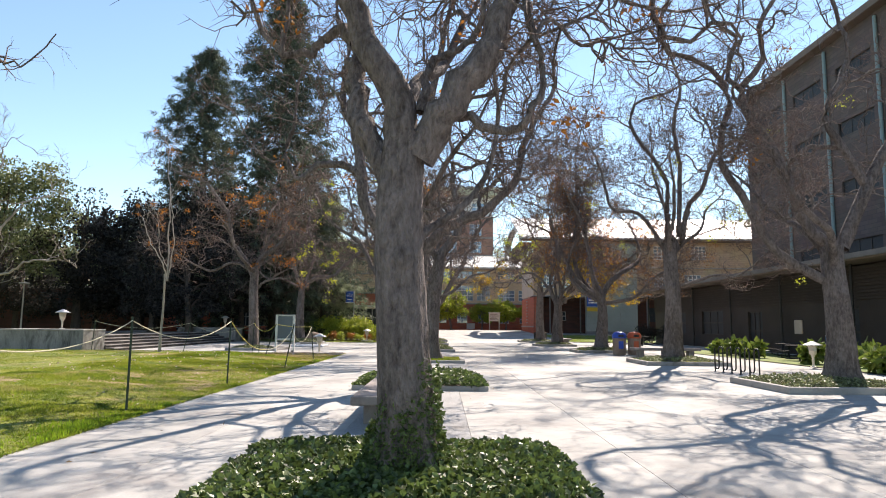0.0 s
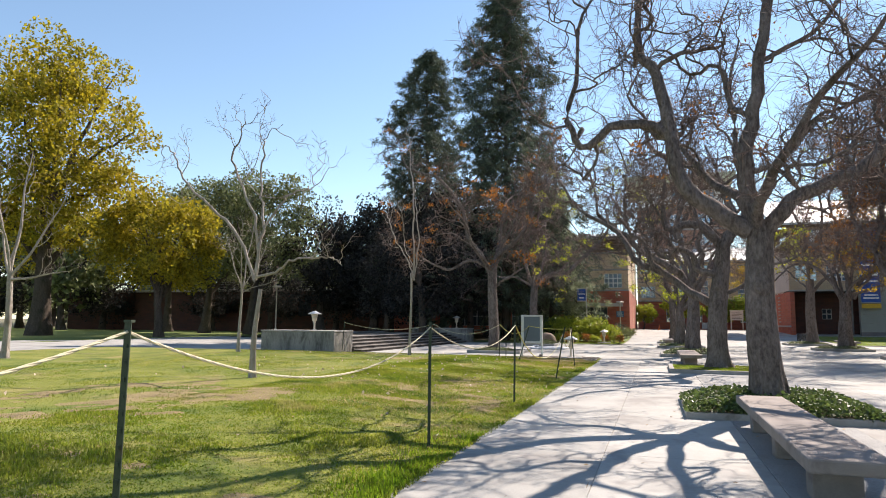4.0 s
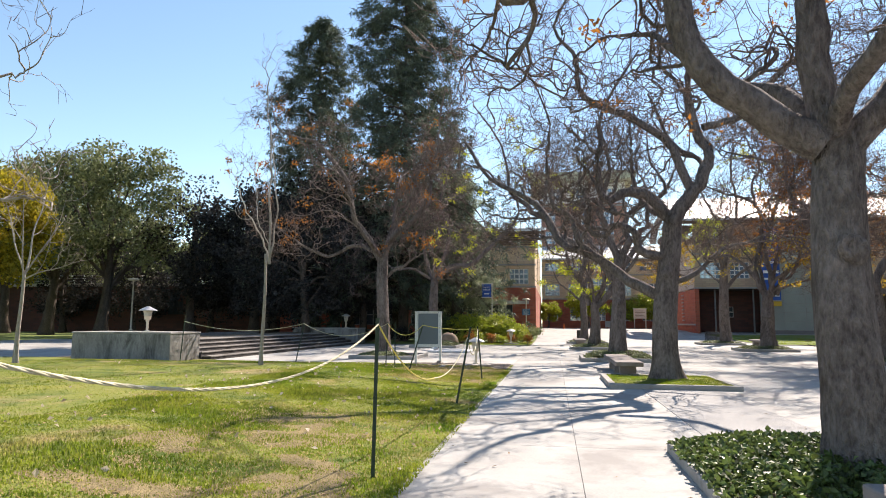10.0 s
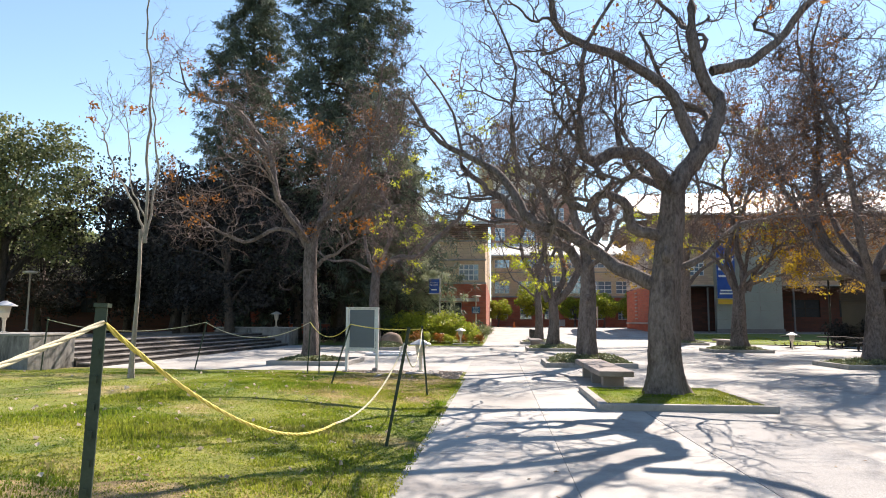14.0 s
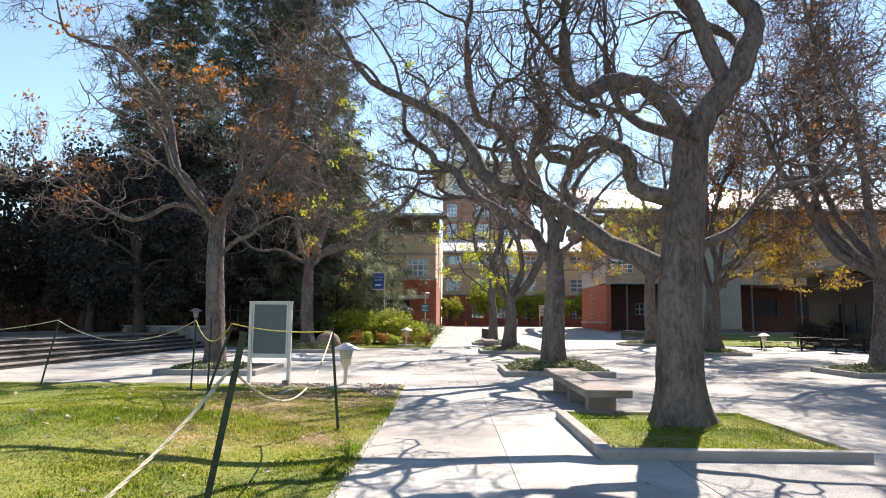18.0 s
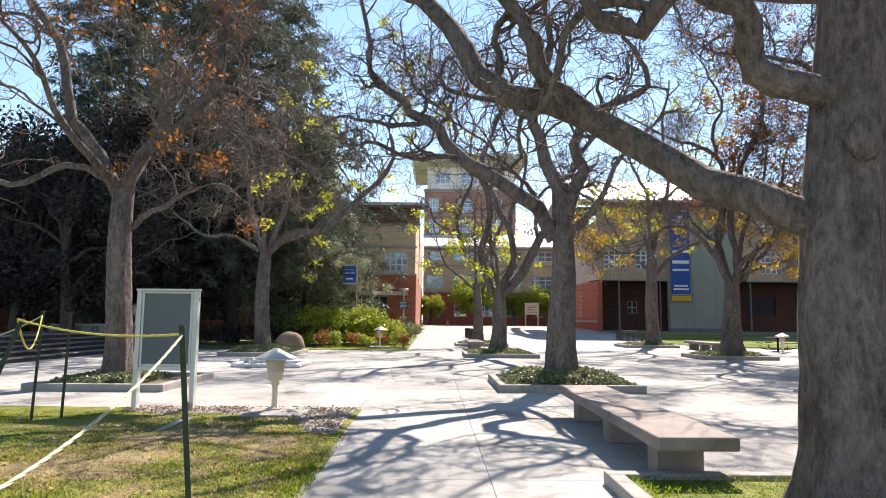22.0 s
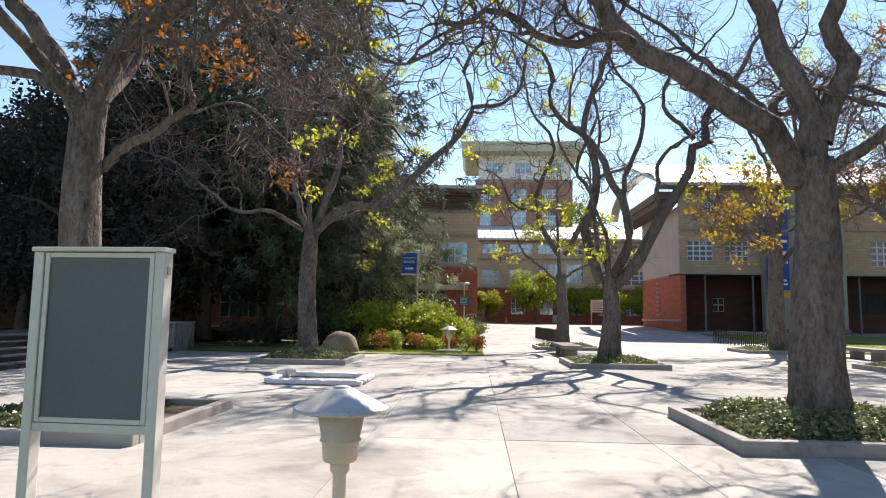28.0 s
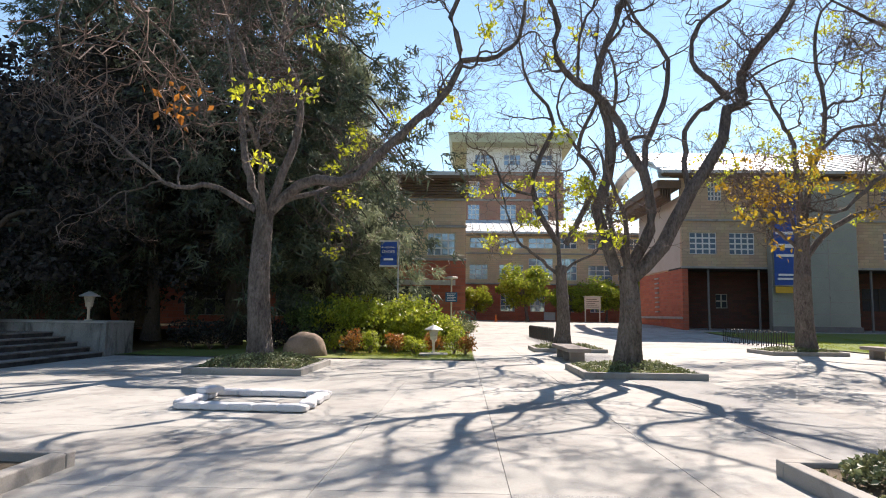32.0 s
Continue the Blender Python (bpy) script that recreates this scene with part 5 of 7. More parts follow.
bare_tree(9, (9.3, 62.0, 0.1), GREY + " on the far row", 5.2, 0.4, [(0.15, 0.2, ((-0.03, 5.27), (-0.09, 8.01), (-0.22, 9.25), (-0.76, 10.18), (-1.41, 11.59))), (0.16, -0.2, ((0.15, 5.57), (0.55, 8.01), (1.06, 9.23), (1.08, 11.09), (0.82, 12.95), (1.11, 14.84))), (0.1, (-0.1, 0.3), ((0.96, 8.76), (1.95, 9.71), (3.35, 10.05), (4.05, 11.63))), (0.15, -0.4, ((0.17, 4.07), (1.19, 5.28), (2.98, 6.19), (4.22, 6.8), (5.66, 7.87))), (0.08, 0.3, ((1.09, 10.42), (1.8, 10.98), (2.75, 11.16), (3.07, 12.44))), (0.09, 0.5, ((-0.06, 4.37), (-0.98, 5.27), (-1.97, 6.49), (-2.52, 7.42))), (4.6, 90, 50, 90, 45, 5.5, 0.12), (4.6, 265, 40, 255, 45, 4.8, 0.1)], leaf=M_LEAFY, leaf_n=1700, leaf_size=(0.12, 0.22), counts=(6, 6, 5, 4))
bare_tree(10, (9.0, 51.0, 0.1), GREY + " and last yellow-green leaves", 3.2, 0.42, [(0.19, 0.2, ((0.09, 2.86), (-0.42, 3.88), (-0.55, 5.01), (-0.18, 6.27), (-0.06, 7.55), (-0.36, 8.55), (-1.32, 9.15), (-2.07, 9.37))), (0.18, -0.2, ((0.3, 3.07), (0.35, 4.29), (-0.0, 5.63), (0.25, 6.88), (0.66, 8.36), (1.25, 9.21), (1.73, 10.82), (1.51, 12.33))), (0.16, -0.3, ((0.55, 3.17), (1.02, 4.3), (1.99, 5.08), (3.01, 5.5), (4.4, 5.9), (5.8, 6.9))), (0.1, (0.1, 0.2), ((-0.33, 8.47), (-0.49, 9.81), (-0.0, 10.93), (-0.45, 12.26))), (0.13, 0.5, ((-0.23, 3.67), (-1.1, 4.87), (-2.09, 5.54), (-3.09, 5.23))), (0.1, -0.6, ((0.56, 3.48), (1.7, 3.89), (2.42, 4.08))), (3.0, 300, 45, 320, 50, 5.6, 0.13), (3.0, 90, 55, 100, 50, 5.6, 0.13), (3.1, 20, 58, 10, 62, 8.5, 0.12), (3.1, 345, 45, 355, 52, 8.0, 0.12)], counts=(8, 8, 7, 5), leaf=M_AMBER, leaf_n=2400, leaf_size=(0.1, 0.2), leaf_zone=lambda p: p[:, 2] < 6.3, more=(M_LEAFO, 3000, lambda p: (p[:, 2] > 5.8) & (p[:, 0] > -0.6)))
bare_tree(11, (9.5, 39.0, 0.1), GREY + " and rust-brown twigs", 3.2, 0.36, [(3.1, 175, 48, 172, 50, 10.5, 0.17), (3.1, 160, 55, 165, 60, 11.5, 0.2), (3.1, 20, 50, 25, 60, 10.5, 0.2), (3.0, 90, 70, 100, 75, 11.5, 0.18), (2.9, 200, 35, 185, 40, 8.5, 0.16), (2.8, 330, 30, 340, 40, 7.0, 0.15), (3.0, 235, 55, 225, 60, 10.5, 0.17)], counts=(9, 8, 7, 5), size=1.35, wig=0.42, leaf=M_LEAFO, leaf_n=5200)
bare_tree(12, (9.7, 27.6, 0.1), GREY + " on the court", 5.0, 0.38, [(0.14, 0.2, ((0.33, 4.74), (-0.06, 5.71), (-0.05, 7.44), (-0.5, 8.43), (-1.43, 10.07), (-1.15, 11.23), (0.36, 11.77))), (0.14, -0.2, ((0.51, 4.98), (0.79, 6.45), (1.51, 7.43), (1.94, 8.67), (2.88, 9.42), (3.72, 9.42))), (0.12, 0.3, ((0.37, 5.23), (0.53, 8.19), (0.3, 10.21), (0.74, 12.03), (0.19, 13.86))), (0.11, -0.3, ((0.12, 4.02), (-1.21, 6.13), (-2.5, 6.4), (-2.97, 8.1))), (0.08, -0.4, ((0.59, 3.18), (1.75, 3.59), (2.62, 3.55), (3.43, 4.03))), (4.8, 90, 55, 85, 55, 6.0, 0.13), (4.6, 250, 40, 240, 45, 5.2, 0.12), (4.4, 10, 30, 5, 45, 5.0, 0.11)], leaf=M_LEAFY, leaf_n=400, counts=(6, 7, 7, 5))
bare_tree(13, (10.25, 17.0, 0.1), GREY + " beside the rack", 3.6, 0.37, [(0.15, 0.3, ((-0.05, 2.54), (-0.97, 3.05), (-1.81, 3.79), (-2.2, 4.84), (-2.68, 5.61), (-2.79, 6.55), (-2.47, 7.66), (-3.15, 8.59), (-4.29, 8.87), (-4.33, 9.77), (-3.99, 10.61))), (0.18, -0.3, ((0.1, 3.42), (-0.65, 4.09), (-1.05, 5.13), (-1.46, 6.19), (-2.05, 6.95), (-2.3, 7.71), (-1.75, 8.49), (-1.82, 9.43), (-1.34, 10.22))), (0.09, (-0.2, -0.3), ((-2.26, 7.62), (-2.66, 8.14), (-2.46, 9.06), (-3.07, 9.43), (-3.39, 10.28))), (0.2, 0.2, ((0.23, 3.5), (0.94, 5.02), (1.48, 5.96), (2.17, 6.91), (3.21, 8.2))), (0.13, 0.3, ((0.93, 5.24), (0.42, 6.22), (0.0, 7.19), (0.63, 8.33), (0.85, 9.48), (0.57, 10.81))), (0.08, (0.2, 0.2), ((0.55, 6.26), (-0.38, 6.26), (-0.83, 5.91), (-1.26, 6.15))), (2.8, 250, 45, 235, 50, 5.6, 0.13), (2.8, 100, 55, 110, 50, 5.6, 0.14)], leaf=M_LEAFO, leaf_n=160, counts=(7, 6, 5, 5))

scar = thing("trunk_scar", "round healed scar ringed with bark on the trunk", "bark scar", (-0.66, 16.375, 2.3))
ring = lathe([(0.07 + 0.045 * math.cos(a), 0.035 * math.sin(a)) for a in [2 * math.pi * k / 10 for k in range(11)]], 22)
hollow = lathe([(0.0, 0.008), (0.04, 0.006), (0.075, 0.0)], 18)
for v in list(ring.verts) + list(hollow.verts):
    v.co = Vector((v.co.x, -v.co.z, v.co.y * 1.1))
bmesh.ops.recalc_face_normals(ring, faces=ring.faces)
part("callus", ring, M_BARK, scar, smooth=True)
part("hollow", hollow, M_BARKD, scar)
copy_thing(scar, pose(-10.91, 51.115, 2.96))

YOUNG = "slim young tree with pale bark, bare branches"
for seed, (x, y), h, rad, lf, tall, lb in (
    (22, (-19.4, 27.3), 2.8, 0.065, None, 3.6, YOUNG),
    (24, (-23.3, 19.8), 2.9, 0.12, None, 4.6, YOUNG),
):
    n = 90 if lf else 0
    bare_tree(seed, (x, y, lawn_z(x, y) - 0.02), lb, h, rad, [(h - 0.1, 165, 60, 172, 72, tall * 0.8, rad * 0.5), (h - 0.15, 80, 84, 85, 87, tall, rad * 0.62), (h - 0.1, 15, 58, 25, 72, tall * 0.75, rad * 0.5), (h - 0.2, 5, 14, 15, 34, tall * 0.45, rad * 0.46), (h - 0.1, 280, 74, 290, 78, tall * 0.8, rad * 0.44)], counts=(4, 3, 2, 1), size=0.42, leaf=lf, leaf_n=n, bark=M_BARKP, wig=0.13, flare=1.5, knob=False, twig_len=(0.1, 0.3), group="young trees", lift=0.12)

bare_tree(23, (-12.0, 28.3, lawn_z(-12.0, 28.3) - 0.02), "slim young tree with pale bark and a few orange leaves", 3.4, 0.055, [(0.035, 0.2, ((0.12, 3.04), (-0.17, 3.9), (-0.68, 4.7), (-1.03, 5.6))), (0.04, -0.1, ((0.14, 3.04), (0.08, 4.89), (0.06, 6.48), (-0.11, 7.81), (-0.08, 8.85))), (0.032, 0.2, ((0.14, 3.18), (0.28, 4.39), (0.28, 5.48), (0.1, 6.53))), (0.02, -0.3, ((0.11, 3.61), (-0.28, 4.45), (-0.39, 5.73)))], counts=(5, 3, 2, 3), size=0.38, leaf=M_LEAFO, leaf_n=110, leaf_size=(0.05, 0.11), bark=M_BARKP, wig=0.16, flare=1.4, knob=False, twig_len=(0.1, 0.3), group="young trees", lift=0.12)
bare_tree(21, (-11.56, 16.69, lawn_z(-11.56, 16.69) - 0.02), "young tree with pale bark and a few wide bare limbs", 2.15, 0.068, [(0.05, 0.2, ((-0.04, 2.29), (-0.52, 3.32), (-1.3, 4.07), (-2.26, 4.87), (-2.79, 5.55))), (0.045, -0.2, ((-0.02, 2.31), (0.0, 3.52), (-0.38, 4.48), (-0.75, 5.34), (-0.66, 5.8))), (0.042, 0.2, ((-0.0, 2.49), (0.07, 3.65), (-0.09, 4.62), (0.05, 5.52))), (0.04, -0.2, ((0.02, 2.39), (0.64, 2.52), (1.04, 2.78), (1.75, 2.8))), (0.035, 0.2, ((0.04, 3.3), (0.52, 4.1), (1.04, 4.44)))], lean=(0.1, 0.0), counts=(4, 3, 2, 3), size=0.4, bark=M_BARKP, wig=0.16, flare=1.5, knob=False, twig_len=(0.1, 0.3), group="young trees", lift=0.1)


def leafy_tree(seed, loc, label, height, spread, base, leaf, bark, n=16000, size=(0.22, 0.42), blobs=46, group="", name="tree", clump=(0.15, 0.31)):
    """An evergreen: forked trunk and a crown of leaf clumps with gaps between them."""
    r = np.random.default_rng(seed)
    ob = thing(name, label, "tree", loc, group=group)
    k = 10
    z = np.linspace(0, 1, k)
    tp = np.stack([0.3 * np.sin(z * 3 + seed), 0.3 * np.cos(z * 3 + seed), z * height * 0.62 - 0.05], -1)
    lines, rads = [tp], [0.028 * height * (1 - 0.75 * z) * (1 + 0.5 * np.exp(-z * 12))]
    c = np.stack([r.uniform(-1, 1, blobs), r.uniform(-1, 1, blobs), r.uniform(-1, 1, blobs)], -1)
    c = unit(c) * (r.uniform(0.35, 1.0, (blobs, 1)) ** 0.6)
    c *= np.array([spread, spread, (height - base) / 2]) * 0.86
    c[:, 2] += (height + base) / 2
    for q in c[:14]:
        s = tp[r.integers(3, 7)]
        t = np.linspace(0, 1, k)[:, None]
        lines.append(s * (1 - t) + q * t + np.array([0, 0, 1]) * np.sin(t * 3.1) * 0.6 + r.standard_normal((k, 3)) * 0.1)
        rads.append(0.010 * height * (1 - 0.8 * np.linspace(0, 1, k)))
    part("trunk", mesh_arrays("trunk", *tubes(np.array(lines[:1]), np.array(rads[:1]), 10, 0.05, r)), bark, ob)
    part("limbwork", mesh_arrays("limbwork", *tubes(np.array(lines[1:]), np.array(rads[1:]), 7, 0.05, r)), bark, ob, kind="stuff")
    br = r.uniform(clump[0], clump[1], blobs) * spread
    i = r.integers(0, blobs, n)
    d = unit(r.standard_normal((n, 3)))
    pos = c[i] + d * (br[i] * r.uniform(0.45, 1.08, n) ** 0.5)[:, None] * np.array([1, 1, 0.72])
    pos += r.standard_normal((n, 3)) * 0.12
    part("crown", mesh_arrays("crown", *leaves(pos, r.uniform(size[0], size[1], n), r, narrow=0.7), smooth=False), leaf, ob, kind="stuff")
    return ob


def conifer(seed, loc, label, height, spread, base, boughs=150, droop=0.3, m=26, width=0.04, leaf=None):
    """A tall pine: straight trunk, drooping boughs, and separate tufts of long needles with gaps between them."""
    r = np.random.default_rng(seed)
    ob = thing("pine", label, "tree", loc, group="tall pines")
    k = 10
    z = np.linspace(0, 1, k)
    lines = [np.stack([0.15 * np.sin(z * 4), 0.15 * np.cos(z * 3), z * height - 0.05], -1)]
    rads = [0.45 * (1 - 0.93 * z)]
    tufts, way = [], []
    for b in range(boughs):
        q = ((b + r.uniform(0, 1)) / boughs) ** 0.9
        h = base + (height - base) * q
        a = b * 2.4 + r.uniform(-0.5, 0.5)
        ln = spread * (1 - q ** 1.5) ** 0.85 * (0.72 + 0.28 * math.sin(9.0 * q + 2.0 * a) + r.uniform(-0.22, 0.2)) * min(1.0, 0.6 + q * 3) + 0.9
        t = np.linspace(0, 1, k)
        sag = droop * (1.3 - q)
        line = np.stack([np.cos(a) * ln * t, np.sin(a) * ln * t, h + ln * (0.3 * t - (0.3 + sag) * t * t) + 0.08 * r.standard_normal(k)], -1)
        line[:, 2] = np.maximum(line[:, 2], 1.6)
        lines.append(line)
        rads.append((0.035 + 0.012 * ln) * (1 - 0.85 * t))
        for s in range(int(9 + 2.4 * ln)):
            u = 1.03 - 0.75 * r.uniform(0, 1) ** 1.3
            c = np.array([np.interp(u, t, line[:, m]) for m in range(3)])
            off = r.standard_normal(3) * np.array([0.42, 0.42, 0.34]) * (0.6 + 0.13 * ln)
            tufts.append(c + off)
            way.append(np.array([np.cos(a), np.sin(a), -0.35]) * 0.6)
    part("trunk", mesh_arrays("trunk", *tubes(np.array(lines[:1]), np.array(rads[:1]), 12, 0.04, r)), M_BARKD, ob)
    part("limbwork", mesh_arrays("limbwork", *tubes(np.array(lines[1:]), np.array(rads[1:]), 6, 0.05, r)), M_BARKD, ob, kind="stuff")
    tufts, way = np.array(tufts), np.array(way)
    n = len(tufts) * m
    c = np.repeat(tufts, m, 0) + r.standard_normal((n, 3)) * np.array([0.17, 0.17, 0.12])
    d = unit(r.standard_normal((n, 3)) + np.repeat(way, m, 0) + np.array([0, 0, -0.25]))
    L = r.uniform(0.28, 0.6, n)[:, None]
    side = unit(np.cross(d, r.standard_normal((n, 3)))) * r.uniform(0.6, 1.35, n)[:, None] * width
    tip = c + d * L + np.array([0, 0, -0.12]) * L
    v = np.stack([c - side, c + side, tip], 1).reshape(-1, 3)
    part("crown", mesh_arrays("crown", v, np.arange(3 * n).reshape(n, 3), smooth=False), leaf or M_PINE, ob, kind="stuff")
    return ob


conifer(31, (-15.5, 62.0, 0.0), "very tall pine with grey-green drooping needles", 34.0, 8.3, 3.2, 210, 0.45)
conifer(33, (-11.5, 63.6, 0.03), "bushy pine with long hanging grey-green needles", 14.0, 2.9, 3.6, 70, 0.5, 80, 0.016, M_LITPINE)
conifer(32, (-25.7, 68.9, 0.78), "tall pine with dark drooping needles", 30.2, 7.6, 5.0, 150, 0.3)

DARK = "dense dark evergreen tree in deep shade"
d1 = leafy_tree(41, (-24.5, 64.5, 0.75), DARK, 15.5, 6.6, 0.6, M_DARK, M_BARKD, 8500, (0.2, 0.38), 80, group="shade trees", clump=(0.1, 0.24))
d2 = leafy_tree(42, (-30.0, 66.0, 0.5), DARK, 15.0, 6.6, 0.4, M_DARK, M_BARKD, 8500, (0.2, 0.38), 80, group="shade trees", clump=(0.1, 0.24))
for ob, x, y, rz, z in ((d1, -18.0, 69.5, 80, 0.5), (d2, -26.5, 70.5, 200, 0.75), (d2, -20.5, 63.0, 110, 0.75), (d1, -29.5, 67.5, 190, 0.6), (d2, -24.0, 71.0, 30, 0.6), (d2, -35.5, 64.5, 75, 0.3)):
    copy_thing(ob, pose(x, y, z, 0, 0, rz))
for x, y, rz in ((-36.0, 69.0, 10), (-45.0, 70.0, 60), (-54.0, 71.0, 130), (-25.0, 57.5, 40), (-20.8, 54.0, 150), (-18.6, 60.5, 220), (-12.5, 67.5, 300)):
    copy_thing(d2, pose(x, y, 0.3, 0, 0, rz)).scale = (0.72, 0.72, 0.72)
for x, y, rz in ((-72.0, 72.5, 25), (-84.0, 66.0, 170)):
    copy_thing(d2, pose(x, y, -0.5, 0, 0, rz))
o1 = leafy_tree(43, (-40.1, 58.6, 0.28), "broad live oak with grey-green leaves", 17.0, 7.6, 4.2, M_OAK, M_BARKD, 21000, (0.17, 0.32), 150, group="live oaks", name="oak", clump=(0.09, 0.2))
copy_thing(o1, pose(-47.0, 61.0, 0.28, 0, 0, 30))
copy_thing(o1, pose(-56.0, 66.0, 0.28, 0, 0, 120))
copy_thing(o1, pose(-58.0, 78.0, 0.28, 0, 0, 40))
leafy_tree(44, (-50.5, 44.0, 0.24), "broad tree with golden green autumn leaves", 27.0, 9.6, 4.0, M_LEAFG, M_BARKD, 36000, (0.20, 0.40), 190, group="golden trees", clump=(0.1, 0.2))
leafy_tree(45, (-39.5, 45.0, 0.24), "rounded golden green tree beyond the walk", 12.0, 5.8, 3.0, M_LEAFG, M_BARKD, 20000, (0.18, 0.33), 90, group="golden trees", clump=(0.12, 0.24))
r2 = leafy_tree(46, (1.3, 104.0, 0.8), "round clipped tree before the middle hall", 6.6, 3.2, 1.0, M_SHRUB, M_BARK, 6000, (0.2, 0.35), 30, group="court trees")
copy_thing(r2, pose(10.2, 106.0, 0.8, 0, 0, 70)).scale = (0.85, 0.85, 0.8)
copy_thing(r2, pose(6.9, 108.0, 0.8, 0, 0, 220)).scale = (0.8, 0.8, 0.72)
copy_thing(r2, pose(14.6, 107.5, 0.8, 0, 0, 300)).scale = (0.8, 0.8, 0.8)
copy_thing(r2, pose(-4.0, 103.0, 0.8, 0, 0, 160)).scale = (0.6, 0.6, 0.6)
f1 = leafy_tree(47, (-86, 72, 0.28), "distant green tree beyond the lawns", 16.0, 7.6, 2.0, M_OAK, M_BARKD, 2600, (0.55, 1.05), group="distant trees")
for x, y, rz in ((-72, 66, 10), (-95, 85, 60), (-110, 70, 100), (-80, 100, 150), (-120, 110, 200), (-64, 98, 240), (-48, 96, 300), (-100, 40, 30), (-92, 24, 70), (-130, 30, 120), (-75, 8, 170)):
    copy_thing(f1, pose(x, y, 0.28, 0, 0, rz))
for x, y, rz in ((-88, 52, 15), (-98, 58, 95), (-108, 50, 155), (-90, 44, 215), (-118, 62, 275), (-96, 36, 325), (-104, 68, 60), (-112, 40, 180), (-70, 93, 20), (-60, 95, 80), (-82, 94, 140), (-50, 93, 200), (-112, 96, 260), (-97, 92, 320)):
    copy_thing(f1, pose(x, y, -2.3, 0, 0, rz))
for x, y, rz in ((34, 104, 20), (44, 96, 80), (-36, 98, 140), (62, 60, 200), (60, 30, 250), (58, 0, 300), (30, -22, 30), (8, -30, 90), (-14, -30, 150), (-40, -26, 200), (-66, -12, 250)):
    copy_thing(f1, pose(x, y, gz(x, y) - 0.05, 0, 0, rz))


# ---- benches ----
def bench(x0, x1, y0, y1, label, h=0.47):
    ob = thing("bench", label, "bench", ((x0 + x1) / 2, (y0 + y1) / 2, gz(0, y0)), group="concrete benches")
    hx, hy = (x1 - x0) / 2, (y1 - y0) / 2
    part("seat", box(-hx, hx, -hy, hy, h - 0.13, h, 0.022), M_BENCH, ob)
    along_x = hx > hy
    for k in (-0.74, 0.0, 0.74):
        if along_x:
            part("leg", box(k * hx - 0.14, k * hx + 0.14, -hy * 0.62, hy * 0.62, 0.0, h - 0.13, 0.015), M_BENCH, ob)
        else:
            part("leg", box(-hx * 0.62, hx * 0.62, k * hy - 0.14, k * hy + 0.14, 0.0, h - 0.13, 0.015), M_BENCH, ob)
    return ob


BENCH = "long weathered concrete slab bench on three block legs"
bench(-1.3, -0.62, 9.6, 14.9, BENCH)
bench(-1.66, -0.9, 29.25, 34.0, BENCH + " beside the path")
bench(-2.0, -1.25, 54.6, 58.4, BENCH)
bench(10.35, 11.1, 56.0, 60.0, BENCH)
bench(9.6, 13.0, 33.0, 33.7, BENCH)


# ---- lamps ----
def bollard(x, y, z, label, s=1.12):
    """A low garden lamp: base plate, post, cup and conical hood."""
    ob = thing("bollard_lamp", label, "garden lamp", (x, y, z), group="bollard lamps")
    ob.scale = (s, s, s)
    part("base_plate", lathe([(0, 0), (0.115, 0), (0.115, 0.018), (0.06, 0.03), (0.05, 0.05), (0, 0.05)], 20), M_CREAM, ob)
    for k in range(4):
        a = k * math.pi / 2 + 0.6
        part("bolt", lathe([(0, 0), (0.014, 0), (0.014, 0.02), (0, 0.024)], 6, (0.088 * math.cos(a), 0.088 * math.sin(a), 0.016)), M_STEEL, ob)
    part("post", lathe([(0.042, 0.02), (0.042, 0.335), (0.062, 0.365), (0.062, 0.405), (0.05, 0.425)], 20), M_CREAM, ob, smooth=True)
    part("cup", lathe([(0, 0.415), (0.1, 0.42), (0.108, 0.43), (0.118, 0.54), (0.13, 0.545), (0.13, 0.556), (0.12, 0.56), (0.155, 0.73), (0.14, 0.735)], 32), M_CREAM, ob, smooth=True)
    part("hood", lathe([(0.12, 0.73), (0.292, 0.728), (0.304, 0.74), (0.298, 0.755), (0.075, 0.868), (0.06, 0.872), (0.05, 0.884), (0, 0.887)], 40), M_HOOD, ob, "dull silver conical hood")
    return ob


BOL = "cream garden lamp with silver conical hood"
bollard(-6.24, 33.92, 0.062, BOL + " on a pad", 1.08)
pad = thing("lamp_pad", "small square concrete pad in the gravel", "pad", (-6.14, 33.7, 0.0))
part("slab", box(-0.46, 0.46, -0.46, 0.46, -0.06, 0.062, 0.012), M_CURB, pad)
bollard(-6.4, 56.9, 0.12, BOL + " among the shrubs")
pad = thing("lamp_pad", "small square concrete pad in the bed", "pad", (-6.4, 56.9, 0.02))
part("slab", box(-0.5, 0.5, -0.45, 0.45, -0.05, 0.1, 0.012), M_CURB, pad)
bollard(-19.2, 33.4, 1.13, BOL + " on the wall")
bollard(-18.2, 55.5, 1.13, BOL + " on the shaded wall")
bollard(13.9, 56.2, 0.0, BOL + " near the tables")
bollard(14.4, 25.6, 0.04, BOL + " beside the cycle rack")


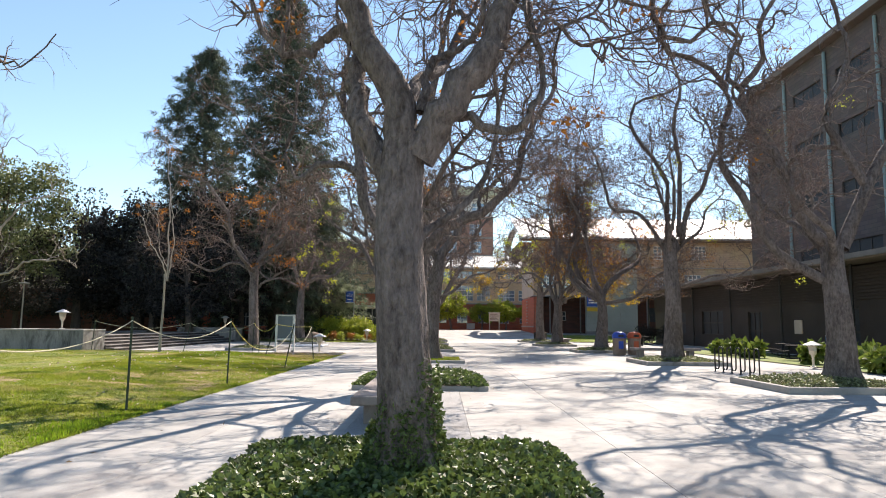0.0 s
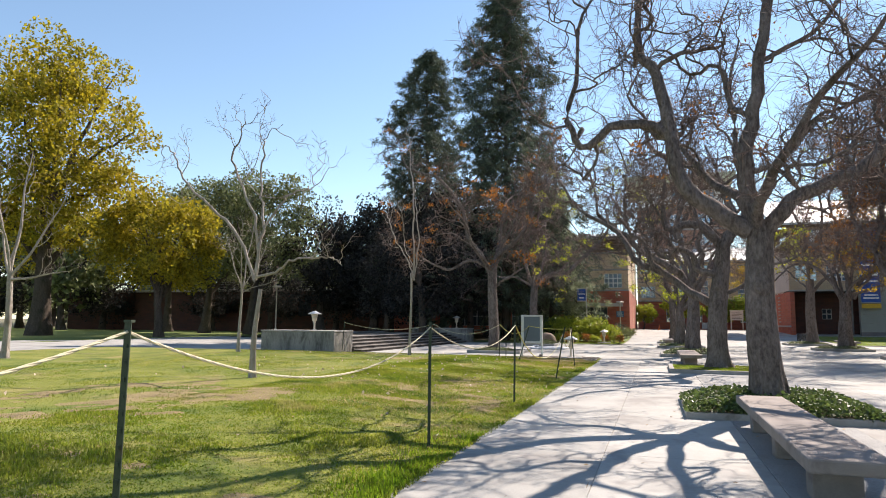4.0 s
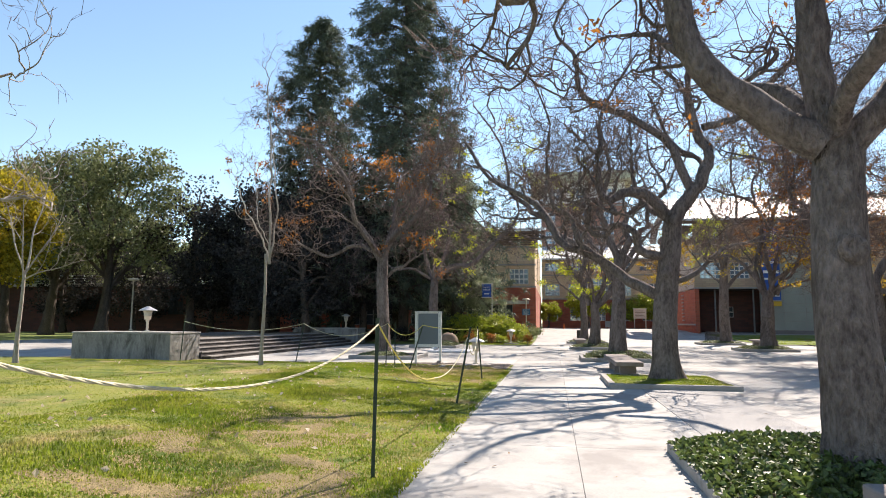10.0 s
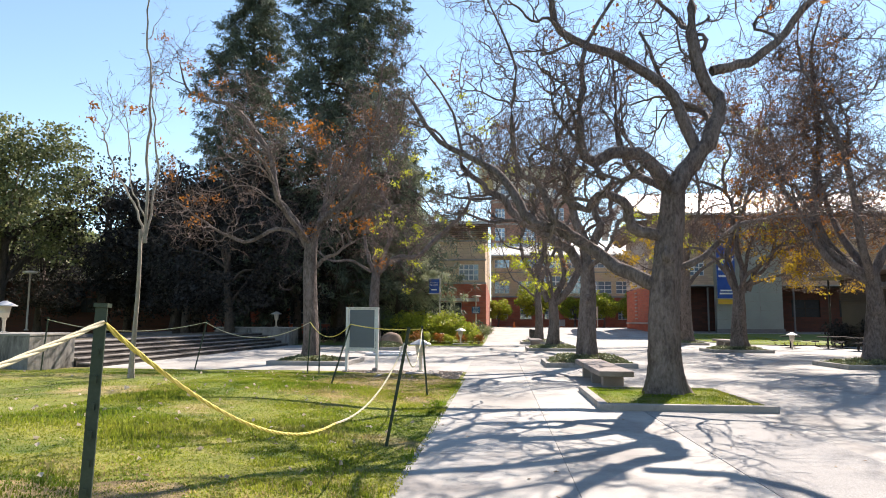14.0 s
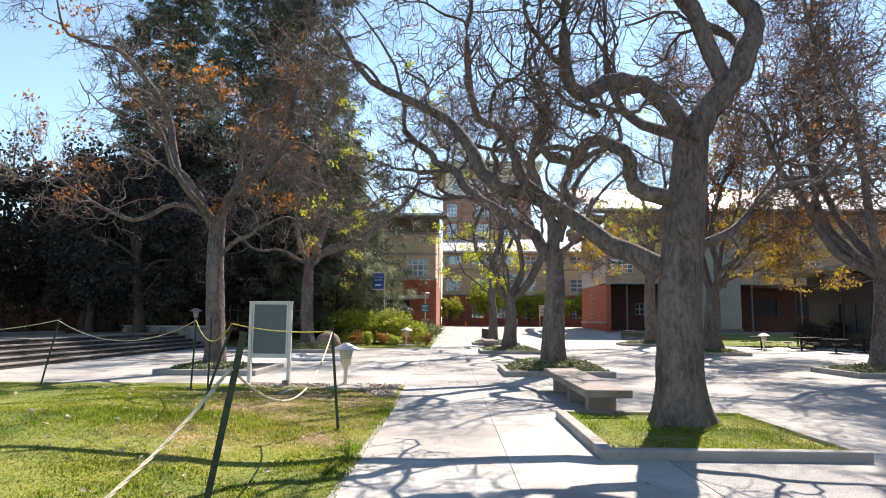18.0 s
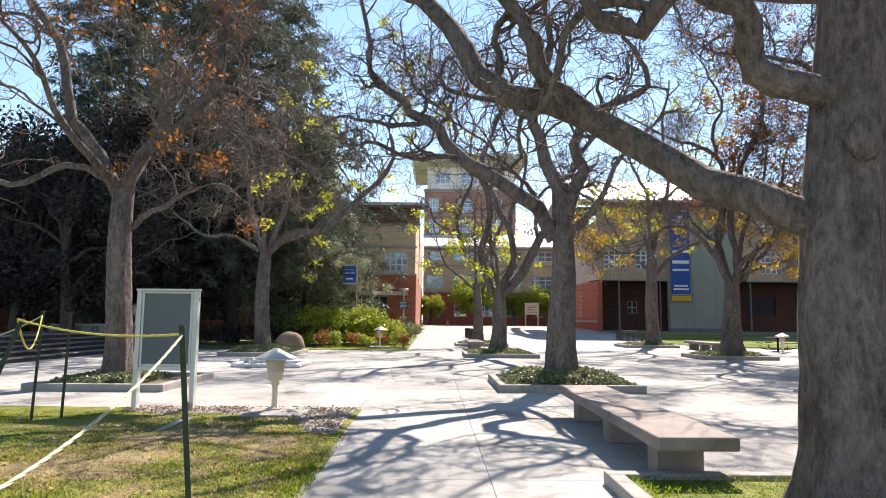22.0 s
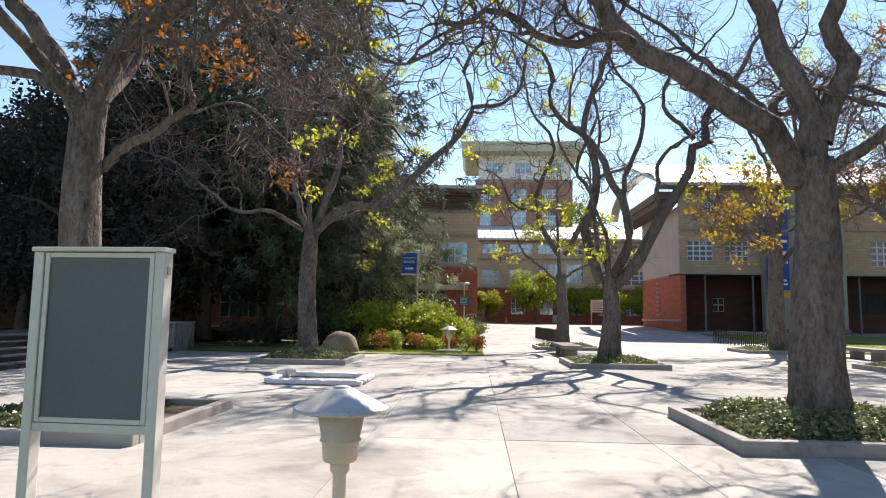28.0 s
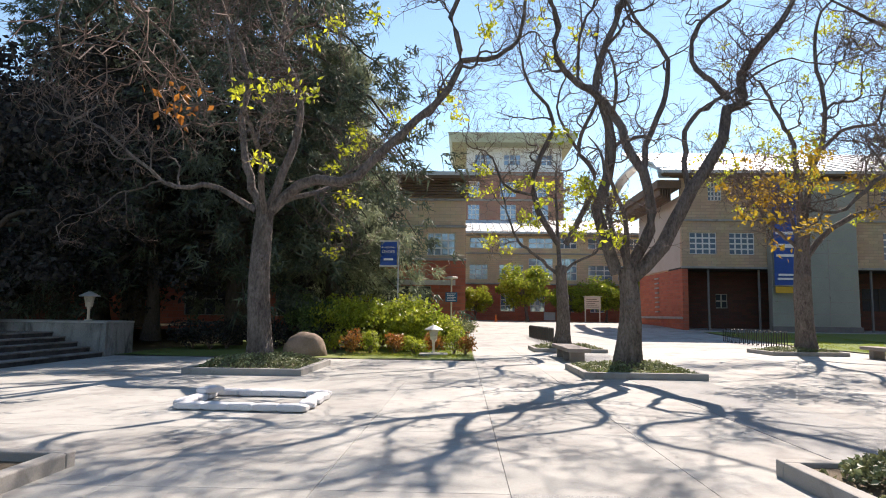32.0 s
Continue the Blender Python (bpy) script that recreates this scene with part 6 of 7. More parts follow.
def lamp_post(x, y, z, h, label):
    ob = thing("lamp_post", label, "street lamp", (x, y, z), group="lamp posts")
    part("base", lathe([(0, 0), (0.14, 0), (0.14, 0.05), (0.09, 0.09), (0, 0.09)], 16), M_CREAM, ob)
    part("pole", lathe([(0.065, 0.05), (0.05, h - 0.2), (0.075, h - 0.19), (0.075, h - 0.1)], 14), M_CREAM, ob, smooth=True)
    part("head", lathe([(0, h - 0.12), (0.36, h - 0.1), (0.42, h - 0.06), (0.42, h + 0.02), (0.3, h + 0.06), (0, h + 0.075)], 28), M_CREAM, ob, "flat round lamp head")
    return ob


lp = lamp_post(-6.15, 77.6, gz(0, 77.6), 3.75, "pale lamp post with a flat round head and blue signs")
s = part("sign_plate", box(-0.4, 0.4, -0.12, -0.08, 2.1, 2.75, 0.01), M_SIGNBLUE, lp, "blue direction sign with white lines")
for k in range(5):
    part("print", box(-0.3, 0.3 - 0.1 * (k % 2), -0.128, -0.12, 2.18 + 0.11 * k, 2.22 + 0.11 * k), M_LETTER, s)
lamp_post(-36.0, 56.5, 0.78, 4.0, "tall pale lamp post with a flat round head")

# ---- notice board ----
board = thing("notice_board", "blank slate-grey notice board in a white frame on two posts", "notice board", (-8.04, 34.0, -0.01), rz=-4)
part("post", box(-0.565, -0.48, -0.055, 0.055, -0.05, 1.94, 0.006), M_WHITE, board)
part("post", box(0.48, 0.565, -0.055, 0.055, -0.05, 1.94, 0.006), M_WHITE, board)
part("top_rail", box(-0.575, 0.575, -0.075, 0.075, 1.942, 1.975, 0.006), M_WHITE, board)
part("bottom_rail", box(-0.478, 0.478, -0.045, 0.045, 0.66, 0.72, 0.004), M_WHITE, board)
fr = part("panel", box(-0.475, 0.475, -0.03, 0.03, 0.722, 1.94), M_SLATE, board, "slate-grey blank panel")
for a, b, c, d in ((-0.47, -0.43, 0.725, 1.935), (0.43, 0.47, 0.725, 1.935)):
    part("moulding", box(a, b, -0.045, -0.031, c, d, 0.004), M_WHITE, fr)
for c, d in ((0.725, 0.76), (1.90, 1.935)):
    part("moulding", box(-0.428, 0.428, -0.044, -0.031, c, d, 0.004), M_WHITE, fr)
part("latch", box(0.567, 0.575, -0.02, 0.02, 1.78, 1.84), M_STEEL, board)
board.scale = (0.9, 1, 1)
foot = thing("ballast_block", "small grey-brown block against the foot of the notice board", "block", (-7.61, 33.95, 0.0), rz=-4)
part("body", box(-0.075, 0.065, -0.11, 0.11, -0.02, 0.15, 0.02), M_BENCH, foot)

notice = thing("court_notice", "framed notice on two legs before the middle hall", "notice board", (8.3, 103.0, 0.8))
part("panel", box(-0.85, 0.85, -0.05, 0.05, 1.4, 2.7, 0.03), M_NOTICE, notice)
for x in (-0.75, 0.75):
    part("leg", box(x - 0.06, x + 0.06, -0.06, 0.06, -0.05, 1.4), M_CREAM, notice)
for k in range(5):
    part("print", box(-0.65, 0.65 - 0.2 * (k % 3), -0.06, -0.051, 1.6 + 0.2 * k, 1.66 + 0.2 * k), M_WOODBAND, notice)
part("hood", box(-0.95, 0.95, -0.2, 0.2, 2.71, 2.78, 0.02), M_CREAM, notice)

# ---- rope fence ----
def tpost(x, y, lean_x, lean_y, label, h=1.56):
    """A green steel T-section stake, driven in askew."""
    z = lawn_z(x, y)
    ob = thing("stake", label, "fence post", (x, y, z), group="rope stakes")
    bm = bmesh.new()
    add_box(bm, -0.019, 0.019, -0.004, 0.004, -0.1, h)
    add_box(bm, -0.004, 0.004, 0.004, 0.026, -0.1, h)
    for k in range(14):
        add_box(bm, -0.007, 0.007, -0.012, -0.004, 0.25 + k * 0.09, 0.275 + k * 0.09)
    part("shaft", bm, M_POST, ob)
    part("cap", box(-0.022, 0.022, -0.012, 0.029, h + 0.001, h + 0.015), M_POST, ob)
    ob.matrix_basis = pose(x, y, z, math.degrees(-lean_y / h), math.degrees(lean_x / h), 12)
    return Vector((x + lean_x * 0.96, y + lean_y * 0.96, z + h - 0.05))


STAKE = "thin dark green steel stake in the grass"
S = {}
for key, x, y, lx, ly in (("a", -5.28, 6.1, 0.02, 0), ("b", -5.28, 11.25, 0.0, 0.02), ("c", -5.22, 16.27, 0.02, 0.05), ("d", -5.27, 22.4, 0.26, -0.08), ("f", -5.37, 27.9, -0.12, 0.0), ("g", -7.6, 28.7, 0.4, 0.1),
                          ("h", -9.3, 32.6, 0.05, 0.0), ("i", -9.05, 32.9, 0.0, 0.1), ("l", -13.0, 33.4, 0.3, 0.0), ("m", -17.0, 32.2, 0.1, 0.0), ("z", -5.3, 1.0, 0, 0)):
    S[key] = tpost(x, y, lx, ly, STAKE + (", leaning" if abs(lx) > 0.1 else ""), {"c": 1.58, "d": 1.47, "f": 1.42, "g": 1.38}.get(key, 1.5 if key > "g" else 1.56))


def rope(a, b, sag, material, label, rad=0.0085):
    """A twisted rope hung between two points."""
    n = 40
    t = np.linspace(0, 1, n)[:, None]
    A, B = np.array(a), np.array(b)
    line = A * (1 - t) + B * t - np.array([0, 0, 1]) * sag * 4 * t * (1 - t)
    ob = thing("rope", label, "rope", tuple(line[0]), group="ropes")
    line = line - line[0]
    T = unit(np.gradient(line, axis=0))
    U = unit(np.cross(T, np.array([0, 0, 1.0])))
    V = np.cross(T, U)
    fine = np.linspace(0, n - 1, n * 6)
    i = np.minimum(fine.astype(int), n - 2)
    f = (fine - i)[:, None]
    P = line[i] * (1 - f) + line[i + 1] * f
    for s in range(3):
        ph = fine * (0.55 * np.linalg.norm(B - A)) + s * 2.094
        Q = P + rad * 0.55 * (np.cos(ph)[:, None] * U[i] + np.sin(ph)[:, None] * V[i])
        v, q = tubes(Q[None], np.full((1, len(Q)), rad * 0.62), 5)
        part("strand", mesh_arrays("strand", v, q), material, ob)
    return ob


YR, WR = "sagging yellow plastic rope between stakes", "slack twisted off-white rope between stakes"
rope(S["z"], S["a"], 0.35, M_ROPEW, WR)
rope(S["a"], S["b"], 0.42, M_ROPEW, WR)
rope(S["b"], S["c"], 0.36, M_ROPEW, WR)
tie = S["d"] + Vector((-0.03, 0.01, -0.16))
knot = Vector((-5.17, 19.4, 0.75))
rope(S["c"], knot, 0.2, M_ROPEY, YR)
rope(knot, tie, 0.19, M_ROPEW, WR)
rope(tie, S["f"], 0.5, M_ROPEW, WR)
rope(S["f"], S["g"], 0.06, M_ROPEY, YR)
rope(S["g"], S["h"], 0.35, M_ROPEY, YR)
rope(S["h"], S["l"], 0.45, M_ROPEW, WR)
rope(S["l"], S["m"], 0.3, M_ROPEW, WR)

# ---- sandbags, boulder, rack, tables, bins ----
def sandbag(parent_list, x, y, z, rz, l=0.5):
    bm = bmesh.new()
    bmesh.ops.create_cube(bm, size=1, matrix=Matrix.Diagonal((l, 0.26, 0.13, 1)))
    bmesh.ops.subdivide_edges(bm, edges=bm.edges, cuts=5, use_grid_fill=True)
    for v in bm.verts:
        u, w = v.co.x / (l / 2), v.co.y / 0.13
        v.co.z *= (1 - 0.45 * abs(u) ** 4) * (1 - 0.35 * abs(w) ** 3)
        v.co.y *= 1 - 0.18 * abs(u) ** 5
        v.co += Vector((0, 0, 0.012)) * noise.noise(Vector((x * 3 + v.co.x * 9, y * 3 + v.co.y * 9, v.co.z * 9)))
        v.co.z += 0.06
    ob = part("sandbag", bm, M_BAG, None, smooth=True)
    tagged(ob, "plump white sandbag in a ring on the paving", "sandbag", "ring of sandbags")
    ob.matrix_basis = pose(x, y, z, 0, 0, rz)


for k in range(5):
    sandbag(None, -9.56 + 0.395 * k, 43.55 - 0.02 * k, 0.0, rng.uniform(-8, 8))
    sandbag(None, -9.56 + 0.395 * k, 45.25 + rng.uniform(-0.03, 0.03), 0.0, rng.uniform(-8, 8))
for k in range(3):
    sandbag(None, -9.82, 43.95 + 0.45 * k, 0.0, 90 + rng.uniform(-8, 8))
    sandbag(None, -7.84, 43.95 + 0.45 * k, 0.0, 90 + rng.uniform(-8, 8))
sandbag(None, -9.74, 44.75, 0.10, 75)

bm = bmesh.new()
bmesh.ops.create_icosphere(bm, subdivisions=4, radius=1.0)
for v in bm.verts:
    n = v.co.copy()
    v.co *= 1 + 0.12 * noise.noise(n * 1.3) + 0.04 * noise.noise(n * 4)
    v.co = Vector((v.co.x * 0.85, v.co.y * 0.6, max(v.co.z, -0.25) * 0.75 + 0.15))
boulder = part("boulder", bm, M_ROCK, None, smooth=True)
tagged(boulder, "large rounded brown boulder behind the kerb", "boulder")
boulder.matrix_basis = pose(-10.75, 55.9, 0.02, 0, 0, 15) @ Matrix.Diagonal((0.88, 0.9, 0.9, 1))


def wave_rack(x, y, z, rz, loops, pitch, label):
    """A wave of bent tube: hoops up and down on small feet."""
    ob = thing("cycle_rack", label, "bicycle rack", (x, y, z), rz=rz, group="cycle racks")
    for k in range(loops):
        pts = []
        x0 = k * pitch
        top, low, half = 0.86, 0.22, pitch / 4
        pts += [(x0, 0, 0.0), (x0, 0, top - half)]
        for a in range(1, 8):
            w = math.pi * a / 8
            pts.append((x0 + half - half * math.cos(w), 0, top - half + half * math.sin(w)))
        pts += [(x0 + 2 * half, 0, low)]
        for a in range(1, 8):
            w = math.pi * a / 8
            pts.append((x0 + 3 * half - half * math.cos(w), 0, low - half * math.sin(w)))
        pts += [(x0 + 4 * half, 0, low + 0.05)]
        tube_part("hoop", pts, 0.024, M_DARKFRAME, ob, 8)
    tube_part("end_leg", [(loops * pitch, 0, 0), (loops * pitch, 0, 0.8)], 0.024, M_DARKFRAME, ob, 8)
    for k in range(loops + 1):
        part("foot", lathe([(0, 0), (0.06, 0), (0.06, 0.012), (0, 0.014)], 12, (k * pitch, 0, 0)), M_DARKFRAME, ob)
    return ob


wave_rack(10.6, 66.3, gz(0, 66.3), 92, 14, 0.52, "row of dark bent-tube cycle hoops")
wave_rack(9.9, 20.6, 0.0, 98, 5, 0.5, "dark bent-tube wave cycle rack")
wave_rack(-0.75, 67.0, 0.03, 93, 16, 0.5, "long dark tube cycle rack by the trees")


def table_set(x, y, rz):
    ob = thing("picnic_table", "dark metal outdoor table with attached stools", "table", (x, y, 0), rz=rz, group="outdoor tables")
    part("tabletop", lathe([(0, 0.70), (0.58, 0.70), (0.6, 0.72), (0.58, 0.745), (0, 0.745)], 24), M_TABLE, ob)
    part("pedestal", lathe([(0.3, 0), (0.3, 0.02), (0.05, 0.04), (0.05, 0.70)], 14), M_TABLE, ob)
    for k in range(4):
        a = k * math.pi / 2
        c, s2 = math.cos(a), math.sin(a)
        part("stool", lathe([(0, 0.43), (0.19, 0.43), (0.2, 0.45), (0.19, 0.47), (0, 0.47)], 16, (0.95 * c, 0.95 * s2, 0)), M_TABLE, ob)
        tube_part("arm", [(0.05 * c, 0.05 * s2, 0.12), (0.6 * c, 0.6 * s2, 0.12), (0.95 * c, 0.95 * s2, 0.2), (0.95 * c, 0.95 * s2, 0.44)], 0.028, M_TABLE, ob, 6)
    return ob


for k, (x, y) in enumerate(((14.4, 57.6), (15.9, 56.0), (17.4, 57.4), (16.2, 53.2), (18.4, 54.4), (16.6, 30.6), (17.8, 33.8))):
    table_set(x, y, 20 * k)


def bin_(x, y, lid, label):
    ob = thing("litter_bin", label, "bin", (x, y, 0), group="litter bins")
    part("body", lathe([(0, 0.0), (0.31, 0.0), (0.33, 0.03), (0.35, 0.88), (0.33, 0.9), (0, 0.9)], 24), M_BINBODY, ob, smooth=True)
    part("liner_panel", box(-0.13, 0.13, -0.362, -0.34, 0.35, 0.75, 0.008), lid, ob)
    part("lid", lathe([(0.36, 0.9), (0.38, 0.93), (0.37, 1.08), (0.28, 1.2), (0.12, 1.25), (0, 1.26)], 24), lid, ob, smooth=True)
    part("opening", box(-0.14, 0.14, -0.39, -0.345, 0.97, 1.1, 0.01), M_DARKFRAME, ob)


bin_(9.55, 35.4, M_BINBLUE, "pebbled concrete bin with a blue domed lid")
bin_(10.45, 35.7, M_BINRED, "pebbled concrete bin with an orange-red lid")
cone = thing("traffic_cone", "orange traffic cone by the middle hall", "cone", (-2.0, 100.0, 0.8))
part("base", box(-0.19, 0.19, -0.19, 0.19, 0.0, 0.04, 0.01), M_ORANGE, cone)
part("body", lathe([(0.15, 0.04), (0.04, 0.7), (0, 0.71)], 16), M_ORANGE, cone, smooth=True)
signpole = thing("sign_pole", "short grey pole by the path", "pole", (15.8, 27.0, 0.0))
part("shaft", lathe([(0.05, 0.0), (0.05, 1.25), (0.03, 1.28), (0, 1.28)], 12), M_STEEL, signpole)
part("plate", box(-0.09, 0.09, -0.07, -0.05, 0.95, 1.2), M_SIGNBLUE, signpole)

# ---- ivy, shrubs, grass, fallen leaves ----
def cover(name, label, x0, x1, y0, y1, z, n, size, material, seed, mound=0.16, hole=None):
    """A mat of leaves over a rectangle, higher in the middle."""
    r = np.random.default_rng(seed)
    x, y = r.uniform(x0, x1, n), r.uniform(y0, y1, n)
    u, v = (x - x0) / (x1 - x0) * 2 - 1, (y - y0) / (y1 - y0) * 2 - 1
    h = mound * (1 - np.abs(u) ** 4) * (1 - np.abs(v) ** 4) * r.uniform(0.35, 1.0, n)
    lump = np.array([noise.noise(Vector((a * 1.7, b * 1.7, seed))) for a, b in zip(x, y)])
    keep = np.ones(n, bool) if hole is None else lump > hole
    pos = np.stack([x, y, z + h + 0.05 * lump], -1)[keep]
    vv, ff = leaves(pos, r.uniform(size[0], size[1], len(pos)), r, flat=0.45, narrow=0.8)
    ob = part(name, mesh_arrays(name, vv, ff, smooth=False), material, None, kind="stuff")
    return tagged(ob, label, "ground cover")


IVY = "glossy dark green ivy spilling over the kerb"
for k, (p, n) in enumerate(zip(PLANTERS, (19000, 13000, 0, 9000, 4200, 3000, 5200, 7000, 6000, 4000, 3600, 3600, 3000))):
    if n:
        spill = {0: 0.10, 1: -0.02}.get(k, -0.14)
        cover("ivy", IVY if k == 0 else "dense low ivy filling the planter", p[0] - spill, p[1] + spill - (0.75 if k == 7 else 0), p[2] - spill, p[3] + spill, 0.07 if k == 7 else 0.13, n, (0.045, 0.09) if k == 0 else (0.05, 0.09), M_IVY if k < 2 else M_DRYIVY, 60 + k, (0.16, 0.26)[k] if k < 2 else (0.28 if k in (3, 6) else 0.18), hole=-0.25 if k in (3, 4, 5, 7, 9, 10) else None)
r = np.random.default_rng(5)
n = 4600
a = r.uniform(0, 6.28, n)
h = r.uniform(0, 1, n) ** 1.8 * (0.52 + 0.3 * np.cos(a + 0.5) + 0.16 * np.sin(5 * a))
w = 0.29 * (1 + 0.75 * np.exp(-(0.15 + h * 1.1) / 0.28)) + 0.01
pos = np.stack([-0.32 + w * np.cos(a), 6.125 + w * np.sin(a), 0.2 + h * 1.1], -1)
tagged(part("climbing_ivy", mesh_arrays("climbing_ivy", *leaves(pos, r.uniform(0.03, 0.065, n), r), smooth=False), M_IVY, None, kind="stuff"), "ivy shoots climbing the foot of the trunk", "ivy")


def blades(name, label, pts, hs, material, seed):
    """Single bent blades of grass."""
    r = np.random.default_rng(seed)
    n = len(pts)
    a = r.uniform(0, 6.283, n)
    w = r.uniform(0.005, 0.012, n)
    side = np.stack([np.cos(a), np.sin(a), np.zeros(n)], -1) * w[:, None]
    bend = np.stack([-np.sin(a), np.cos(a), np.zeros(n)], -1) * (hs * r.uniform(-0.7, 0.7, n))[:, None]
    tip = pts + np.stack([np.zeros(n), np.zeros(n), hs], -1) + bend
    v = np.stack([pts - side, pts + side, tip], 1).reshape(-1, 3)
    ob = part(name, mesh_arrays(name, v, np.arange(3 * n).reshape(n, 3), smooth=False), material, None, kind="stuff")
    return tagged(ob, label, "grass")


def grass_points(seed, n, x0, x1, y0, y1, height):
    r = np.random.default_rng(seed)
    x, y = r.uniform(x0, x1, n), r.uniform(y0, y1, n)
    c = np.array([noise.noise(Vector((p * 0.55, q * 0.55, 3.0))) + 0.5 * noise.noise(Vector((p * 2.1, q * 2.1, 9.0))) for p, q in zip(x, y)])
    keep = c > r.uniform(-1.15, 0.05, n)
    x, y, c = x[keep], y[keep], c[keep]
    z = np.array([height(p, q) for p, q in zip(x, y)])
    return np.stack([x, y, z], -1), (0.014 + 0.055 * np.clip(c + 0.12, 0, 1)) * r.uniform(0.55, 1.35, len(x))


p1, h1 = grass_points(81, 300000, -10.5, -4.8, 3.0, 34.3, lawn_top)
p2, h2 = grass_points(82, 80000, -20.0, -10.5, 6.0, 34.0, lawn_top)
thin = 1 - 0.6 * np.clip((p1[:, 1] - 28) / 4, 0, 1)
bare = (p1[:, 0] > -8.7) & (p1[:, 1] > np.array([gravel_edge(a) for a in p1[:, 0]]) - 0.05)
p1, h1 = p1[~bare], (h1 * thin)[~bare]
blades("grass", "uneven tufts of green and straw-coloured grass", np.concatenate([p1, p2]), np.concatenate([h1, h2 * 0.8]), M_GRASS, 83)
r = np.random.default_rng(131)
n = 26000
x, y = -4.86 - np.abs(r.standard_normal(n)) * 0.3, r.uniform(3.0, 27.5, n)
c = np.array([noise.noise(Vector((a * 1.3, b * 0.9, 4.0))) for a, b in zip(x, y)])
keep = c > r.uniform(-0.6, 0.25, n) + 0.8 * np.clip((y - 11.5) / 3, 0, 1)
pos = np.stack([x, y, np.array([lawn_top(a, b) for a, b in zip(x, y)])], -1)[keep]
blades("edge_grass", "long bright green grass along the edge of the path", pos, (0.03 + 0.07 * np.clip(c[keep] + 0.3, 0, 1)) * r.uniform(0.5, 1.3, len(pos)), M_LUSH, 132)
for k in (2, 4, 9, 10):
    p = PLANTERS[k]
    q, hh = grass_points(90 + k, 9000, p[0] + 0.17, p[1] - 0.17, p[2] + 0.17, p[3] - 0.17, lambda x, y: 0.11)
    blades("planter_grass", "short yellowing grass in the planter", q, hh, M_GRASS, 95 + k)
q, hh = grass_points(120, 14000, -9.5, -5.0, 55.1, 62.0, lambda x, y: 0.06)
blades("bed_grass", "bright grass edging the shrub bed", q, hh * 1.3, M_GRASS, 121)
q, hh = grass_points(122, 20000, 12.6, 20.0, 62.1, 80.0, lambda x, y: gz(x, y) + 0.06)
blades("side_grass", "bright sunlit grass before the hall", q, hh * 1.5, M_GRASS, 123)


def shrub(seed, x, y, z, w, h, material, label, n=900, size=(0.06, 0.12)):
    r = np.random.default_rng(seed)
    ob = thing("shrub", label, "shrub", (x, y, z), group="bed shrubs")
    c = np.stack([r.uniform(-w, w, 9) * 0.6, r.uniform(-w, w, 9) * 0.6, r.uniform(0.35, 0.85, 9) * h], -1)
    t = np.linspace(0, 1, 5)[:, None]
    lines = np.array([np.array([0, 0, -0.03]) * (1 - t) + q * t for q in c])
    part("stemwork", mesh_arrays("stemwork", *tubes(lines, np.full(lines.shape[:2], 0.012), 4)), M_TWIG, ob, kind="stuff")
    i = r.integers(0, 9, n)
    pos = c[i] + unit(r.standard_normal((n, 3))) * (r.uniform(0.3, 1, (n, 1)) ** 0.5) * np.array([w * 0.5, w * 0.5, h * 0.32])
    pos[:, 2] = np.maximum(pos[:, 2], 0.03)
    part("foliage", mesh_arrays("foliage", *leaves(pos, r.uniform(size[0], size[1], n), r, narrow=0.6), smooth=False), material, ob, kind="stuff")
    return ob


r = np.random.default_rng(11)
for k in range(8):
    x = -9.9 + 0.68 * k
    shrub(200 + k, x + r.uniform(-0.2, 0.2), 57.6 + r.uniform(-0.6, 0.5), 0.04, 0.45, r.uniform(0.6, 0.85), M_REDSHRUB if k % 2 else M_SHRUB, "small reddish leafy shrub in the bed" if k % 2 else "small yellow-green shrub in the bed", 650)
for k in range(15):
    x, y = -12.0 + 0.42 * k + r.uniform(-0.25, 0.25), 60.6 + r.uniform(-0.9, 1.6)
    # sunny picks a brighter leaf colour; shade is put in as dark ivy green.
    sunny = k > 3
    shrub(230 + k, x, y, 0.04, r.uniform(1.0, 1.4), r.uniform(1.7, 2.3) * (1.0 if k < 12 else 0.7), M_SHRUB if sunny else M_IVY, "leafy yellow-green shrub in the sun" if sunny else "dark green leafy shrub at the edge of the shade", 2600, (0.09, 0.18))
for k in range(6):
    shrub(250 + k, -6.6 + 0.3 * k, 64.0 + 2.2 * k, gz(0, 64 + 2.2 * k) + 0.04, 0.8, 1.0, M_OAK, "grey-green rounded shrub by the court", 1000, (0.07, 0.14))
for k in range(10):
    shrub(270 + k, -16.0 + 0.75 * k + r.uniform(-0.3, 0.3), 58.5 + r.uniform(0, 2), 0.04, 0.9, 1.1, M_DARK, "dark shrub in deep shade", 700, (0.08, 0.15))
for k in range(8):
    shrub(290 + k, 16.5 + r.uniform(-1.5, 2.2), 20.0 + 2.6 * k, 0.04, 0.55, 0.75, M_STRAP, "strap-leaved green plant by the low hall", 260, (0.25, 0.5))
for k in range(4):
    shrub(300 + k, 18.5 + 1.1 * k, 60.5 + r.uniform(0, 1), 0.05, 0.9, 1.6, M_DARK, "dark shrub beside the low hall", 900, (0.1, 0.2))

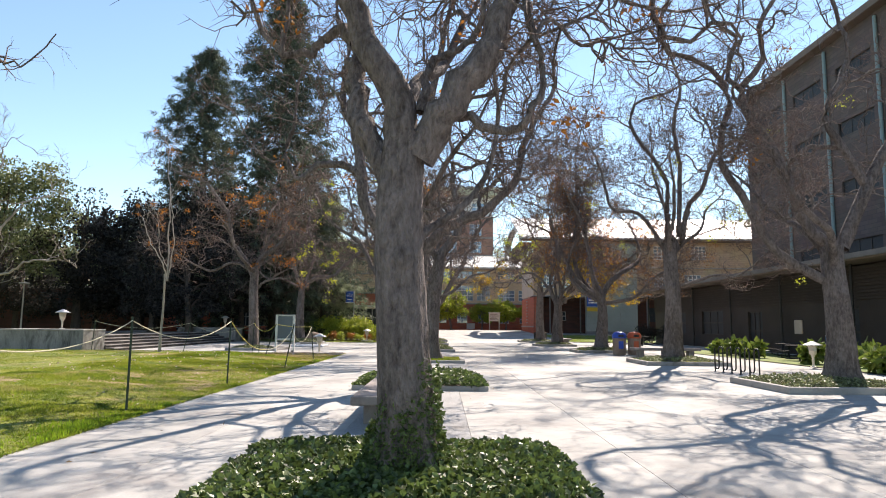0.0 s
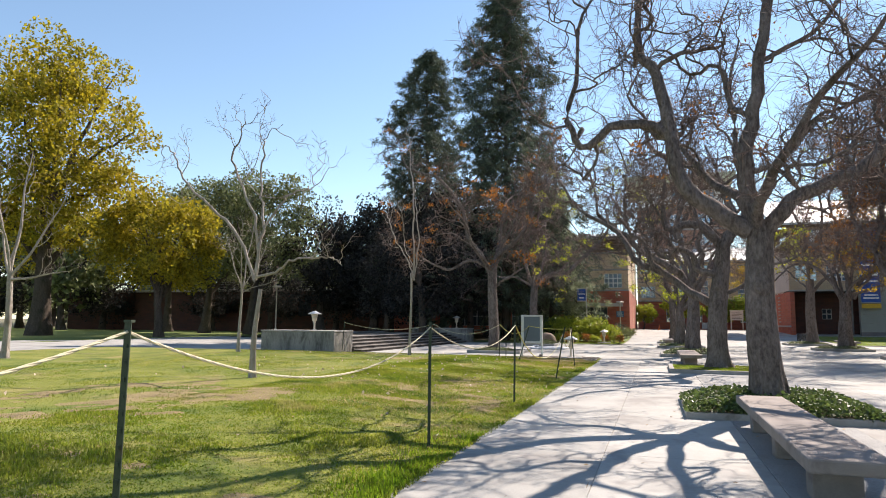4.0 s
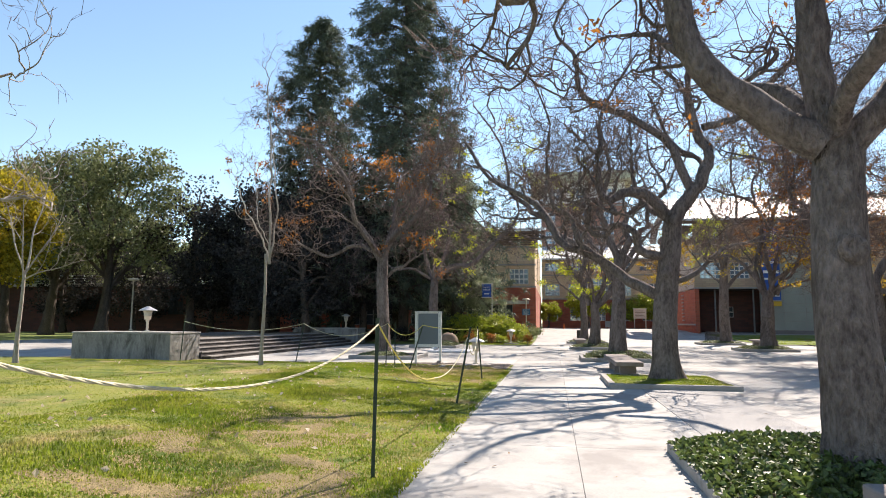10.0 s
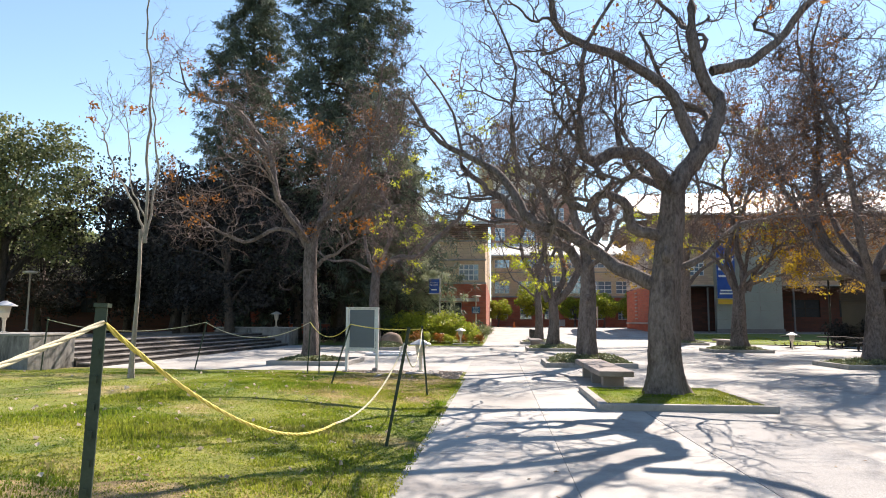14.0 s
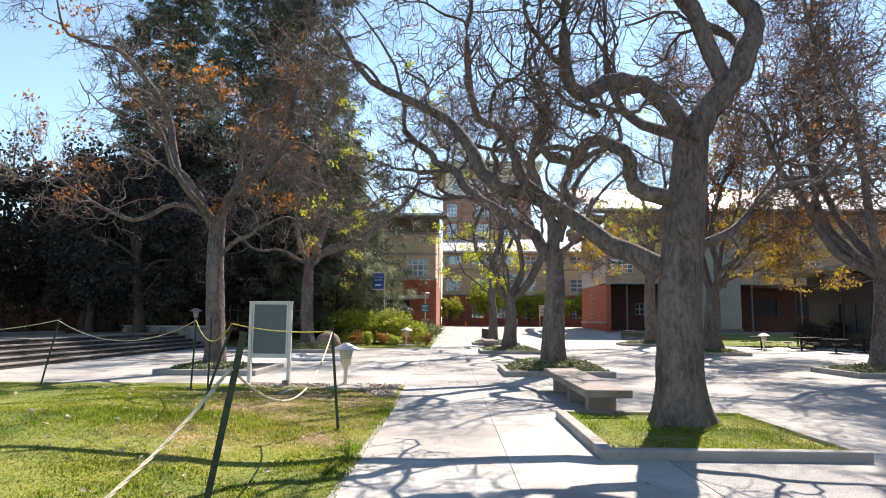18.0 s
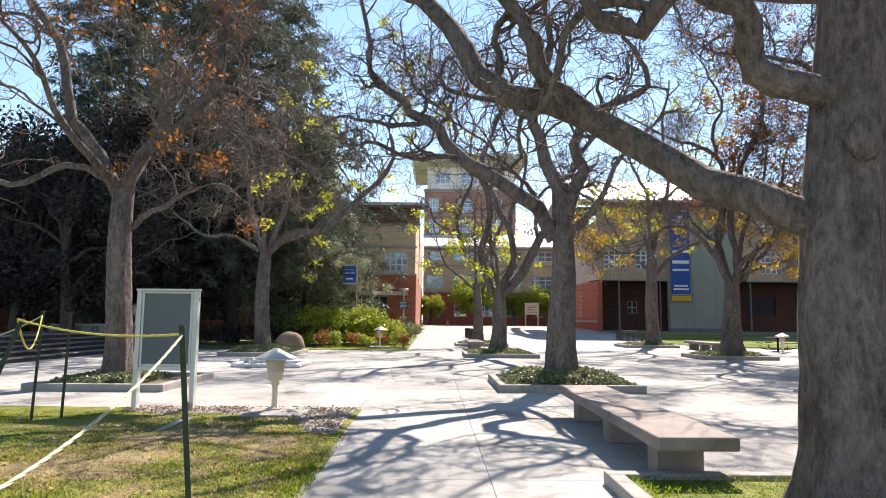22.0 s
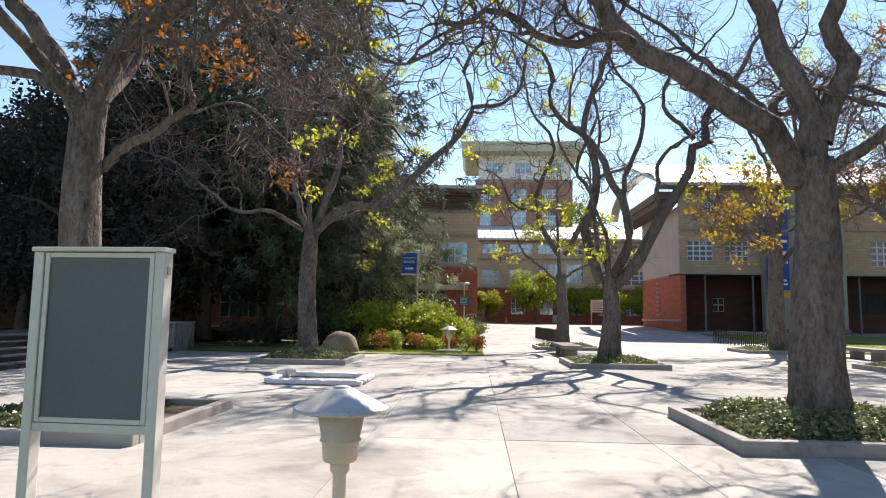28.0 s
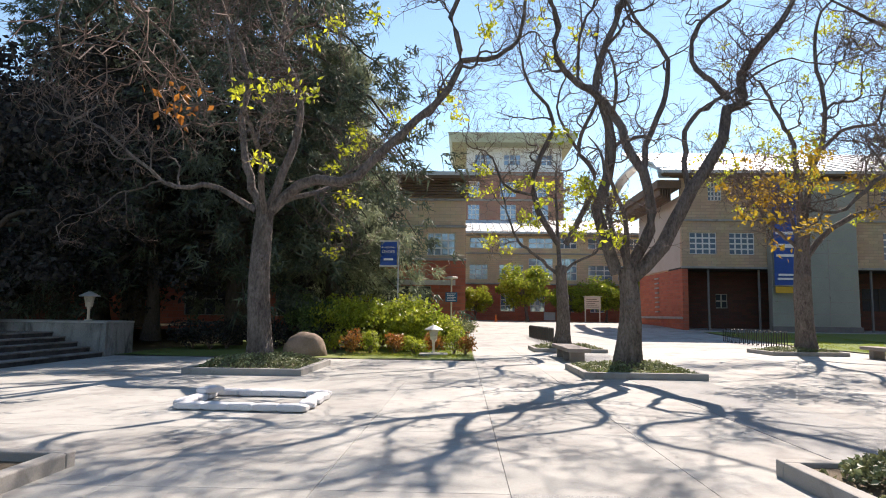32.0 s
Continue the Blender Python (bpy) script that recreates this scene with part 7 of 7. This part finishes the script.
r = np.random.default_rng(16)
n = 26000
x, y = r.uniform(-8.2, -4.98, n), np.concatenate([r.uniform(26.5, 33.2, 17000), r.uniform(13.5, 20.5, 9000)])
keep = y < np.array([gravel_edge(a) for a in x])
pos = np.stack([x, y, np.array([lawn_top(a, b) for a, b in zip(x, y)])], -1)[keep]
blades("dry_grass", "dry straw-coloured grass on the worn lawn", pos, r.uniform(0.012, 0.035, len(pos)), M_DRYBLADE, 18)
r = np.random.default_rng(17)
n = 1020
x = np.concatenate([r.uniform(-12, -4.7, 400), r.uniform(-4.7, 1.5, 120), r.uniform(-8.0, -4.98, 500)])
y = np.concatenate([r.uniform(3, 34, 520), r.uniform(27, 34, 500)])
z = np.array([lawn_top(a, b) + 0.02 if a < -4.95 else 0.012 for a, b in zip(x, y)])
tagged(part("fallen_leaves", mesh_arrays("fallen_leaves", *leaves(np.stack([x, y, z], -1), r.uniform(0.03, 0.08, n), r, flat=0.85), smooth=False), M_LITTER, None, kind="stuff"), "dry curled leaves scattered on grass and paving", "leaves")
n = 330
x, y = np.concatenate([r.uniform(-11, -5.0, 220), r.uniform(-18, -5.0, 110)]), np.concatenate([r.uniform(17, 33, 220), r.uniform(5, 30, 110)])
pos = np.stack([x, y, np.array([lawn_top(a, b) + 0.035 for a, b in zip(x, y)])], -1)
tagged(part("curled_leaves", mesh_arrays("curled_leaves", *leaves(pos, r.uniform(0.05, 0.095, n), r, flat=0.35, narrow=0.75), smooth=False), M_PALELEAF, None, kind="stuff"), "pale curled dead leaves lying on the lawn", "leaves")
n = 9000
x, y = r.uniform(-8.6, -5.0, n), r.uniform(31.5, 34.3, n)
keep = y > np.array([gravel_edge(a) for a in x]) - 0.15
pos = np.stack([x, y, np.array([lawn_z(a, b) + 0.03 for a, b in zip(x, y)])], -1)[keep]
tagged(part("mulch_chips", mesh_arrays("mulch_chips", *leaves(pos, r.uniform(0.02, 0.05, len(pos)), r, flat=0.6, narrow=0.8), smooth=False), M_GRAVEL, None, kind="stuff"), "loose gravel and wood chips", "mulch")

edging = thing("lawn_edging", "narrow sunken concrete edging strip in the grass", "edging", (-7.23, 32.4, 0.0))
for k in range(3):
    part("strip", box(-0.05, 0.05, -0.55 + 0.37 * k, -0.19 + 0.37 * k, -0.03, lawn_z(-7.23, 32.4) + 0.03, 0.006), M_CURB, edging)

make_slabs()
